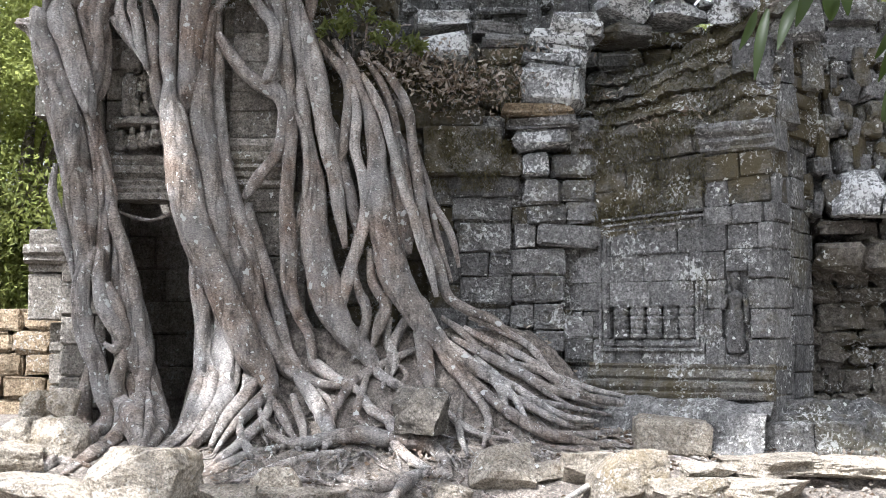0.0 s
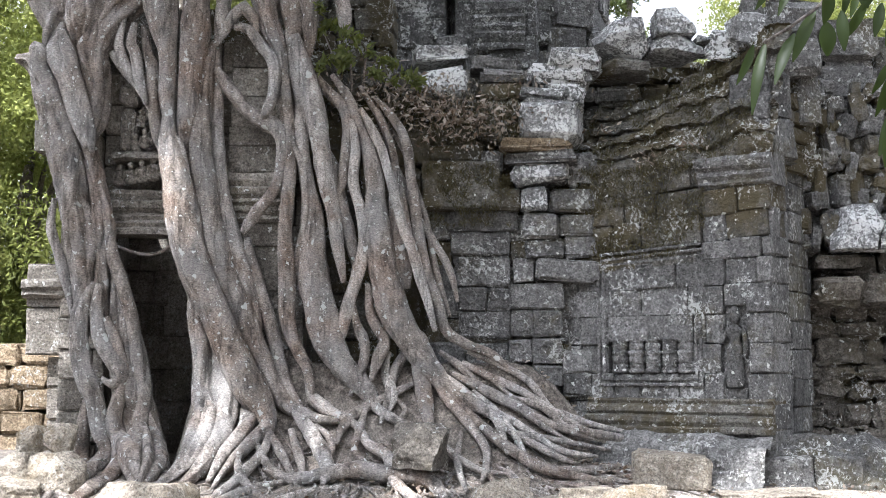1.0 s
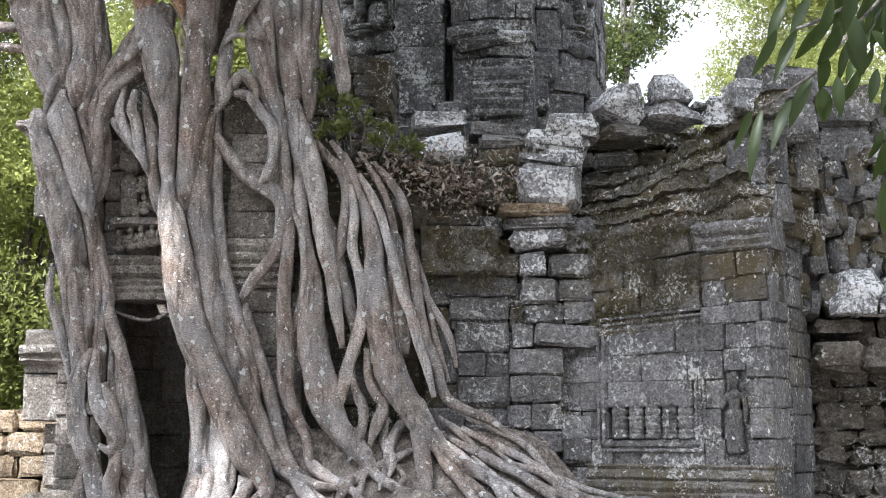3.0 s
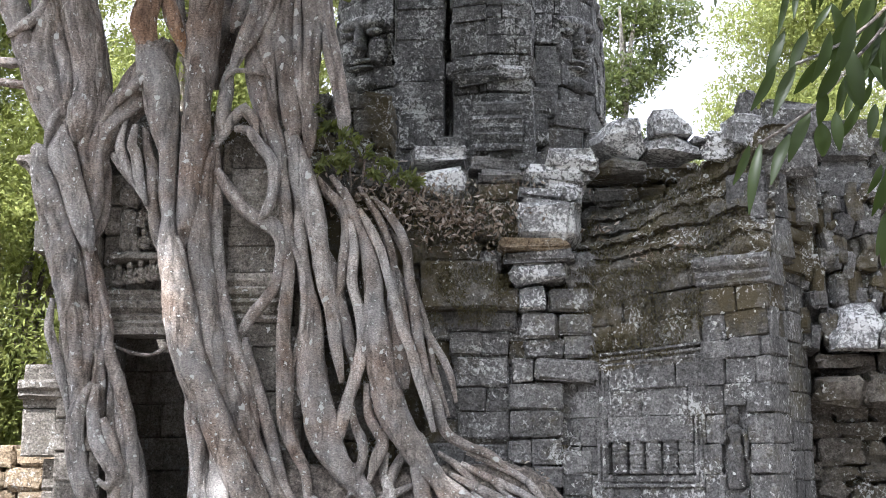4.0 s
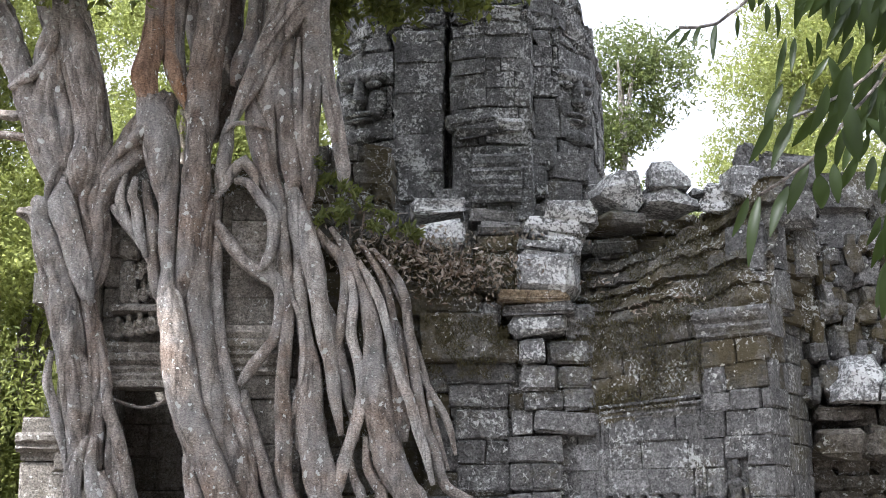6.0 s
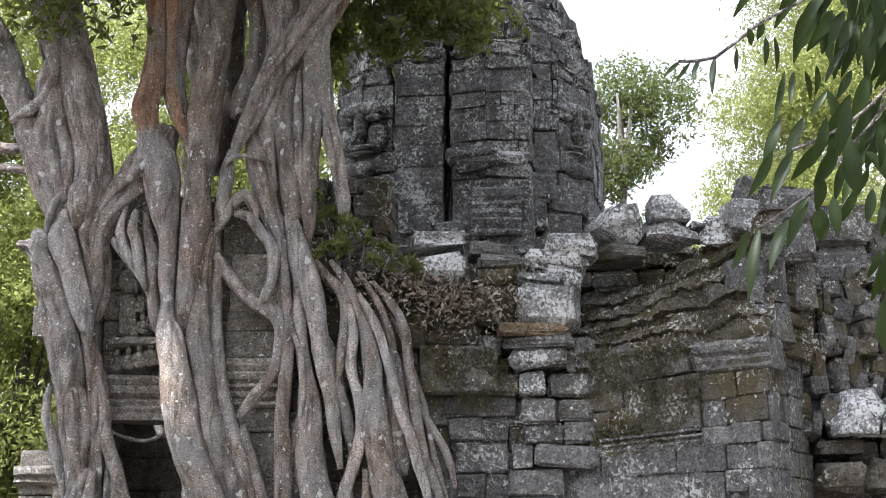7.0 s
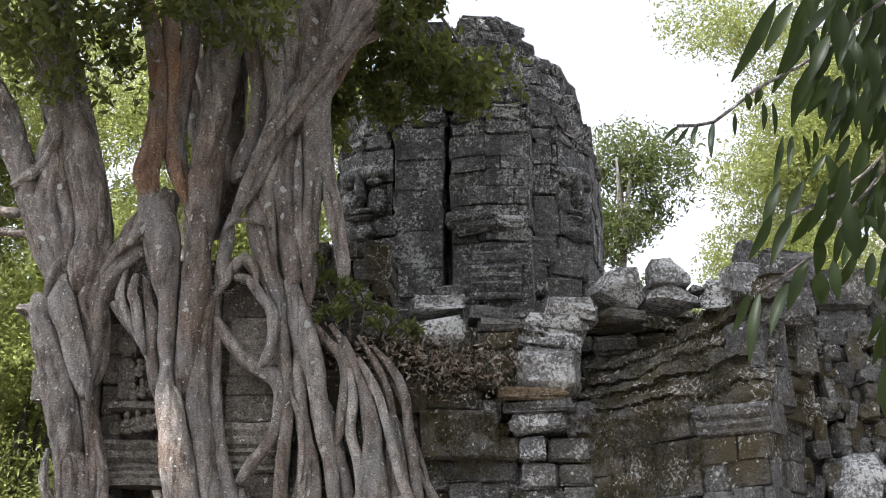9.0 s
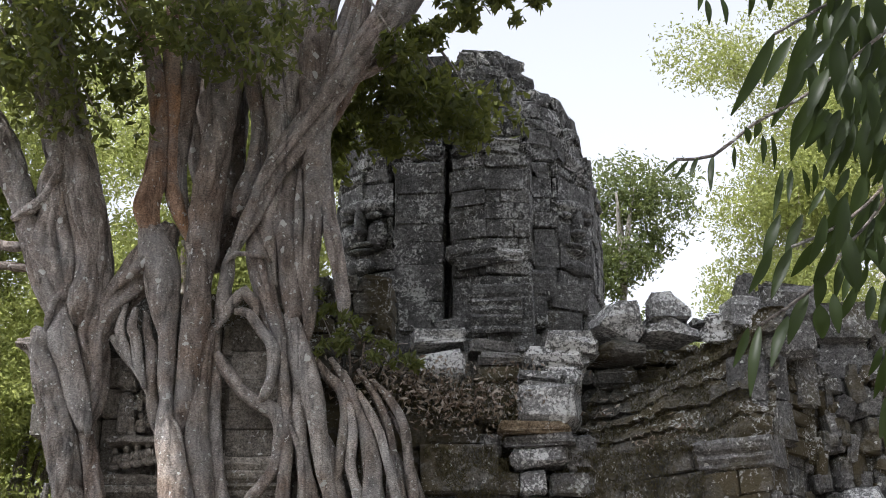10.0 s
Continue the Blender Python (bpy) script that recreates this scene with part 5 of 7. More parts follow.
trunk([(-1.61, 13.80, 8.88, 0.266), (-1.61, 13.80, 7.78, 0.269), (-1.58, 13.79, 6.93, 0.273), (-1.59, 13.80, 6.10, 0.258), (-1.63, 13.81, 5.48, 0.204), (-1.73, 13.83, 5.00, 0.122)], bundle=True)
trunk([(-4.30, 12.77, 8.60, 0.215), (-4.01, 12.77, 7.82, 0.219), (-3.81, 12.77, 7.14, 0.204), (-3.69, 12.77, 6.59, 0.191), (-3.55, 12.77, 6.11, 0.188), (-3.43, 12.77, 5.64, 0.176), (-3.36, 12.77, 5.24, 0.165), (-3.39, 12.77, 4.90, 0.192), (-3.45, 12.77, 4.63, 0.163)], bundle=True)
trunk([(-4.73, 12.72, 7.12, 0.176), (-4.40, 12.72, 6.60, 0.162), (-4.21, 12.73, 6.22, 0.140), (-4.05, 12.73, 5.89, 0.124), (-3.93, 12.73, 5.52, 0.123), (-3.81, 12.73, 5.18, 0.117), (-3.67, 12.73, 4.84, 0.106), (-3.55, 12.74, 4.57, 0.086)])
trunk([(-3.76, 12.69, 6.32, 0.079), (-3.79, 12.68, 6.02, 0.099), (-3.76, 12.68, 5.73, 0.093), (-3.80, 12.68, 5.44, 0.107), (-3.67, 12.68, 5.16, 0.097), (-3.53, 12.68, 4.88, 0.096)])
trunk([(-4.11, 12.61, 5.66, 0.043), (-3.96, 12.61, 5.75, 0.049), (-3.81, 12.61, 5.88, 0.049), (-3.72, 12.61, 6.08, 0.049), (-3.67, 12.61, 6.23, 0.043)])
trunk([(-3.67, 12.69, 6.02, 0.069), (-3.66, 12.69, 5.68, 0.078), (-3.57, 12.69, 5.39, 0.068), (-3.55, 12.69, 5.05, 0.067), (-3.61, 12.69, 4.83, 0.048)])
trunk([(-3.47, 12.66, 5.55, 0.068), (-3.42, 12.66, 5.33, 0.058), (-3.34, 12.66, 5.13, 0.057), (-3.42, 12.66, 4.93, 0.057)])
branch([(-4.58, 12.83, 5.22, 0.033), (-4.25, 12.83, 5.26, 0.033), (-4.03, 12.83, 5.24, 0.038), (-3.81, 12.83, 5.21, 0.032)])
branch([(-4.61, 12.83, 5.61, 0.044), (-4.33, 12.83, 5.49, 0.044), (-4.10, 12.83, 5.45, 0.044), (-3.97, 12.83, 5.52, 0.033)])
trunk([(-3.53, 12.64, 5.01, 0.037), (-3.63, 12.64, 4.87, 0.037), (-3.68, 12.64, 4.71, 0.037), (-3.71, 12.64, 4.54, 0.032)])
root([(-4.00, 12.77, 4.48, 0.068), (-3.82, 12.76, 4.43, 0.115), (-3.66, 12.75, 4.14, 0.153), (-3.53, 12.75, 3.68, 0.170), (-3.45, 12.74, 3.20, 0.178), (-3.37, 12.75, 2.83, 0.168), (-3.31, 12.75, 2.47, 0.140), (-3.28, 12.76, 2.10, 0.112), (-3.31, 12.77, 1.81, 0.084)], bundle=True)
root([(-3.53, 12.66, 4.79, 0.067), (-3.61, 12.66, 4.52, 0.076), (-3.48, 12.66, 4.22, 0.080), (-3.38, 12.66, 3.88, 0.075), (-3.28, 12.66, 3.62, 0.065)])
root([(-3.55, 12.64, 4.73, 0.048), (-3.49, 12.64, 4.54, 0.062), (-3.37, 12.64, 4.16, 0.066), (-3.27, 12.64, 3.79, 0.061), (-3.23, 12.64, 3.56, 0.047)])
root([(-3.83, 12.68, 4.58, 0.086), (-3.74, 12.68, 4.50, 0.096), (-3.76, 12.68, 4.36, 0.086), (-3.59, 12.68, 3.99, 0.085), (-3.50, 12.69, 3.72, 0.066)])
root([(-3.64, 12.88, 3.17, 0.042), (-3.67, 12.88, 2.90, 0.047), (-3.60, 12.88, 2.66, 0.047), (-3.51, 12.88, 2.37, 0.047), (-3.44, 12.88, 2.05, 0.042)])
trunk([(-2.59, 12.77, 5.64, 0.164), (-2.76, 12.76, 5.30, 0.211), (-2.96, 12.77, 5.04, 0.191), (-3.14, 12.77, 4.80, 0.172), (-3.26, 12.78, 4.55, 0.153), (-3.28, 12.78, 4.38, 0.143), (-3.24, 12.78, 4.12, 0.123), (-3.26, 12.79, 3.88, 0.113), (-3.30, 12.79, 3.66, 0.099), (-3.23, 12.79, 3.40, 0.094), (-3.18, 12.79, 3.10, 0.108), (-3.17, 12.78, 2.86, 0.121), (-3.18, 12.79, 2.57, 0.112), (-3.15, 12.79, 2.31, 0.102), (-3.12, 12.79, 2.05, 0.093)], bundle=True)
root([(-3.11, 12.72, 2.94, 0.056), (-3.03, 12.72, 2.57, 0.065), (-2.94, 12.72, 2.31, 0.065), (-2.85, 12.72, 1.99, 0.064), (-2.78, 12.72, 1.58, 0.064), (-2.71, 12.72, 1.27, 0.055)])
root([(-3.05, 12.84, 2.47, 0.112), (-2.96, 12.83, 2.10, 0.139), (-2.90, 12.83, 1.73, 0.167), (-2.86, 12.82, 1.37, 0.194), (-2.81, 12.81, 1.00, 0.222), (-2.67, 12.32, 0.72, 0.205), (-2.58, 11.90, 0.56, 0.129)], bundle=True)
root([(-3.18, 12.66, 2.36, 0.065), (-3.30, 12.66, 2.12, 0.074), (-3.32, 12.66, 1.84, 0.088), (-3.26, 12.66, 1.52, 0.088), (-3.16, 12.66, 1.27, 0.078), (-3.11, 12.66, 1.01, 0.074), (-3.03, 12.66, 0.83, 0.069), (-3.12, 12.52, 0.69, 0.068), (-3.23, 11.96, 0.55, 0.061), (-3.42, 11.64, 0.41, 0.056), (-3.71, 11.50, 0.35, 0.051)])
root([(-3.14, 12.64, 2.35, 0.064), (-3.16, 12.64, 2.09, 0.055), (-3.12, 12.63, 1.83, 0.069), (-2.99, 12.63, 1.63, 0.078), (-2.92, 12.64, 1.52, 0.064), (-3.01, 12.64, 1.43, 0.046), (-3.10, 12.64, 1.49, 0.041)])
root([(-3.08, 12.66, 2.04, 0.055), (-2.99, 12.66, 1.81, 0.055), (-2.91, 12.67, 1.60, 0.046), (-2.94, 12.66, 1.32, 0.064), (-2.99, 12.66, 1.06, 0.083), (-2.91, 12.66, 0.86, 0.092), (-2.89, 12.28, 0.65, 0.076), (-3.02, 11.92, 0.53, 0.061), (-3.17, 11.58, 0.39, 0.047)])
root([(-3.29, 12.91, 1.31, 0.052), (-3.33, 12.91, 1.00, 0.066), (-3.32, 12.91, 0.69, 0.061), (-3.00, 11.84, 0.49, 0.043)])
root([(-2.78, 12.75, 1.32, 0.055), (-2.66, 12.75, 1.01, 0.055), (-2.56, 12.75, 0.75, 0.055), (-2.38, 12.10, 0.59, 0.043)])
root([(-2.91, 12.76, 1.01, 0.055), (-2.87, 12.76, 0.70, 0.055), (-2.64, 11.94, 0.53, 0.043)])
root([(-3.84, 11.62, 0.40, 0.061), (-3.56, 11.76, 0.47, 0.070), (-3.29, 11.82, 0.49, 0.052), (-2.98, 11.74, 0.45, 0.043)])
root([(-2.97, 12.70, 4.86, 0.042), (-3.02, 12.70, 4.64, 0.042), (-3.00, 12.70, 4.52, 0.042), (-2.91, 12.70, 4.31, 0.041), (-2.80, 12.70, 4.10, 0.036)])
root([(-2.87, 12.65, 4.79, 0.047), (-2.90, 12.65, 4.60, 0.047), (-2.86, 12.65, 4.51, 0.047), (-2.82, 12.65, 4.27, 0.046), (-2.74, 12.65, 4.01, 0.046)])
root([(-2.79, 12.72, 4.78, 0.057), (-2.75, 12.72, 4.50, 0.056), (-2.72, 12.72, 4.42, 0.066), (-2.70, 12.72, 4.10, 0.061), (-2.66, 12.72, 3.78, 0.051), (-2.61, 12.72, 3.57, 0.041)])
root([(-3.10, 12.76, 4.54, 0.057), (-2.96, 12.76, 4.37, 0.057), (-2.83, 12.76, 4.21, 0.052), (-2.72, 12.76, 3.98, 0.047)])
red_trunk([(-3.29, 12.63, 8.32, 0.114), (-3.10, 12.63, 7.88, 0.112), (-2.91, 12.63, 7.50, 0.101), (-2.79, 12.63, 7.01, 0.094), (-2.74, 12.63, 6.53, 0.098), (-2.75, 12.62, 6.12, 0.116), (-2.81, 12.62, 5.81, 0.134), (-2.78, 12.62, 5.60, 0.115), (-2.74, 12.63, 5.46, 0.076)])
trunk([(-2.81, 12.66, 5.72, 0.096), (-2.74, 12.64, 5.46, 0.153), (-2.64, 12.64, 5.09, 0.179), (-2.59, 12.65, 4.70, 0.131), (-2.56, 12.66, 4.46, 0.093), (-2.55, 12.66, 4.09, 0.084), (-2.52, 12.66, 3.75, 0.092)])
root([(-2.54, 12.60, 4.02, 0.055), (-2.50, 12.59, 3.65, 0.101), (-2.45, 12.58, 3.39, 0.128), (-2.40, 12.57, 3.08, 0.159), (-2.35, 12.57, 2.82, 0.163), (-2.26, 12.57, 2.53, 0.163), (-2.16, 12.57, 2.27, 0.162), (-2.04, 12.57, 2.01, 0.153), (-1.91, 12.57, 1.73, 0.152), (-1.77, 12.57, 1.42, 0.152), (-1.62, 12.58, 1.21, 0.125), (-1.53, 12.46, 1.02, 0.080)])
root([(-2.26, 12.75, 2.47, 0.092), (-2.24, 12.75, 2.10, 0.110), (-2.19, 12.74, 1.73, 0.128), (-2.12, 12.72, 1.37, 0.155), (-2.10, 12.48, 1.07, 0.143), (-2.20, 12.24, 0.80, 0.105), (-2.39, 12.06, 0.59, 0.074), (-2.61, 11.80, 0.48, 0.042)], bundle=True)
root([(-2.04, 12.68, 1.84, 0.118), (-1.97, 12.67, 1.47, 0.136), (-1.95, 12.52, 1.12, 0.125), (-2.02, 12.28, 0.85, 0.097), (-2.15, 12.04, 0.64, 0.065), (-2.33, 11.86, 0.50, 0.043)])
root([(-1.83, 12.65, 1.58, 0.108), (-1.72, 12.65, 1.27, 0.099), (-1.77, 12.46, 1.02, 0.071), (-1.90, 12.26, 0.83, 0.061), (-2.01, 12.00, 0.60, 0.043)])
root([(-2.24, 12.61, 2.04, 0.045), (-2.17, 12.61, 1.83, 0.045), (-2.19, 12.61, 1.58, 0.045), (-2.15, 12.61, 1.32, 0.040)])
root([(-2.08, 12.59, 1.99, 0.045), (-1.92, 12.59, 1.79, 0.045), (-1.87, 12.59, 1.58, 0.045), (-1.77, 12.59, 1.32, 0.040)])
root([(-1.62, 12.61, 1.27, 0.090), (-1.55, 12.50, 1.07, 0.076), (-1.70, 12.36, 0.91, 0.057), (-1.86, 12.16, 0.73, 0.043), (-1.96, 11.94, 0.55, 0.033)])
root([(-1.55, 12.50, 1.07, 0.053), (-1.57, 12.30, 0.85, 0.044), (-1.74, 12.06, 0.64, 0.043), (-1.90, 11.84, 0.49, 0.037), (-2.05, 11.52, 0.36, 0.041)])
root([(-1.78, 12.64, 2.04, 0.045), (-1.67, 12.64, 1.73, 0.045), (-1.58, 12.64, 1.47, 0.045), (-1.48, 12.64, 1.27, 0.045)])
trunk([(-2.03, 12.64, 8.39, 0.154), (-2.07, 12.64, 7.63, 0.155), (-2.12, 12.64, 7.02, 0.157), (-2.19, 12.64, 6.41, 0.155), (-2.24, 12.64, 5.92, 0.163), (-2.27, 12.64, 5.49, 0.161), (-2.29, 12.64, 5.04, 0.150), (-2.30, 12.64, 4.68, 0.140), (-2.33, 12.65, 4.46, 0.130), (-2.35, 12.65, 4.11, 0.116), (-2.38, 12.65, 3.80, 0.097), (-2.40, 12.66, 3.59, 0.064)])
root([(-2.14, 12.70, 4.63, 0.061), (-2.21, 12.70, 4.20, 0.084), (-2.25, 12.69, 3.78, 0.101), (-2.22, 12.69, 3.35, 0.115), (-2.15, 12.69, 2.93, 0.128), (-2.04, 12.68, 2.57, 0.145), (-1.88, 12.69, 2.23, 0.127), (-1.74, 12.69, 1.89, 0.099), (-1.61, 12.70, 1.58, 0.090), (-1.47, 12.68, 1.29, 0.076), (-1.19, 12.56, 1.13, 0.058), (-0.85, 12.54, 1.09, 0.044)])
root([(-2.12, 12.76, 4.59, 0.056), (-2.10, 12.76, 4.11, 0.056), (-2.09, 12.76, 3.68, 0.055), (-2.04, 12.76, 3.21, 0.069), (-1.97, 12.75, 2.83, 0.087), (-1.87, 12.75, 2.52, 0.100), (-1.77, 12.75, 2.20, 0.082), (-1.68, 12.76, 1.94, 0.054)])
root([(-1.81, 12.80, 2.79, 0.050), (-1.79, 12.80, 2.58, 0.064), (-1.69, 12.80, 2.31, 0.064), (-1.59, 12.80, 2.00, 0.059), (-1.51, 12.80, 1.68, 0.059), (-1.42, 12.76, 1.42, 0.054), (-1.26, 12.62, 1.19, 0.045)])
root([(-2.52, 12.56, 3.78, 0.030), (-2.42, 12.56, 3.65, 0.030), (-2.36, 12.56, 3.47, 0.030), (-2.31, 12.56, 3.28, 0.025)])
trunk([(-2.47, 12.70, 8.43, 0.134), (-2.46, 12.70, 7.66, 0.121), (-2.48, 12.71, 7.05, 0.094), (-2.52, 12.71, 6.56, 0.078), (-2.54, 12.72, 6.21, 0.068), (-2.49, 12.72, 5.89, 0.048), (-2.40, 12.72, 5.65, 0.042)])
red_trunk([(-2.68, 12.68, 8.29, 0.093), (-2.67, 12.68, 7.40, 0.090), (-2.61, 12.69, 6.73, 0.079), (-2.61, 12.69, 6.14, 0.068), (-2.51, 12.69, 5.73, 0.067), (-2.40, 12.69, 5.44, 0.052)])
trunk([(-2.42, 12.56, 5.40, 0.042), (-2.32, 12.56, 5.29, 0.041), (-2.28, 12.56, 5.15, 0.036)])
root([(-2.23, 12.59, 5.19, 0.026), (-2.25, 12.59, 4.91, 0.031), (-2.27, 12.59, 4.69, 0.026)])
trunk([(-1.81, 12.71, 5.62, 0.095), (-1.76, 12.70, 5.28, 0.113), (-1.67, 12.70, 4.97, 0.122), (-1.56, 12.71, 4.69, 0.093), (-1.49, 12.72, 4.44, 0.065), (-1.50, 12.72, 4.26, 0.055)], bundle=True)
root([(-1.99, 12.67, 5.38, 0.047), (-2.02, 12.66, 5.15, 0.066), (-2.06, 12.66, 4.82, 0.065), (-2.10, 12.67, 4.62, 0.047)])
root([(-1.81, 12.66, 4.98, 0.065), (-1.94, 12.66, 4.87, 0.061), (-2.04, 12.66, 4.71, 0.056), (-2.12, 12.67, 4.57, 0.046)])
root([(-1.93, 12.61, 4.74, 0.046), (-1.80, 12.61, 4.72, 0.051), (-1.67, 12.61, 4.56, 0.055), (-1.56, 12.61, 4.42, 0.060), (-1.55, 12.61, 4.16, 0.050), (-1.61, 12.61, 3.96, 0.046), (-1.67, 12.61, 3.89, 0.045)])
root([(-1.70, 12.64, 5.03, 0.041), (-1.62, 12.64, 4.81, 0.046), (-1.52, 12.64, 4.54, 0.046), (-1.49, 12.64, 4.35, 0.046)])
root([(-2.10, 12.69, 4.36, 0.056), (-1.98, 12.69, 4.18, 0.055), (-1.83, 12.69, 3.99, 0.060), (-1.69, 12.69, 3.88, 0.073), (-1.54, 12.69, 3.80, 0.069), (-1.48, 12.69, 3.65, 0.059), (-1.49, 12.69, 3.41, 0.059), (-1.54, 12.69, 3.24, 0.059), (-1.65, 12.69, 3.08, 0.059), (-1.77, 12.69, 2.93, 0.059), (-1.84, 12.69, 2.82, 0.055)])
trunk([(-2.03, 12.57, 5.19, 0.021), (-1.96, 12.56, 5.28, 0.026), (-1.81, 12.56, 5.29, 0.026), (-1.65, 12.56, 5.26, 0.026), (-1.59, 12.57, 5.20, 0.021)])
root([(-1.89, 12.64, 4.95, 0.056), (-1.78, 12.64, 4.87, 0.056), (-1.72, 12.64, 4.70, 0.046)])
trunk([(0.02, 12.58, 8.48, 0.193), (-0.43, 12.58, 7.82, 0.189), (-0.82, 12.58, 7.29, 0.176), (-1.18, 12.59, 6.78, 0.154), (-1.46, 12.59, 6.38, 0.144), (-1.67, 12.59, 6.03, 0.128), (-1.80, 12.60, 5.70, 0.104), (-1.91, 12.61, 5.45, 0.071), (-1.97, 12.61, 5.25, 0.047)], bundle=True)
trunk([(-1.02, 12.67, 8.41, 0.143), (-1.20, 12.67, 7.65, 0.135), (-1.27, 12.68, 7.03, 0.127), (-1.24, 12.67, 6.42, 0.135), (-1.22, 12.68, 6.01, 0.119), (-1.22, 12.68, 5.61, 0.094), (-1.24, 12.68, 5.16, 0.084), (-1.23, 12.69, 4.71, 0.069), (-1.24, 12.69, 4.47, 0.051)])
trunk([(-0.70, 12.70, 8.42, 0.163), (-0.92, 12.69, 7.65, 0.169), (-1.06, 12.70, 7.10, 0.157), (-1.14, 12.70, 6.62, 0.126), (-1.14, 12.71, 6.20, 0.101), (-1.10, 12.71, 5.79, 0.095), (-1.02, 12.71, 5.45, 0.089), (-0.95, 12.72, 5.11, 0.070), (-0.92, 12.72, 4.88, 0.070), (-0.91, 12.72, 4.72, 0.065)], bundle=True)
trunk([(-1.45, 12.74, 6.21, 0.096), (-1.48, 12.73, 5.74, 0.124), (-1.43, 12.73, 5.28, 0.122), (-1.39, 12.73, 4.89, 0.103), (-1.39, 12.74, 4.62, 0.070)])
trunk([(-1.35, 12.65, 6.18, 0.042), (-1.36, 12.65, 5.72, 0.042), (-1.34, 12.65, 5.26, 0.046), (-1.27, 12.65, 4.81, 0.041)])
trunk([(-1.69, 12.73, 8.44, 0.113), (-1.74, 12.73, 7.55, 0.115), (-1.63, 12.74, 6.93, 0.098), (-1.58, 12.74, 6.45, 0.102), (-1.63, 12.73, 6.03, 0.110), (-1.68, 12.73, 5.63, 0.105), (-1.66, 12.74, 5.29, 0.094), (-1.57, 12.74, 5.00, 0.075)])
trunk([(-1.95, 12.79, 8.47, 0.114), (-1.93, 12.79, 7.58, 0.111), (-1.85, 12.79, 7.08, 0.089), (-1.80, 12.80, 6.65, 0.074), (-1.83, 12.79, 6.23, 0.087), (-1.92, 12.79, 5.94, 0.087), (-1.99, 12.80, 5.74, 0.062)])
trunk([(-1.46, 12.76, 8.45, 0.124), (-1.49, 12.76, 7.56, 0.110), (-1.46, 12.76, 7.07, 0.099), (-1.52, 12.76, 6.67, 0.093)])
red_trunk([(-0.50, 12.66, 8.27, 0.081), (-0.66, 12.66, 7.64, 0.074), (-0.88, 12.66, 7.08, 0.068), (-1.04, 12.66, 6.72, 0.058), (-1.15, 12.67, 6.48, 0.048)])
trunk([(-0.32, 12.62, 7.43, 0.038), (-0.65, 12.61, 7.21, 0.043), (-0.93, 12.61, 7.06, 0.043), (-1.15, 12.62, 6.82, 0.037)])
branch([(-0.09, 12.76, 7.69, 0.044), (-0.49, 12.76, 7.43, 0.049), (-0.77, 12.76, 7.25, 0.049), (-1.05, 12.76, 6.94, 0.043)])
trunk([(-1.04, 12.80, 5.53, 0.047), (-0.99, 12.80, 5.19, 0.047), (-0.93, 12.80, 4.85, 0.041), (-0.84, 12.80, 4.63, 0.036)])
root([(-1.48, 12.69, 4.55, 0.056), (-1.48, 12.69, 4.31, 0.055), (-1.44, 12.69, 3.94, 0.060), (-1.41, 12.69, 3.57, 0.064), (-1.42, 12.69, 3.14, 0.068), (-1.44, 12.69, 2.78, 0.072), (-1.42, 12.69, 2.41, 0.077), (-1.41, 12.69, 1.99, 0.059), (-1.32, 12.69, 1.74, 0.058), (-1.23, 12.69, 1.57, 0.049), (-1.18, 12.69, 1.32, 0.045)])
root([(-1.44, 12.74, 4.75, 0.070), (-1.35, 12.74, 4.37, 0.074), (-1.30, 12.74, 4.05, 0.064), (-1.32, 12.74, 3.73, 0.073), (-1.26, 12.74, 3.36, 0.073), (-1.23, 12.74, 2.99, 0.073), (-1.30, 12.75, 2.73, 0.054), (-1.36, 12.75, 2.52, 0.045)])
root([(-1.38, 12.69, 4.68, 0.074), (-1.26, 12.68, 4.33, 0.087), (-1.17, 12.68, 3.96, 0.091), (-1.12, 12.68, 3.59, 0.082), (-1.07, 12.68, 3.27, 0.082), (-1.00, 12.69, 2.99, 0.063), (-0.96, 12.69, 2.72, 0.054), (-0.90, 12.69, 2.36, 0.045)])
root([(-1.26, 12.75, 3.36, 0.082), (-1.20, 12.75, 2.94, 0.100), (-1.19, 12.74, 2.57, 0.122), (-1.14, 12.74, 2.20, 0.140), (-1.05, 12.74, 1.86, 0.135), (-0.94, 12.74, 1.63, 0.117), (-0.78, 12.75, 1.46, 0.095), (-0.65, 12.70, 1.31, 0.076), (-0.68, 12.62, 1.20, 0.045)])
root([(-1.38, 12.66, 3.67, 0.035), (-1.28, 12.66, 3.40, 0.035), (-1.25, 12.66, 3.09, 0.035), (-1.28, 12.66, 2.82, 0.030)])
root([(-1.18, 12.75, 4.32, 0.041), (-1.05, 12.75, 4.15, 0.046), (-0.92, 12.75, 4.01, 0.055), (-0.88, 12.75, 3.78, 0.046), (-0.91, 12.75, 3.51, 0.046), (-0.93, 12.75, 3.30, 0.045), (-0.97, 12.75, 3.14, 0.040)])
root([(-1.14, 12.80, 3.74, 0.046), (-1.03, 12.80, 3.48, 0.055), (-0.94, 12.80, 3.10, 0.064), (-0.86, 12.80, 2.79, 0.064), (-0.79, 12.80, 2.52, 0.054), (-0.76, 12.80, 2.31, 0.045)])
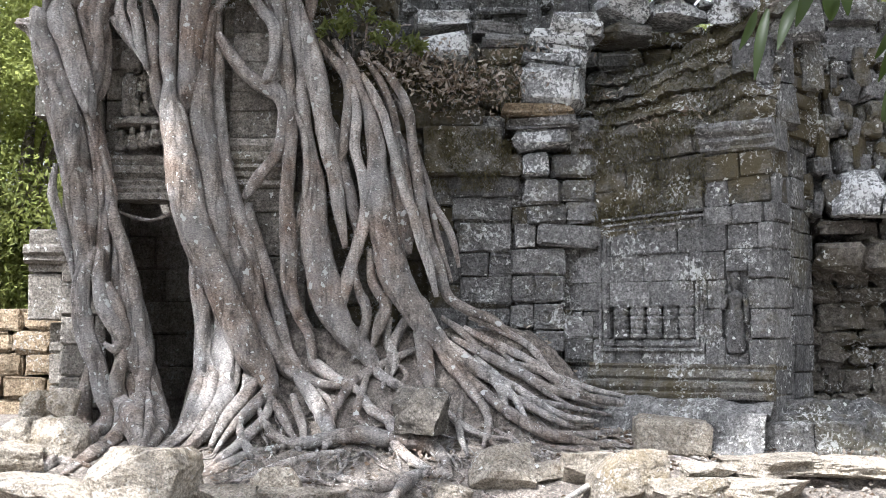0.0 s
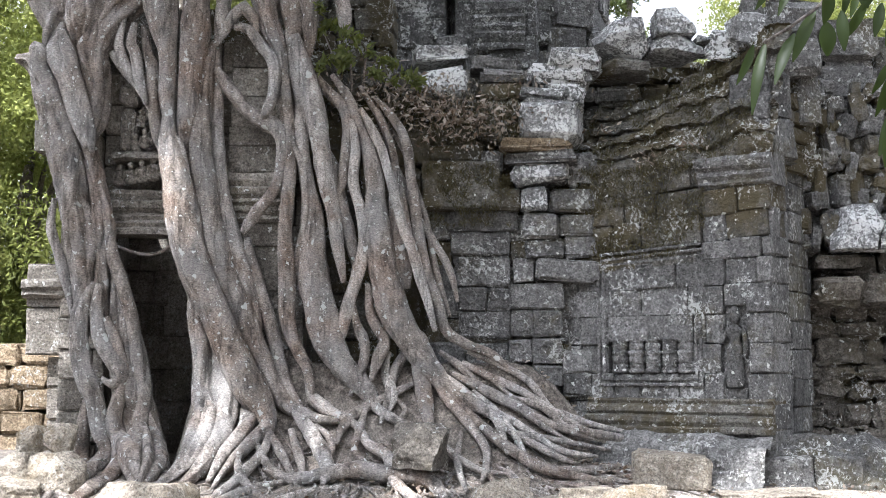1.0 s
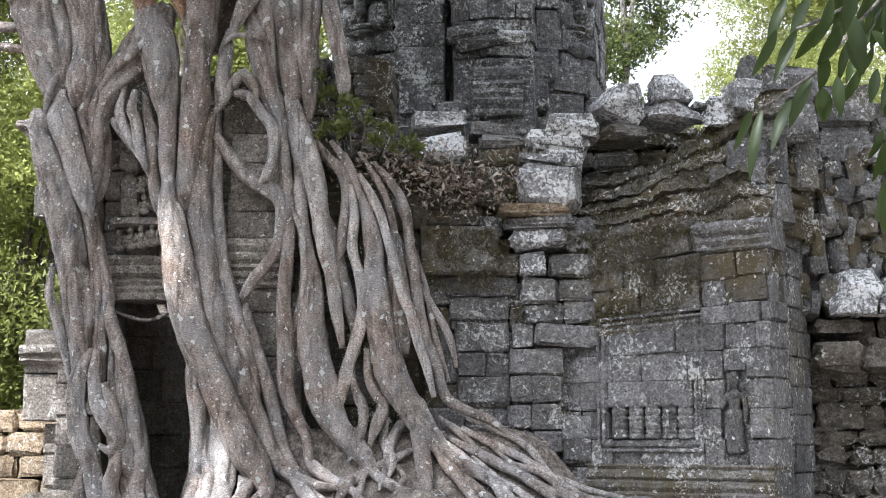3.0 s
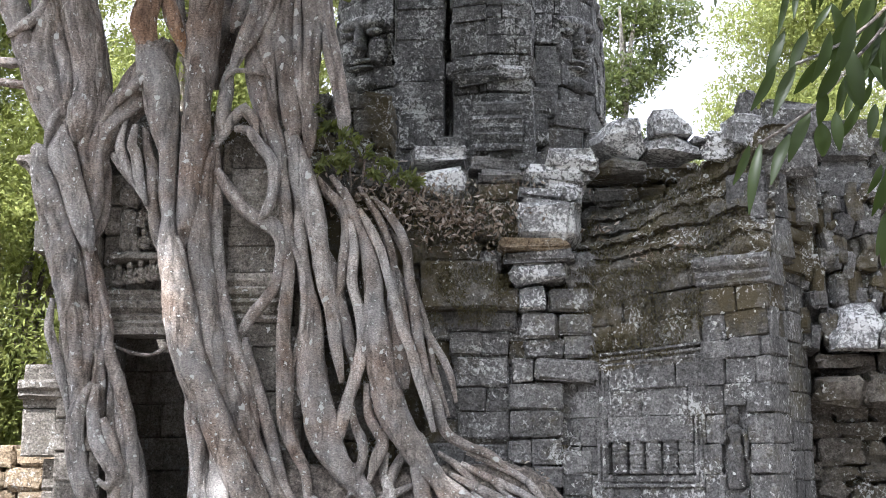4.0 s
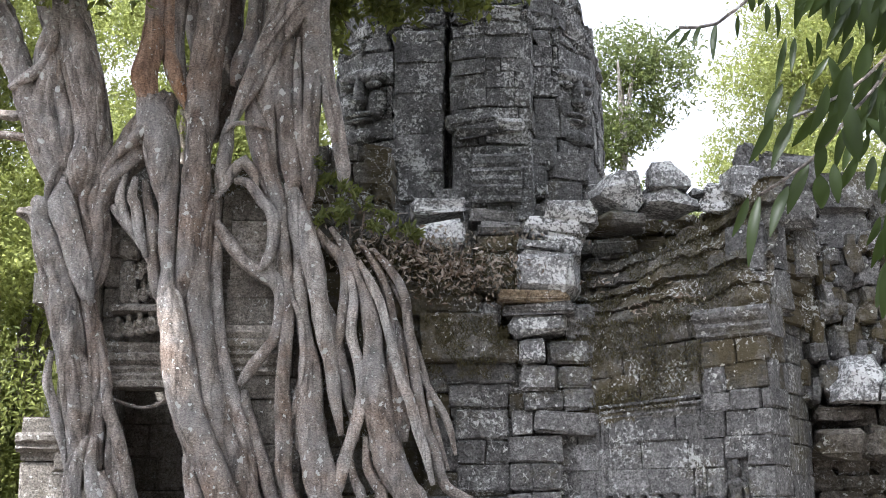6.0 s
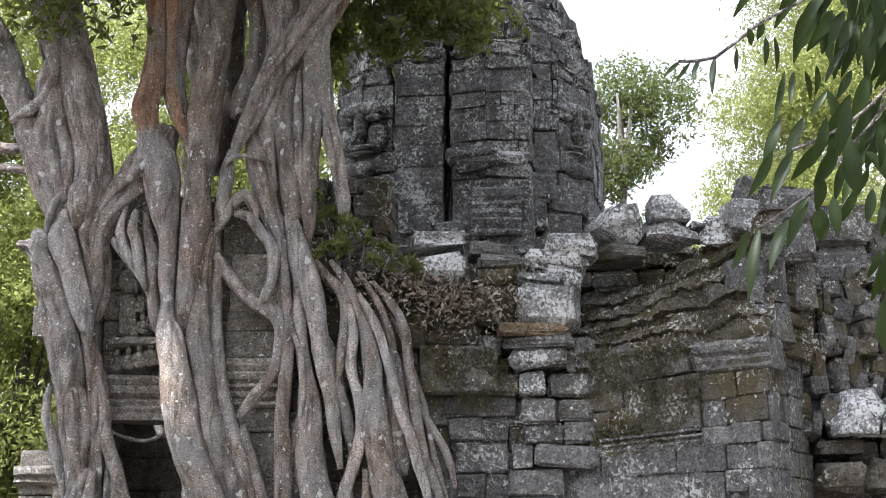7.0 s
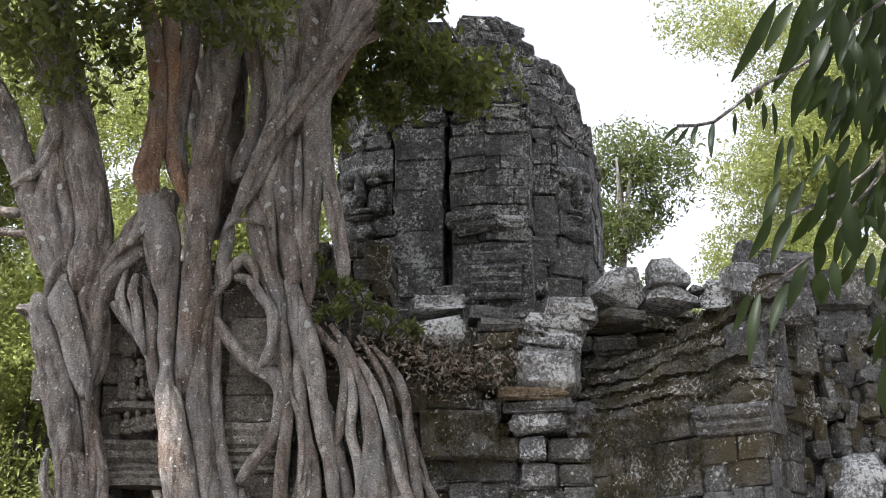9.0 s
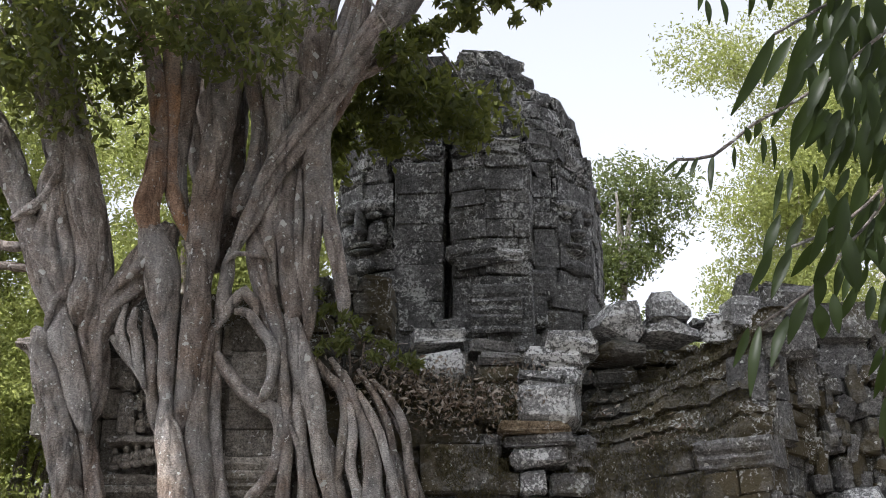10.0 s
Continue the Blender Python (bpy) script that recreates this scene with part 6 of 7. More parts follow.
root([(-0.84, 12.72, 3.89, 0.045), (-0.80, 12.72, 3.62, 0.046), (-0.82, 12.72, 3.31, 0.054), (-0.75, 12.72, 3.04, 0.054), (-0.70, 12.72, 2.78, 0.063), (-0.74, 12.72, 2.57, 0.063), (-0.85, 12.72, 2.20, 0.063), (-0.93, 12.72, 1.89, 0.063), (-1.01, 12.72, 1.71, 0.049)])
root([(-1.03, 12.75, 4.32, 0.046), (-0.88, 12.75, 4.11, 0.046), (-0.77, 12.75, 3.87, 0.050), (-0.68, 12.74, 3.63, 0.064), (-0.62, 12.74, 3.31, 0.091), (-0.59, 12.73, 2.94, 0.117), (-0.55, 12.73, 2.57, 0.135), (-0.48, 12.72, 2.25, 0.144), (-0.38, 12.72, 1.99, 0.144), (-0.22, 12.73, 1.73, 0.126), (-0.06, 12.73, 1.52, 0.099), (0.10, 12.72, 1.36, 0.076), (0.37, 12.62, 1.20, 0.053), (0.59, 12.56, 1.12, 0.039)])
root([(-0.77, 12.83, 4.23, 0.041), (-0.60, 12.83, 3.96, 0.046), (-0.49, 12.83, 3.70, 0.046), (-0.43, 12.82, 3.37, 0.064), (-0.39, 12.82, 3.00, 0.091), (-0.36, 12.82, 2.63, 0.091), (-0.33, 12.82, 2.31, 0.082)], bundle=True)
root([(-0.76, 12.70, 3.99, 0.035), (-0.64, 12.70, 3.78, 0.040), (-0.55, 12.69, 3.59, 0.045), (-0.49, 12.69, 3.38, 0.045), (-0.44, 12.69, 3.19, 0.050), (-0.36, 12.69, 2.88, 0.050), (-0.25, 12.69, 2.62, 0.054), (-0.20, 12.69, 2.41, 0.054), (-0.13, 12.69, 2.20, 0.045), (-0.06, 12.69, 1.91, 0.044)])
root([(-0.63, 12.80, 4.12, 0.036), (-0.45, 12.80, 3.91, 0.041), (-0.33, 12.80, 3.66, 0.046), (-0.29, 12.80, 3.37, 0.046), (-0.24, 12.80, 3.05, 0.050), (-0.20, 12.80, 2.73, 0.054), (-0.15, 12.80, 2.47, 0.054), (-0.04, 12.80, 2.21, 0.050), (0.04, 12.80, 1.93, 0.045), (0.20, 12.80, 1.81, 0.045), (0.46, 12.80, 1.70, 0.040), (0.62, 12.81, 1.57, 0.030)])
root([(-0.68, 12.75, 2.36, 0.045), (-0.65, 12.75, 2.05, 0.045), (-0.52, 12.74, 1.84, 0.058), (-0.58, 12.74, 1.66, 0.058), (-0.65, 12.75, 1.46, 0.045)])
root([(-0.85, 12.72, 2.28, 0.045), (-0.78, 12.72, 1.99, 0.045), (-0.70, 12.72, 1.77, 0.058), (-0.75, 12.72, 1.52, 0.045), (-0.84, 12.72, 1.32, 0.035)])
root([(-0.96, 12.69, 1.60, 0.045), (-1.09, 12.69, 1.73, 0.045), (-1.19, 12.70, 1.89, 0.040), (-1.24, 12.70, 2.04, 0.040)])
root([(-0.50, 12.90, 3.65, 0.025), (-0.34, 12.90, 3.28, 0.030), (-0.23, 12.90, 3.01, 0.030), (-0.06, 12.90, 2.74, 0.035), (0.08, 12.90, 2.48, 0.035), (0.15, 12.90, 2.19, 0.030)])
root([(-0.50, 12.90, 3.87, 0.026), (-0.34, 12.90, 3.60, 0.025), (-0.26, 12.90, 3.33, 0.025), (-0.14, 12.90, 2.96, 0.030), (-0.05, 12.90, 2.48, 0.035), (0.08, 12.90, 2.05, 0.030)])
root([(-0.49, 12.80, 1.73, 0.045), (-0.52, 12.80, 1.53, 0.045), (-0.44, 12.70, 1.32, 0.045), (-0.48, 12.60, 1.17, 0.034)])
root([(-0.24, 12.74, 1.73, 0.085), (-0.17, 12.74, 1.43, 0.076), (-0.13, 12.60, 1.17, 0.058), (-0.09, 12.44, 0.99, 0.044)])
root([(-0.07, 12.69, 1.58, 0.067), (0.04, 12.69, 1.32, 0.054), (0.25, 12.52, 1.07, 0.049), (0.40, 12.28, 0.83, 0.043), (0.35, 12.00, 0.59, 0.033)])
root([(0.03, 12.74, 1.49, 0.058), (0.30, 12.68, 1.27, 0.054), (0.50, 12.54, 1.11, 0.044), (0.58, 12.26, 0.82, 0.029)])
root([(0.08, 12.70, 1.32, 0.045), (0.34, 12.52, 1.07, 0.044), (0.59, 12.32, 0.87, 0.048), (0.87, 12.14, 0.71, 0.052), (1.16, 12.12, 0.64, 0.043), (1.48, 12.08, 0.58, 0.038)])
root([(0.09, 12.82, 1.53, 0.040), (0.40, 12.74, 1.37, 0.045), (0.70, 12.64, 1.22, 0.044), (0.96, 12.54, 1.07, 0.044), (1.32, 12.62, 0.99, 0.044), (1.76, 12.83, 0.90, 0.040), (2.10, 12.83, 0.82, 0.030)])
root([(0.19, 12.83, 1.63, 0.040), (0.50, 12.80, 1.47, 0.040), (0.81, 12.70, 1.32, 0.040), (1.11, 12.62, 1.11, 0.035), (1.43, 12.66, 0.93, 0.030)])
root([(0.34, 12.68, 1.27, 0.035), (0.69, 12.52, 1.07, 0.034), (1.04, 12.34, 0.85, 0.034), (1.40, 12.48, 0.78, 0.029)])
root([(0.24, 12.83, 1.73, 0.030), (0.56, 12.83, 1.60, 0.035), (0.81, 12.78, 1.45, 0.030), (1.01, 12.68, 1.21, 0.025), (1.27, 12.66, 1.06, 0.025)])
root([(-0.02, 12.83, 1.73, 0.040), (0.19, 12.83, 1.58, 0.040), (0.34, 12.78, 1.42, 0.035), (0.60, 12.68, 1.27, 0.030), (0.90, 12.60, 1.16, 0.025)])
root([(0.60, 12.72, 1.32, 0.030), (0.91, 12.64, 1.22, 0.035), (1.16, 12.56, 1.01, 0.029), (1.53, 12.72, 0.89, 0.025)])
root([(0.49, 12.52, 1.07, 0.029), (0.74, 12.40, 0.94, 0.034), (1.01, 12.28, 0.80, 0.029), (1.18, 12.26, 0.73, 0.024)])
root([(-0.93, 12.34, 0.90, 0.039), (-0.88, 12.50, 1.06, 0.044), (-0.74, 12.62, 1.19, 0.045), (-0.49, 12.70, 1.32, 0.045), (-0.24, 12.78, 1.44, 0.040)])
root([(-1.41, 12.66, 1.27, 0.058), (-1.23, 12.50, 1.06, 0.058), (-1.07, 12.30, 0.86, 0.070), (-0.99, 12.10, 0.69, 0.064), (-1.02, 11.96, 0.58, 0.042)])
root([(-1.55, 12.12, 0.70, 0.043), (-1.29, 12.02, 0.62, 0.051), (-1.00, 12.06, 0.66, 0.060), (-0.71, 12.10, 0.69, 0.068), (-0.41, 12.06, 0.65, 0.068), (-0.13, 12.00, 0.62, 0.064), (0.01, 11.86, 0.50, 0.055), (0.07, 11.52, 0.36, 0.041)])
root([(-0.73, 12.50, 1.04, 0.039), (-0.66, 12.36, 0.91, 0.044), (-0.47, 12.24, 0.80, 0.052), (-0.40, 12.00, 0.60, 0.051), (-0.20, 11.76, 0.46, 0.042), (0.00, 11.60, 0.38, 0.036)])
root([(-0.85, 11.96, 0.56, 0.037), (-1.15, 11.88, 0.51, 0.042), (-1.44, 11.70, 0.43, 0.041), (-1.74, 11.48, 0.33, 0.036)])
root([(-1.35, 12.46, 1.02, 0.044), (-1.24, 12.20, 0.76, 0.038), (-1.18, 11.98, 0.58, 0.028)])
root([(-1.66, 12.38, 0.92, 0.039), (-1.50, 12.14, 0.71, 0.038), (-1.29, 12.04, 0.62, 0.038)])
root([(-1.09, 11.98, 0.57, 0.028), (-1.02, 11.54, 0.35, 0.023)])
root([(-0.91, 11.98, 0.57, 0.028), (-0.84, 11.58, 0.37, 0.023)])
root([(-1.06, 11.64, 0.40, 0.027), (-0.77, 11.52, 0.35, 0.036), (-0.48, 11.42, 0.31, 0.040), (-0.21, 11.50, 0.35, 0.040)])
root([(-0.40, 10.60, 0.28, 0.053), (-0.29, 11.48, 0.35, 0.061), (-0.10, 11.62, 0.40, 0.058), (0.08, 11.60, 0.38, 0.041)])
root([(0.46, 12.18, 0.73, 0.029), (0.65, 12.00, 0.60, 0.033), (0.67, 11.66, 0.41, 0.023)])
root([(0.95, 10.82, 0.27, 0.034), (1.29, 11.52, 0.35, 0.036), (1.55, 11.68, 0.42, 0.037), (1.75, 11.92, 0.52, 0.028)])
root([(1.88, 11.82, 0.48, 0.037), (2.13, 11.52, 0.36, 0.041), (2.41, 11.48, 0.33, 0.041), (2.88, 11.52, 0.36, 0.037), (3.33, 11.44, 0.31, 0.033)])
root([(1.02, 12.14, 0.70, 0.043), (1.38, 12.32, 0.67, 0.044), (1.71, 12.70, 0.70, 0.040)])
root([(-0.44, 12.72, 1.32, 0.030), (-0.33, 12.62, 1.19, 0.029), (-0.40, 12.48, 1.02, 0.029), (-0.36, 12.28, 0.83, 0.024)])
root([(-0.69, 12.64, 1.22, 0.035), (-0.73, 12.46, 1.02, 0.039), (-0.77, 12.30, 0.85, 0.034), (-0.64, 12.18, 0.73, 0.029)])
root([(0.18, 12.48, 1.02, 0.034), (0.14, 12.16, 0.73, 0.033), (0.22, 11.88, 0.51, 0.028)])
root([(-2.11, 11.46, 0.32, 0.041), (-1.90, 11.70, 0.43, 0.042), (-1.65, 11.94, 0.54, 0.038), (-1.36, 12.00, 0.60, 0.033)])
root([(-1.62, 11.00, 0.27, 0.035), (-1.47, 11.52, 0.35, 0.036), (-1.14, 11.54, 0.36, 0.032), (-0.85, 11.44, 0.31, 0.031)])
root([(-0.07, 12.48, 1.02, 0.034), (0.08, 12.28, 0.83, 0.034), (0.33, 12.12, 0.69, 0.028), (0.57, 12.08, 0.66, 0.024)])
root([(0.38, 12.32, 0.87, 0.029), (0.42, 12.06, 0.64, 0.028), (0.59, 11.90, 0.51, 0.023)])
root([(-1.14, 12.52, 1.07, 0.034), (-0.98, 12.38, 0.92, 0.034), (-0.99, 12.18, 0.73, 0.029)])
root([(-0.26, 12.80, 1.84, 0.054), (-0.44, 12.80, 1.53, 0.054), (-0.49, 12.68, 1.27, 0.045), (-0.55, 12.52, 1.07, 0.034)])
root([(-0.75, 12.80, 1.47, 0.045), (-0.60, 12.64, 1.22, 0.044), (-0.33, 12.52, 1.07, 0.039), (-0.02, 12.48, 1.02, 0.034)])
root([(-1.16, 12.70, 1.32, 0.045), (-1.00, 12.60, 1.18, 0.045), (-0.79, 12.52, 1.07, 0.039), (-0.63, 12.38, 0.92, 0.034)])
root([(-1.25, 12.77, 1.53, 0.045), (-1.16, 12.68, 1.27, 0.045), (-0.94, 12.56, 1.12, 0.039)])
root([(-1.60, 12.50, 1.07, 0.053), (-1.42, 12.28, 0.83, 0.044), (-1.23, 11.94, 0.55, 0.037)])
root([(-1.82, 12.26, 0.83, 0.048), (-1.70, 12.00, 0.60, 0.043), (-1.51, 11.80, 0.47, 0.033), (-1.26, 11.70, 0.43, 0.028)])
root([(0.40, 12.82, 1.53, 0.030), (0.63, 12.72, 1.32, 0.030), (0.90, 12.52, 1.07, 0.029), (1.15, 12.46, 0.92, 0.024)])
root([(0.29, 12.74, 1.37, 0.030), (0.49, 12.62, 1.19, 0.030), (0.66, 12.42, 0.97, 0.029), (0.77, 12.18, 0.73, 0.024)])
root([(0.70, 12.68, 1.27, 0.025), (1.06, 12.66, 1.17, 0.030), (1.38, 12.74, 1.06, 0.025), (1.76, 12.84, 0.98, 0.020)])
root([(0.59, 12.48, 1.02, 0.024), (0.89, 12.42, 0.96, 0.029), (1.25, 12.50, 0.89, 0.024), (1.64, 12.74, 0.80, 0.025)])

# ---- canopy of the fig ----
nr = np.random.default_rng(5)


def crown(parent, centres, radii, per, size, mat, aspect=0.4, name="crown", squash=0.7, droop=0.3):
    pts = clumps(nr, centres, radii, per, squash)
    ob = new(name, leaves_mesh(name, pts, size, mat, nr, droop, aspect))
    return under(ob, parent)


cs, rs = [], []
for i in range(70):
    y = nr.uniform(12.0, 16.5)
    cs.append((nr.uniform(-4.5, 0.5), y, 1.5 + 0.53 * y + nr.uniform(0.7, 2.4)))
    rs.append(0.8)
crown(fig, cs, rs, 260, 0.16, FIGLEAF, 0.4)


def shade_tree():
    """An unseen tree added behind the viewer, its crown set between the sun and the temple to shade it."""
    t = thing("tree", "unseen jungle tree added to shade the temple front", "tree", (-8.0, 2.0, 0.0))
    under(new("trunk", mesh("trunk", *tube([(-8.0, 2.0, -0.3, 0.6), (-7.8, 2.3, 5.0, 0.45), (-6.8, 3.6, 10.0, 0.3), (-5.5, 5.3, 14.0, 0.12)], 12, 0.4), FARBARK, True)), t)
    own = []
    # each clump stands sunward of a spot that has to lie in shade
    for i in range(470):
        k = nr.random()
        if k < 0.22:
            p = (nr.uniform(2.6, 7.0), 12.7, nr.uniform(0.9, 5.6))
        elif k < 0.62:
            p = (nr.uniform(-3.5, 5.6), 12.6, nr.uniform(1.5, 8.2))
        elif k < 0.65:
            p = (nr.uniform(-3.5, -2.5), 12.5, nr.uniform(0.7, 1.6))
        elif k < 0.76:
            p = (nr.uniform(-0.3, 5.6), nr.uniform(12.55, 12.8), 0.9)
        else:
            p = (nr.uniform(-2.5, 3.0), 16.0, nr.uniform(4.5, 10.0))
        own.append(np.array(p) + np.array(SUN) * nr.uniform(12.5, 15.5))
    pts = clumps(nr, own, [0.7] * len(own), 300)
    # three openings cut in the crown to throw sun flecks on the roots
    for g, wide in (((-2.42, 12.5, 3.15), 0.36), ((-0.2, 12.4, 1.8), 0.3), ((-2.1, 12.3, 1.2), 0.22)):
        d = pts - np.array(g)
        sv = np.array(SUN)
        off = d - (d @ sv)[:, None] * sv
        pts = pts[np.linalg.norm(off, axis=1) > wide]
    under(new("crown", leaves_mesh("crown", pts, 0.24, SHADEDLEAF, nr, 0.3, 0.5)), t)
    for q in own[::16]:
        under(new("limb", mesh("limb", *tube([(-6.6, 3.9, 10.5, 0.14), tuple((np.array((-6.6, 3.9, 10.5)) + q) / 2 + np.array((0, 0, 0.4))) + (0.09,), tuple(q) + (0.03,)], 6, 0.4), FARBARK, True)), t)


shade_tree()
# leafy sprays that hang into view, and the twigs that bear them
SPRAYS = [(-4.2, 12.1, 7.7), (-3.7, 12.1, 7.75), (-3.1, 12.0, 7.8), (-2.6, 11.9, 7.75), (-4.4, 12.2, 7.3), (-4.0, 12.1, 7.4), (-3.9, 12.1, 7.25), (-3.4, 12.0, 7.35), (-3.85, 12.2, 6.75), (-3.3, 12.2, 6.6), (-3.5, 12.0, 7.0), (-2.95, 11.9, 7.4), (-2.25, 11.9, 7.3), (-1.9, 11.8, 7.05), (-1.6, 11.9, 7.4), (-2.4, 12, 7.5), (-1.95, 11.9, 7.5),
          (-4.3, 12.4, 7.0), (-0.95, 13.6, 7.0), (-0.6, 13.6, 7.2), (-0.35, 13.6, 7.5), (-0.1, 13.6, 7.2), (0.2, 13.6, 7.1), (-0.7, 13.6, 7.5), (-0.35, 13.5, 7.0), (0.45, 13.6, 7.15), (-0.95, 13.7, 7.3), (-0.5, 14.0, 7.75), (-0.1, 14.0, 7.6), (-0.75, 14.0, 7.05), (0.15, 13.8, 7.4), (-1.0, 13.9, 6.75), (-0.15, 12.5, 7.55), (0.15, 12.0, 7.55), (0.4, 12, 7.62), (0.8, 12, 7.68), (-0.4, 12.4, 7.35)]
crown(fig, SPRAYS, [0.62] * 18 + [0.50] * 14 + [0.30] * 5, 260, 0.13, FIGLEAF, 0.42, "leaf_spray", 0.7, 0.5)
for sx, sy, sz in SPRAYS:
    under(new("twig", mesh("twig", *tube([(sx - 0.5, sy + 0.1, sz + 0.9, 0.018), (sx - 0.2, sy, sz + 0.4, 0.012), (sx + 0.1, sy, sz - 0.1, 0.005)], 5, 0.12), YOUNG, True)), fig)
shrub = thing("shrub", "small leafy fig seedlings rooted on the broken wall top", "shrub", (-0.9, 12.9, 4.3))
crown(shrub, [(-1.12, 12.75, 4.85), (-0.95, 12.72, 4.66), (-0.78, 12.72, 4.45), (-0.5, 12.75, 4.36), (-0.25, 12.75, 4.3), (-1.0, 12.7, 4.42)], [0.2, 0.25, 0.22, 0.18, 0.16, 0.2], 110, 0.12, FIGLEAF, 0.3, "leaves")
for k in range(5):
    under(new("stem", mesh("stem", *tube([(-0.95 + 0.1 * k, 12.95, 4.2, 0.014), (-1.0 + 0.14 * k, 12.85, 4.45, 0.01), (-1.1 + 0.2 * k, 12.75, 4.7 - 0.06 * k, 0.005)], 5, 0.1), YOUNG, True)), shrub)

# ---- trees behind ----
def far_tree(x, y, h, centres, radii, per, size, mat, bark, label):
    t = thing("tree", label, "tree", (x, y, 0))
    pts = [(x, y, -0.2, 0.28), (x + 0.15, y, h * 0.35, 0.2), (x - 0.1, y + 0.1, h * 0.65, 0.13), (x + 0.1, y, h * 0.84, 0.03)]
    vs, fs = tube(pts, 9, 0.5, lump=0.06)
    under(new("trunk", mesh("trunk", vs, fs, bark, True)), t)
    for cx, cy, cz in centres[:9]:
        z0 = max(1.5, cz - 2.0)
        vs, fs = tube([(x, y, z0, 0.08), ((x + cx) / 2, (y + cy) / 2, (z0 + cz) / 2 + 0.2, 0.05), (cx, cy, cz, 0.02)], 6, 0.4, lump=0.05)
        under(new("limb", mesh("limb", vs, fs, bark, True)), t)
    crown(t, centres, radii, per, size, mat)


def ball_cloud(x, y, z0, z1, rx, n, r):
    return [(x + nr.normal() * rx * 0.55, y + nr.normal() * rx * 0.4, nr.uniform(z0, z1)) for _ in range(n)], [r * nr.uniform(0.7, 1.2) for _ in range(n)]


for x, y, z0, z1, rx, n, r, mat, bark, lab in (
        (-8.6, 23, 2.0, 12.5, 1.8, 26, 1.2, SUNLITLEAF, FARBARK, "leafy sunlit jungle tree with yellow-green crown"),
        (-5.8, 26, 2.5, 13.5, 2.0, 28, 1.3, SUNLITLEAF, FARBARK, "tall bright green jungle tree behind the porch"),
        (-9.6, 24, 0.8, 7.0, 2.2, 30, 1.2, SUNLITLEAF, FARBARK, "dense sunlit thicket behind the low wall"),
        (-6.2, 20.5, 0.8, 6.0, 1.6, 26, 1.0, SUNLITLEAF, FARBARK, "leafy green thicket behind the pillar"),
        (-3.9, 21, 5.0, 12.0, 1.7, 30, 1.0, SUNLITLEAF, FARBARK, "leafy bright green tree close behind the fig"),
        (-3.4, 24, 6.0, 13.0, 1.6, 24, 1.1, SUNLITLEAF, FARBARK, "slender tree with glowing green leaves"),
        (-6.9, 18.6, 2.0, 9.8, 1.3, 48, 0.9, SUNLITLEAF, FARBARK, "bushy yellow-green tree standing close behind the low wall"),
        (-7.6, 20, 1.0, 6.0, 1.4, 18, 0.9, SUNLITLEAF, FARBARK, "dense green shrubby tree behind the low wall"),
        (3.75, 27, 5.0, 11.4, 1.1, 30, 0.9, SHADEDLEAF, FARBARK, "dark green tree with dense crown behind the tower"),
        (-1.6, 25, 7.5, 12.5, 1.0, 14, 0.9, SUNLITLEAF, FARBARK, "leafy green tree behind the tower and the fig"),
        (9.2, 33, 6.0, 17.0, 2.0, 52, 1.3, SUNLITLEAF, FARBARK, "tall pale-trunked tree with airy yellow-green crown"),
        (10.5, 31, 5.0, 18.0, 2.0, 30, 1.3, SUNLITLEAF, FARBARK, "tall airy yellow-green jungle tree"),
        (6.0, 35, 4.5, 9.5, 1.9, 24, 1.1, SUNLITLEAF, FARBARK, "low bright green tree beyond the roofs")):
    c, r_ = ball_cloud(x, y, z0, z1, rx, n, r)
    far_tree(x, y, z1, c, r_, 2000 if y < 22 else 1500 if mat is SUNLITLEAF else 1000, 0.095 if y < 22 else 0.125, mat, YOUNG if x < -3 else bark, lab)

# unseen trees added round and behind the viewer to block sky light
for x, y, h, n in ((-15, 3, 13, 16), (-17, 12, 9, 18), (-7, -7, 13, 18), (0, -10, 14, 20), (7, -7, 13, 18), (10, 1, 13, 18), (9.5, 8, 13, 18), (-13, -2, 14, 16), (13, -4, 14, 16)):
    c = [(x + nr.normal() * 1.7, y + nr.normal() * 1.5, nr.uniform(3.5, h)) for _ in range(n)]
    far_tree(x, y, h, c, [1.7] * n, 300, 0.42, SHADEDLEAF, FARBARK, "unseen tall jungle tree added to block sky light from the court")

# ---- dry leaves ----
def litter(label, n, spots, size=0.07):
    pts = []
    for _ in range(n):
        x, y, rx, ry = RNG.choice(spots)
        px, py = x + RNG.gauss(0, rx), y + RNG.gauss(0, ry)
        pts.append((px, py, float(ground_z(np.array(px), np.array(py))) + RNG.uniform(0.02, 0.06)))
    ob = new("leaf_litter", leaves_mesh("leaf_litter", np.array(pts), size, DRYLEAF, nr, 0.0, 0.5, 0.25))
    tagged(ob, label, "leaf litter", kind="stuff")


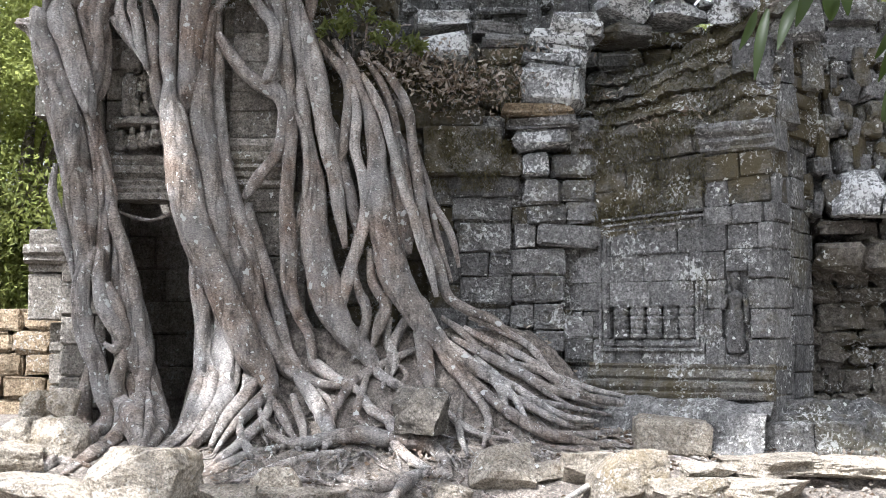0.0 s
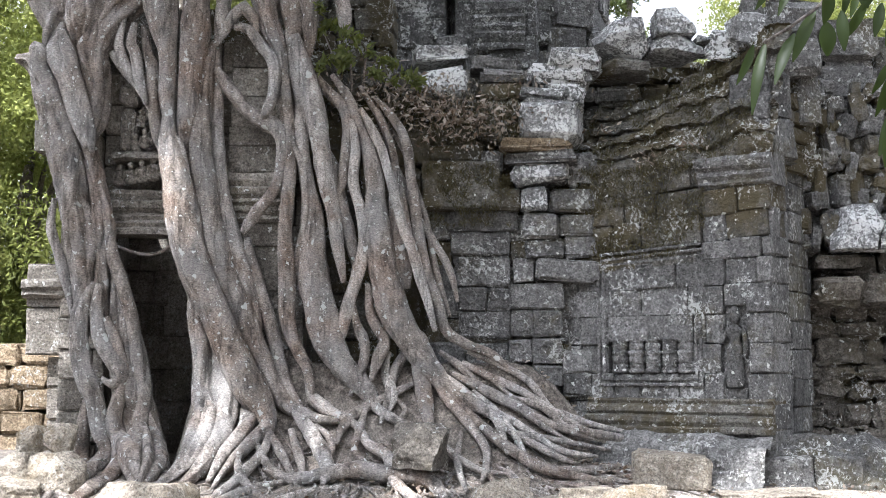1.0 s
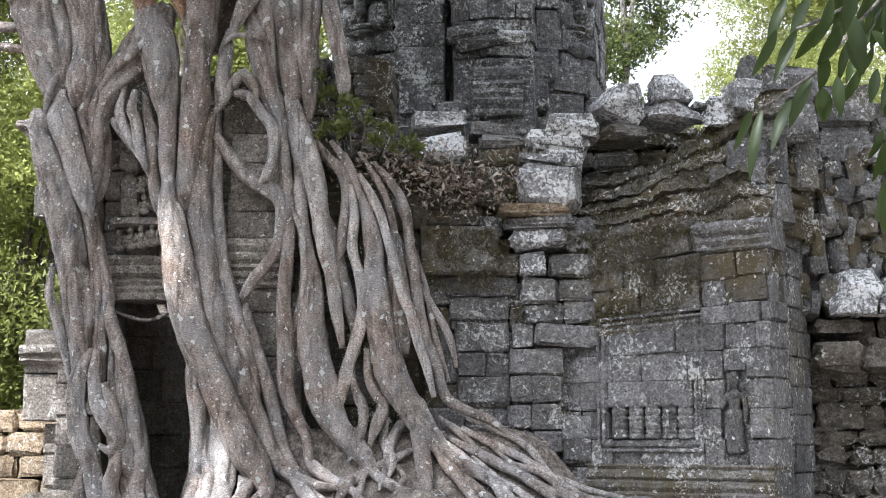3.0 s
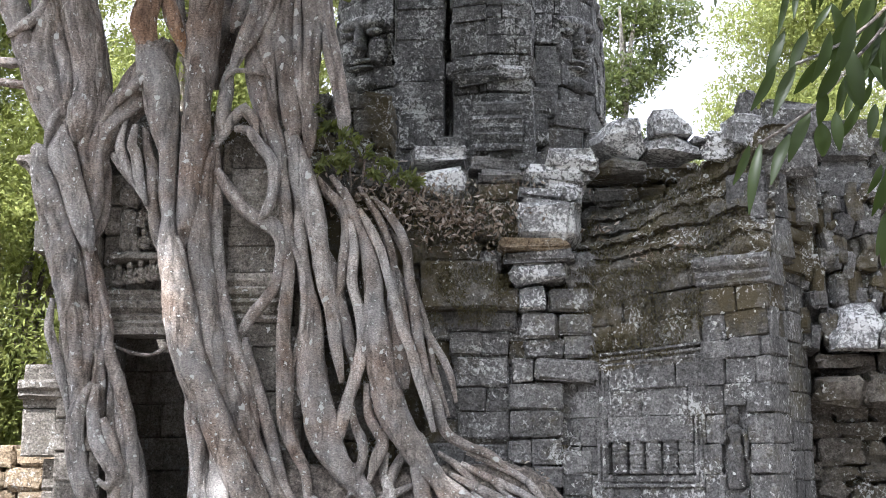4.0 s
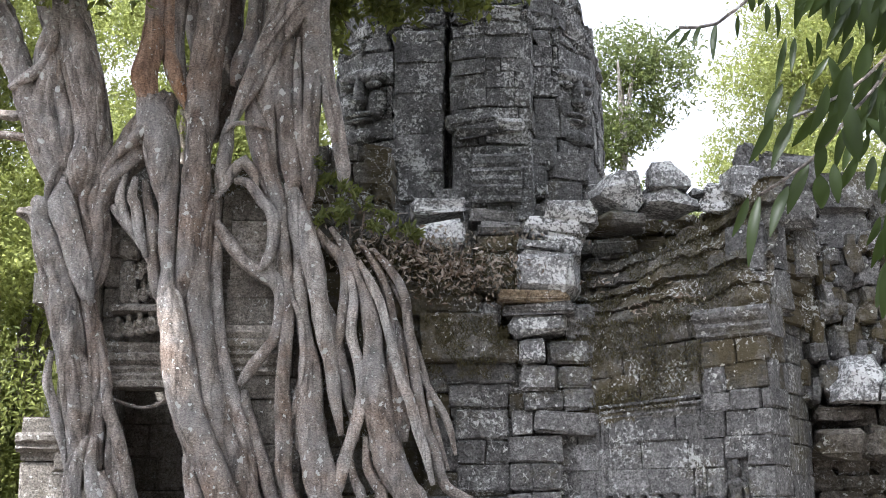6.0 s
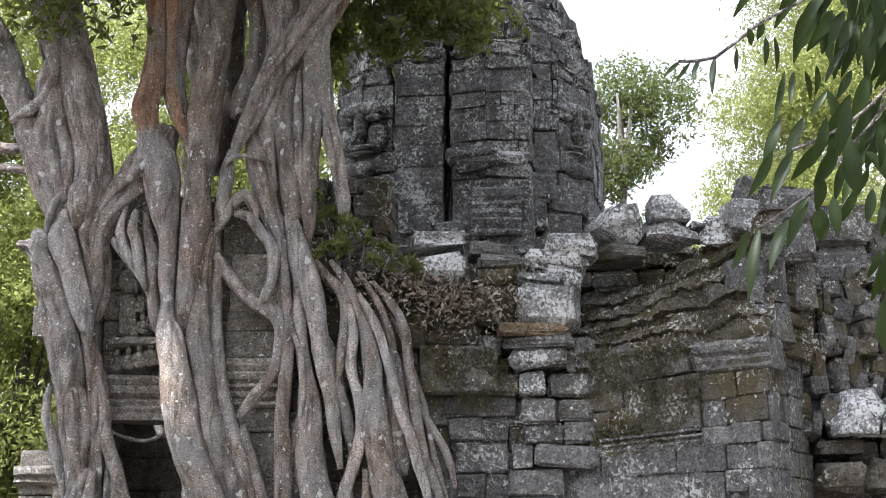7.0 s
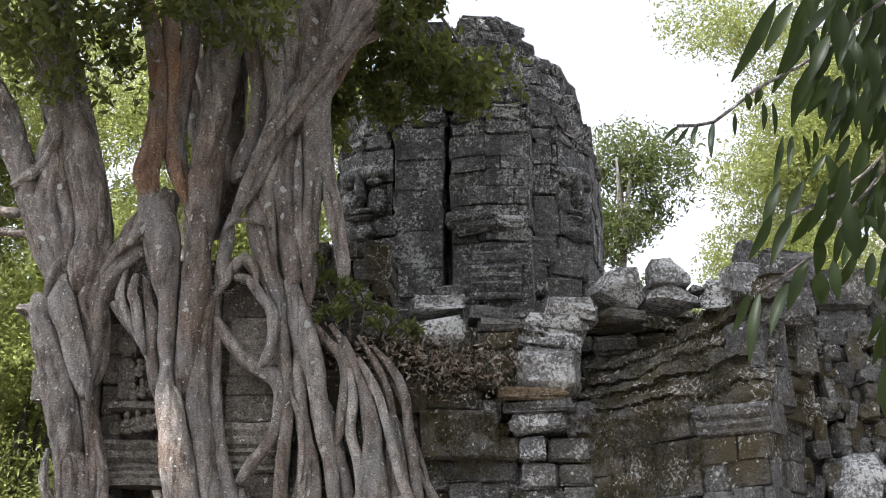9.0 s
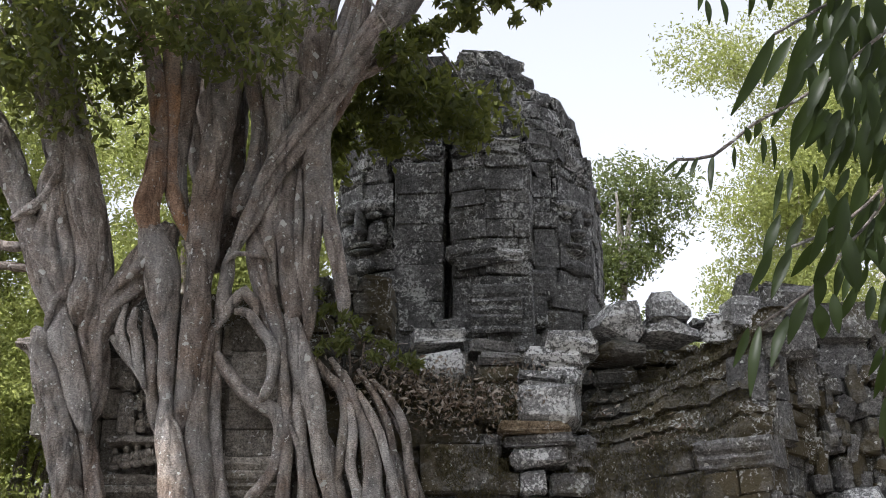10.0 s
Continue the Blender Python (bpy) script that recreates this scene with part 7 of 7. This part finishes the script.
litter("brown dry leaves scattered over the earth", 2600, [(3.4, 12.2, 0.5, 0.25), (4.0, 12.5, 0.6, 0.25), (1.4, 12.6, 0.6, 0.2), (2.0, 11.8, 0.9, 0.3), (-1.0, 11.7, 1.2, 0.3), (3.2, 11.6, 1.0, 0.4)], 0.06)
pts = []
for x, y, z, rx, rz, n in ((-0.3, 12.86, 4.08, 0.35, 0.10, 420), (0.25, 12.84, 3.95, 0.28, 0.09, 440), (-0.7, 12.85, 4.2, 0.25, 0.12, 120), (0.1, 12.9, 3.75, 0.35, 0.08, 120), (1.98, 12.74, 3.52, 0.14, 0.04, 70), (1.4, 13.3, 3.9, 0.25, 0.08, 40), (2.3, 12.5, 3.6, 0.1, 0.05, 25), (0.7, 13.1, 4.3, 0.3, 0.04, 60)):
    for _ in range(n):
        pts.append((x + RNG.gauss(0, rx), y + RNG.gauss(0, 0.05), z + RNG.gauss(0, rz)))
tagged(new("dead_leaves", leaves_mesh("dead_leaves", np.array(pts), 0.07, DRYLEAF, nr, 0.3, 0.4, 0.9)), "curled dead leaves caught on the broken wall top", "leaf litter", kind="stuff")

# ---- rootlets over the mound ----
rr = random.Random(21)
for k in range(170):
    x = rr.uniform(-1.9, 2.2)
    y = rr.uniform(11.9, 12.6)
    way_x, way_y = rr.uniform(-0.5, 1.0) + 0.35 * x, rr.uniform(-1.0, -0.15)
    q, r0 = [], rr.uniform(0.006, 0.018)
    for s in range(7):
        q.append((x, y, float(ground_z(np.array(x), np.array(y))) + r0 * 0.5 + 0.02 * rr.random(), r0 * (1 - s * 0.11)))
        x += 0.13 * way_x + rr.uniform(-0.06, 0.06)
        y += 0.13 * way_y + rr.uniform(-0.05, 0.05)
    root(q)
# ---- dry moss and grass on the upper courses ----
blades = []
for _ in range(5200):
    u, z = rr.uniform(-0.05, 1.58), rr.uniform(2.60, 3.45)
    if noise.noise(Vector((u * 2.3, z * 2.6, 4))) < -0.18:
        continue
    x, y = on_wall(u, 0.025)
    blades.append((x, y, z))
for _ in range(2600):
    x, z = rr.uniform(-0.15, 0.66), rr.uniform(2.92, 3.52)
    if noise.noise(Vector((x * 4, z * 4, 9))) > -0.08:
        blades.append((x, 13.03, z))
for _ in range(3000):
    x = rr.uniform(-0.8, 0.75)
    blades.append((x, 12.86 + rr.uniform(0, 0.12), rr.gauss(3.98 - 0.1 * x, 0.13)))
for _ in range(6500):
    u = rr.uniform(0.15, 2.0)
    k = min(1, max(0, (u - 0.7) / 1.4))
    z = rr.uniform(3.40, 4.22 + 0.5 * k)
    if noise.noise(Vector((u * 2.0, z * 2.4, 11))) < -0.12:
        continue
    x, y = on_wall(u, 0.09 - (0.86 - 0.52 * k) * (z - 3.40) + rr.uniform(-0.05, 0.05))
    blades.append((x, y, z))
MOSSBLADE = leaf_mat("dry_moss", (0.035, 0.03, 0.016), (0.10, 0.085, 0.04), (0.06, 0.055, 0.02), 0.2, 0.9)
tagged(new("dry_moss", leaves_mesh("dry_moss", np.array(blades), 0.06, MOSSBLADE, nr, 1.2, 0.12, 0.8)), "brown dried moss and grass matted on the stones", "moss", kind="stuff")

# ---- the branch that hangs into the view ----
hang = thing("tree", "slim tree beside the viewer with dark long hanging leaves", "tree", (2.9, 3.6, 0.0))
under(new("trunk", mesh("trunk", *tube([(2.9, 3.6, -0.2, 0.14), (2.85, 3.6, 2.0, 0.11), (2.7, 3.5, 4.0, 0.08), (2.6, 3.4, 5.2, 0.04)], 10, 0.2), FARBARK, True)), hang)
# unseen crown added overhead to keep sun off the hanging leaves
crown(hang, [(0.2, 1.4, 5.3), (-0.4, 0.7, 5.9), (0.9, 1.9, 5.6), (0.5, 1.0, 6.2), (1.5, 2.0, 5.6), (0.9, 0.6, 6.0), (0.0, 1.9, 5.7)], [1.0] * 7, 420, 0.16, NEARLEAF, 0.4)
under(new("twig", mesh("twig", *tube([(0.57, 3.10, 2.67, 0.0012), (0.66, 3.10, 2.68, 0.0016), (0.76, 3.10, 2.76, 0.0020), (0.93, 3.10, 2.86, 0.0032), (1.12, 3.16, 3.03, 0.0049), (1.84, 3.50, 3.66, 0.0134)], 6, 0.06, lump=0.05), YOUNG, True)), hang)
under(new("twig", mesh("twig", *tube([(0.74, 3.10, 2.26, 0.0012), (0.86, 3.10, 2.34, 0.0020), (0.96, 3.10, 2.45, 0.0032), (1.15, 3.20, 2.68, 0.0049), (1.84, 3.50, 3.66, 0.0117)], 6, 0.06, lump=0.05), YOUNG, True)), hang)
under(new("twig", mesh("twig", *tube([(0.83, 3.10, 2.45, 0.0016), (0.94, 3.10, 2.50, 0.0024), (1.08, 3.16, 2.62, 0.0036), (1.36, 3.30, 2.95, 0.0068)], 6, 0.06, lump=0.05), YOUNG, True)), hang)
under(new("twig", mesh("twig", *tube([(0.83, 3.10, 3.00, 0.0016), (0.93, 3.10, 3.06, 0.0024), (1.11, 3.15, 3.18, 0.0040), (1.41, 3.30, 3.40, 0.0068), (1.84, 3.50, 3.66, 0.0117)], 6, 0.06, lump=0.05), YOUNG, True)), hang)


def hanging_leaf(b, t, w):
    """A long pointed leaf, folded along its rib, from its stalk b to its tip t."""
    b, t = Vector(b), Vector(t)
    d = t - b
    s = d.cross(Vector((RNG.uniform(-0.5, 0.5), 1, RNG.uniform(-0.3, 0.3)))).normalized()
    n = d.cross(s).normalized()
    vs, fs = [], []
    for i in range(9):
        k = i / 8
        hw = w / 2 * math.sin(math.pi * min(1, k * 0.95 + 0.02)) ** 0.8 * (1.15 - 0.35 * k)
        c = b + d * k + n * 0.06 * d.length * math.sin(math.pi * k)
        vs += [c - s * hw + n * hw * 0.35, c, c + s * hw + n * hw * 0.35]
    for i in range(8):
        for k in (0, 1):
            fs.append((i * 3 + k, i * 3 + k + 1, (i + 1) * 3 + k + 1, (i + 1) * 3 + k))
    under(new("leaf", mesh("leaf", vs, fs, NEARLEAF, True)), hang)


hanging_leaf((0.802, 3.000, 2.952), (0.678, 2.970, 2.729), 0.035)
hanging_leaf((0.868, 3.091, 2.989), (0.794, 3.112, 2.862), 0.032)
hanging_leaf((0.927, 3.182, 3.001), (0.829, 3.195, 2.792), 0.042)
hanging_leaf((0.951, 3.023, 2.956), (0.869, 3.027, 2.861), 0.032)
hanging_leaf((0.966, 3.114, 2.931), (0.912, 3.109, 2.794), 0.037)
hanging_leaf((1.131, 3.205, 3.051), (1.056, 3.192, 2.904), 0.046)
hanging_leaf((0.768, 3.045, 2.430), (0.703, 3.024, 2.316), 0.026)
hanging_leaf((0.838, 3.136, 2.457), (0.774, 3.106, 2.324), 0.030)
hanging_leaf((0.919, 3.227, 2.499), (0.862, 3.249, 2.419), 0.030)
hanging_leaf((0.881, 3.068, 2.382), (0.871, 3.081, 2.297), 0.034)
hanging_leaf((0.964, 3.159, 2.436), (0.986, 3.163, 2.367), 0.050)
hanging_leaf((0.969, 3.000, 2.415), (1.010, 2.996, 2.347), 0.039)
hanging_leaf((0.713, 3.091, 2.253), (0.669, 3.078, 2.157), 0.021)
hanging_leaf((0.762, 3.182, 2.282), (0.722, 3.160, 2.104), 0.028)
hanging_leaf((0.789, 3.023, 2.262), (0.735, 2.993, 2.139), 0.029)
hanging_leaf((0.863, 3.114, 2.340), (0.813, 3.135, 2.223), 0.033)
hanging_leaf((0.913, 3.205, 2.336), (0.917, 3.217, 2.256), 0.042)
hanging_leaf((0.902, 3.045, 2.321), (0.908, 3.050, 2.229), 0.029)
hanging_leaf((0.581, 3.136, 2.683), (0.540, 3.132, 2.642), 0.012)
hanging_leaf((0.623, 3.227, 2.714), (0.583, 3.214, 2.657), 0.011)
hanging_leaf((0.615, 3.068, 2.662), (0.591, 3.047, 2.604), 0.013)
hanging_leaf((0.671, 3.159, 2.703), (0.654, 3.129, 2.598), 0.017)
hanging_leaf((0.689, 3.000, 2.664), (0.690, 3.021, 2.615), 0.011)
hanging_leaf((0.740, 3.091, 2.750), (0.747, 3.104, 2.711), 0.019)
hanging_leaf((0.798, 3.182, 2.802), (0.782, 3.186, 2.758), 0.020)
hanging_leaf((0.762, 3.023, 2.701), (0.756, 3.018, 2.628), 0.016)
hanging_leaf((0.806, 3.114, 2.737), (0.803, 3.101, 2.645), 0.015)
hanging_leaf((0.851, 3.205, 2.683), (0.812, 3.183, 2.543), 0.017)
hanging_leaf((0.829, 3.045, 2.624), (0.808, 3.015, 2.530), 0.016)
hanging_leaf((0.881, 3.136, 2.658), (0.895, 3.158, 2.593), 0.018)
hanging_leaf((0.936, 3.227, 2.706), (0.933, 3.240, 2.636), 0.019)
hanging_leaf((1.014, 3.068, 2.689), (1.002, 3.072, 2.619), 0.029)
hanging_leaf((1.087, 3.159, 2.739), (1.057, 3.155, 2.649), 0.036)
hanging_leaf((0.645, 3.000, 3.042), (0.645, 2.987, 2.969), 0.017)
hanging_leaf((0.700, 3.091, 3.097), (0.705, 3.069, 3.009), 0.019)
hanging_leaf((0.672, 3.182, 3.168), (0.655, 3.152, 3.089), 0.017)
hanging_leaf((0.763, 3.023, 3.100), (0.755, 3.044, 3.019), 0.021)
hanging_leaf((0.828, 3.114, 3.132), (0.829, 3.126, 3.076), 0.020)
hanging_leaf((1.025, 3.205, 3.163), (0.958, 3.209, 3.037), 0.042)
hanging_leaf((1.027, 3.045, 3.050), (0.946, 3.041, 2.927), 0.040)
hanging_leaf((1.089, 3.136, 3.127), (1.103, 3.124, 3.012), 0.049)
hanging_leaf((1.046, 3.227, 2.998), (1.013, 3.206, 2.849), 0.051)
hanging_leaf((1.046, 3.068, 2.880), (1.008, 3.038, 2.721), 0.048)
hanging_leaf((0.969, 3.159, 2.814), (0.938, 3.181, 2.718), 0.033)
hanging_leaf((0.973, 3.000, 2.748), (0.930, 3.013, 2.668), 0.035)
hanging_leaf((0.806, 3.091, 2.527), (0.758, 3.095, 2.403), 0.028)
hanging_leaf((0.884, 3.182, 2.557), (0.833, 3.178, 2.441), 0.028)
hanging_leaf((0.892, 3.023, 2.504), (0.840, 3.010, 2.378), 0.032)
hanging_leaf((0.973, 3.114, 2.534), (0.918, 3.092, 2.430), 0.036)
hanging_leaf((1.061, 3.205, 2.608), (0.986, 3.175, 2.483), 0.042)
hanging_leaf((0.919, 3.045, 2.443), (0.865, 3.067, 2.354), 0.035)
lr = random.Random(3)
for k in range(420):
    x, z = lr.uniform(0.80, 1.25), lr.uniform(2.05, 3.35)
    if x < 0.84 + 0.2 * abs(z - 2.75):
        continue
    L = lr.uniform(0.06, 0.15)
    y = lr.uniform(2.9, 3.6)
    x *= y / 3
    z = 1.5 + (z - 1.5) * y / 3
    hanging_leaf((x, y, z), (x + lr.uniform(-0.7, 0.2) * L, y + lr.uniform(-0.2, 0.2) * L, z - L), L * lr.uniform(0.22, 0.34))
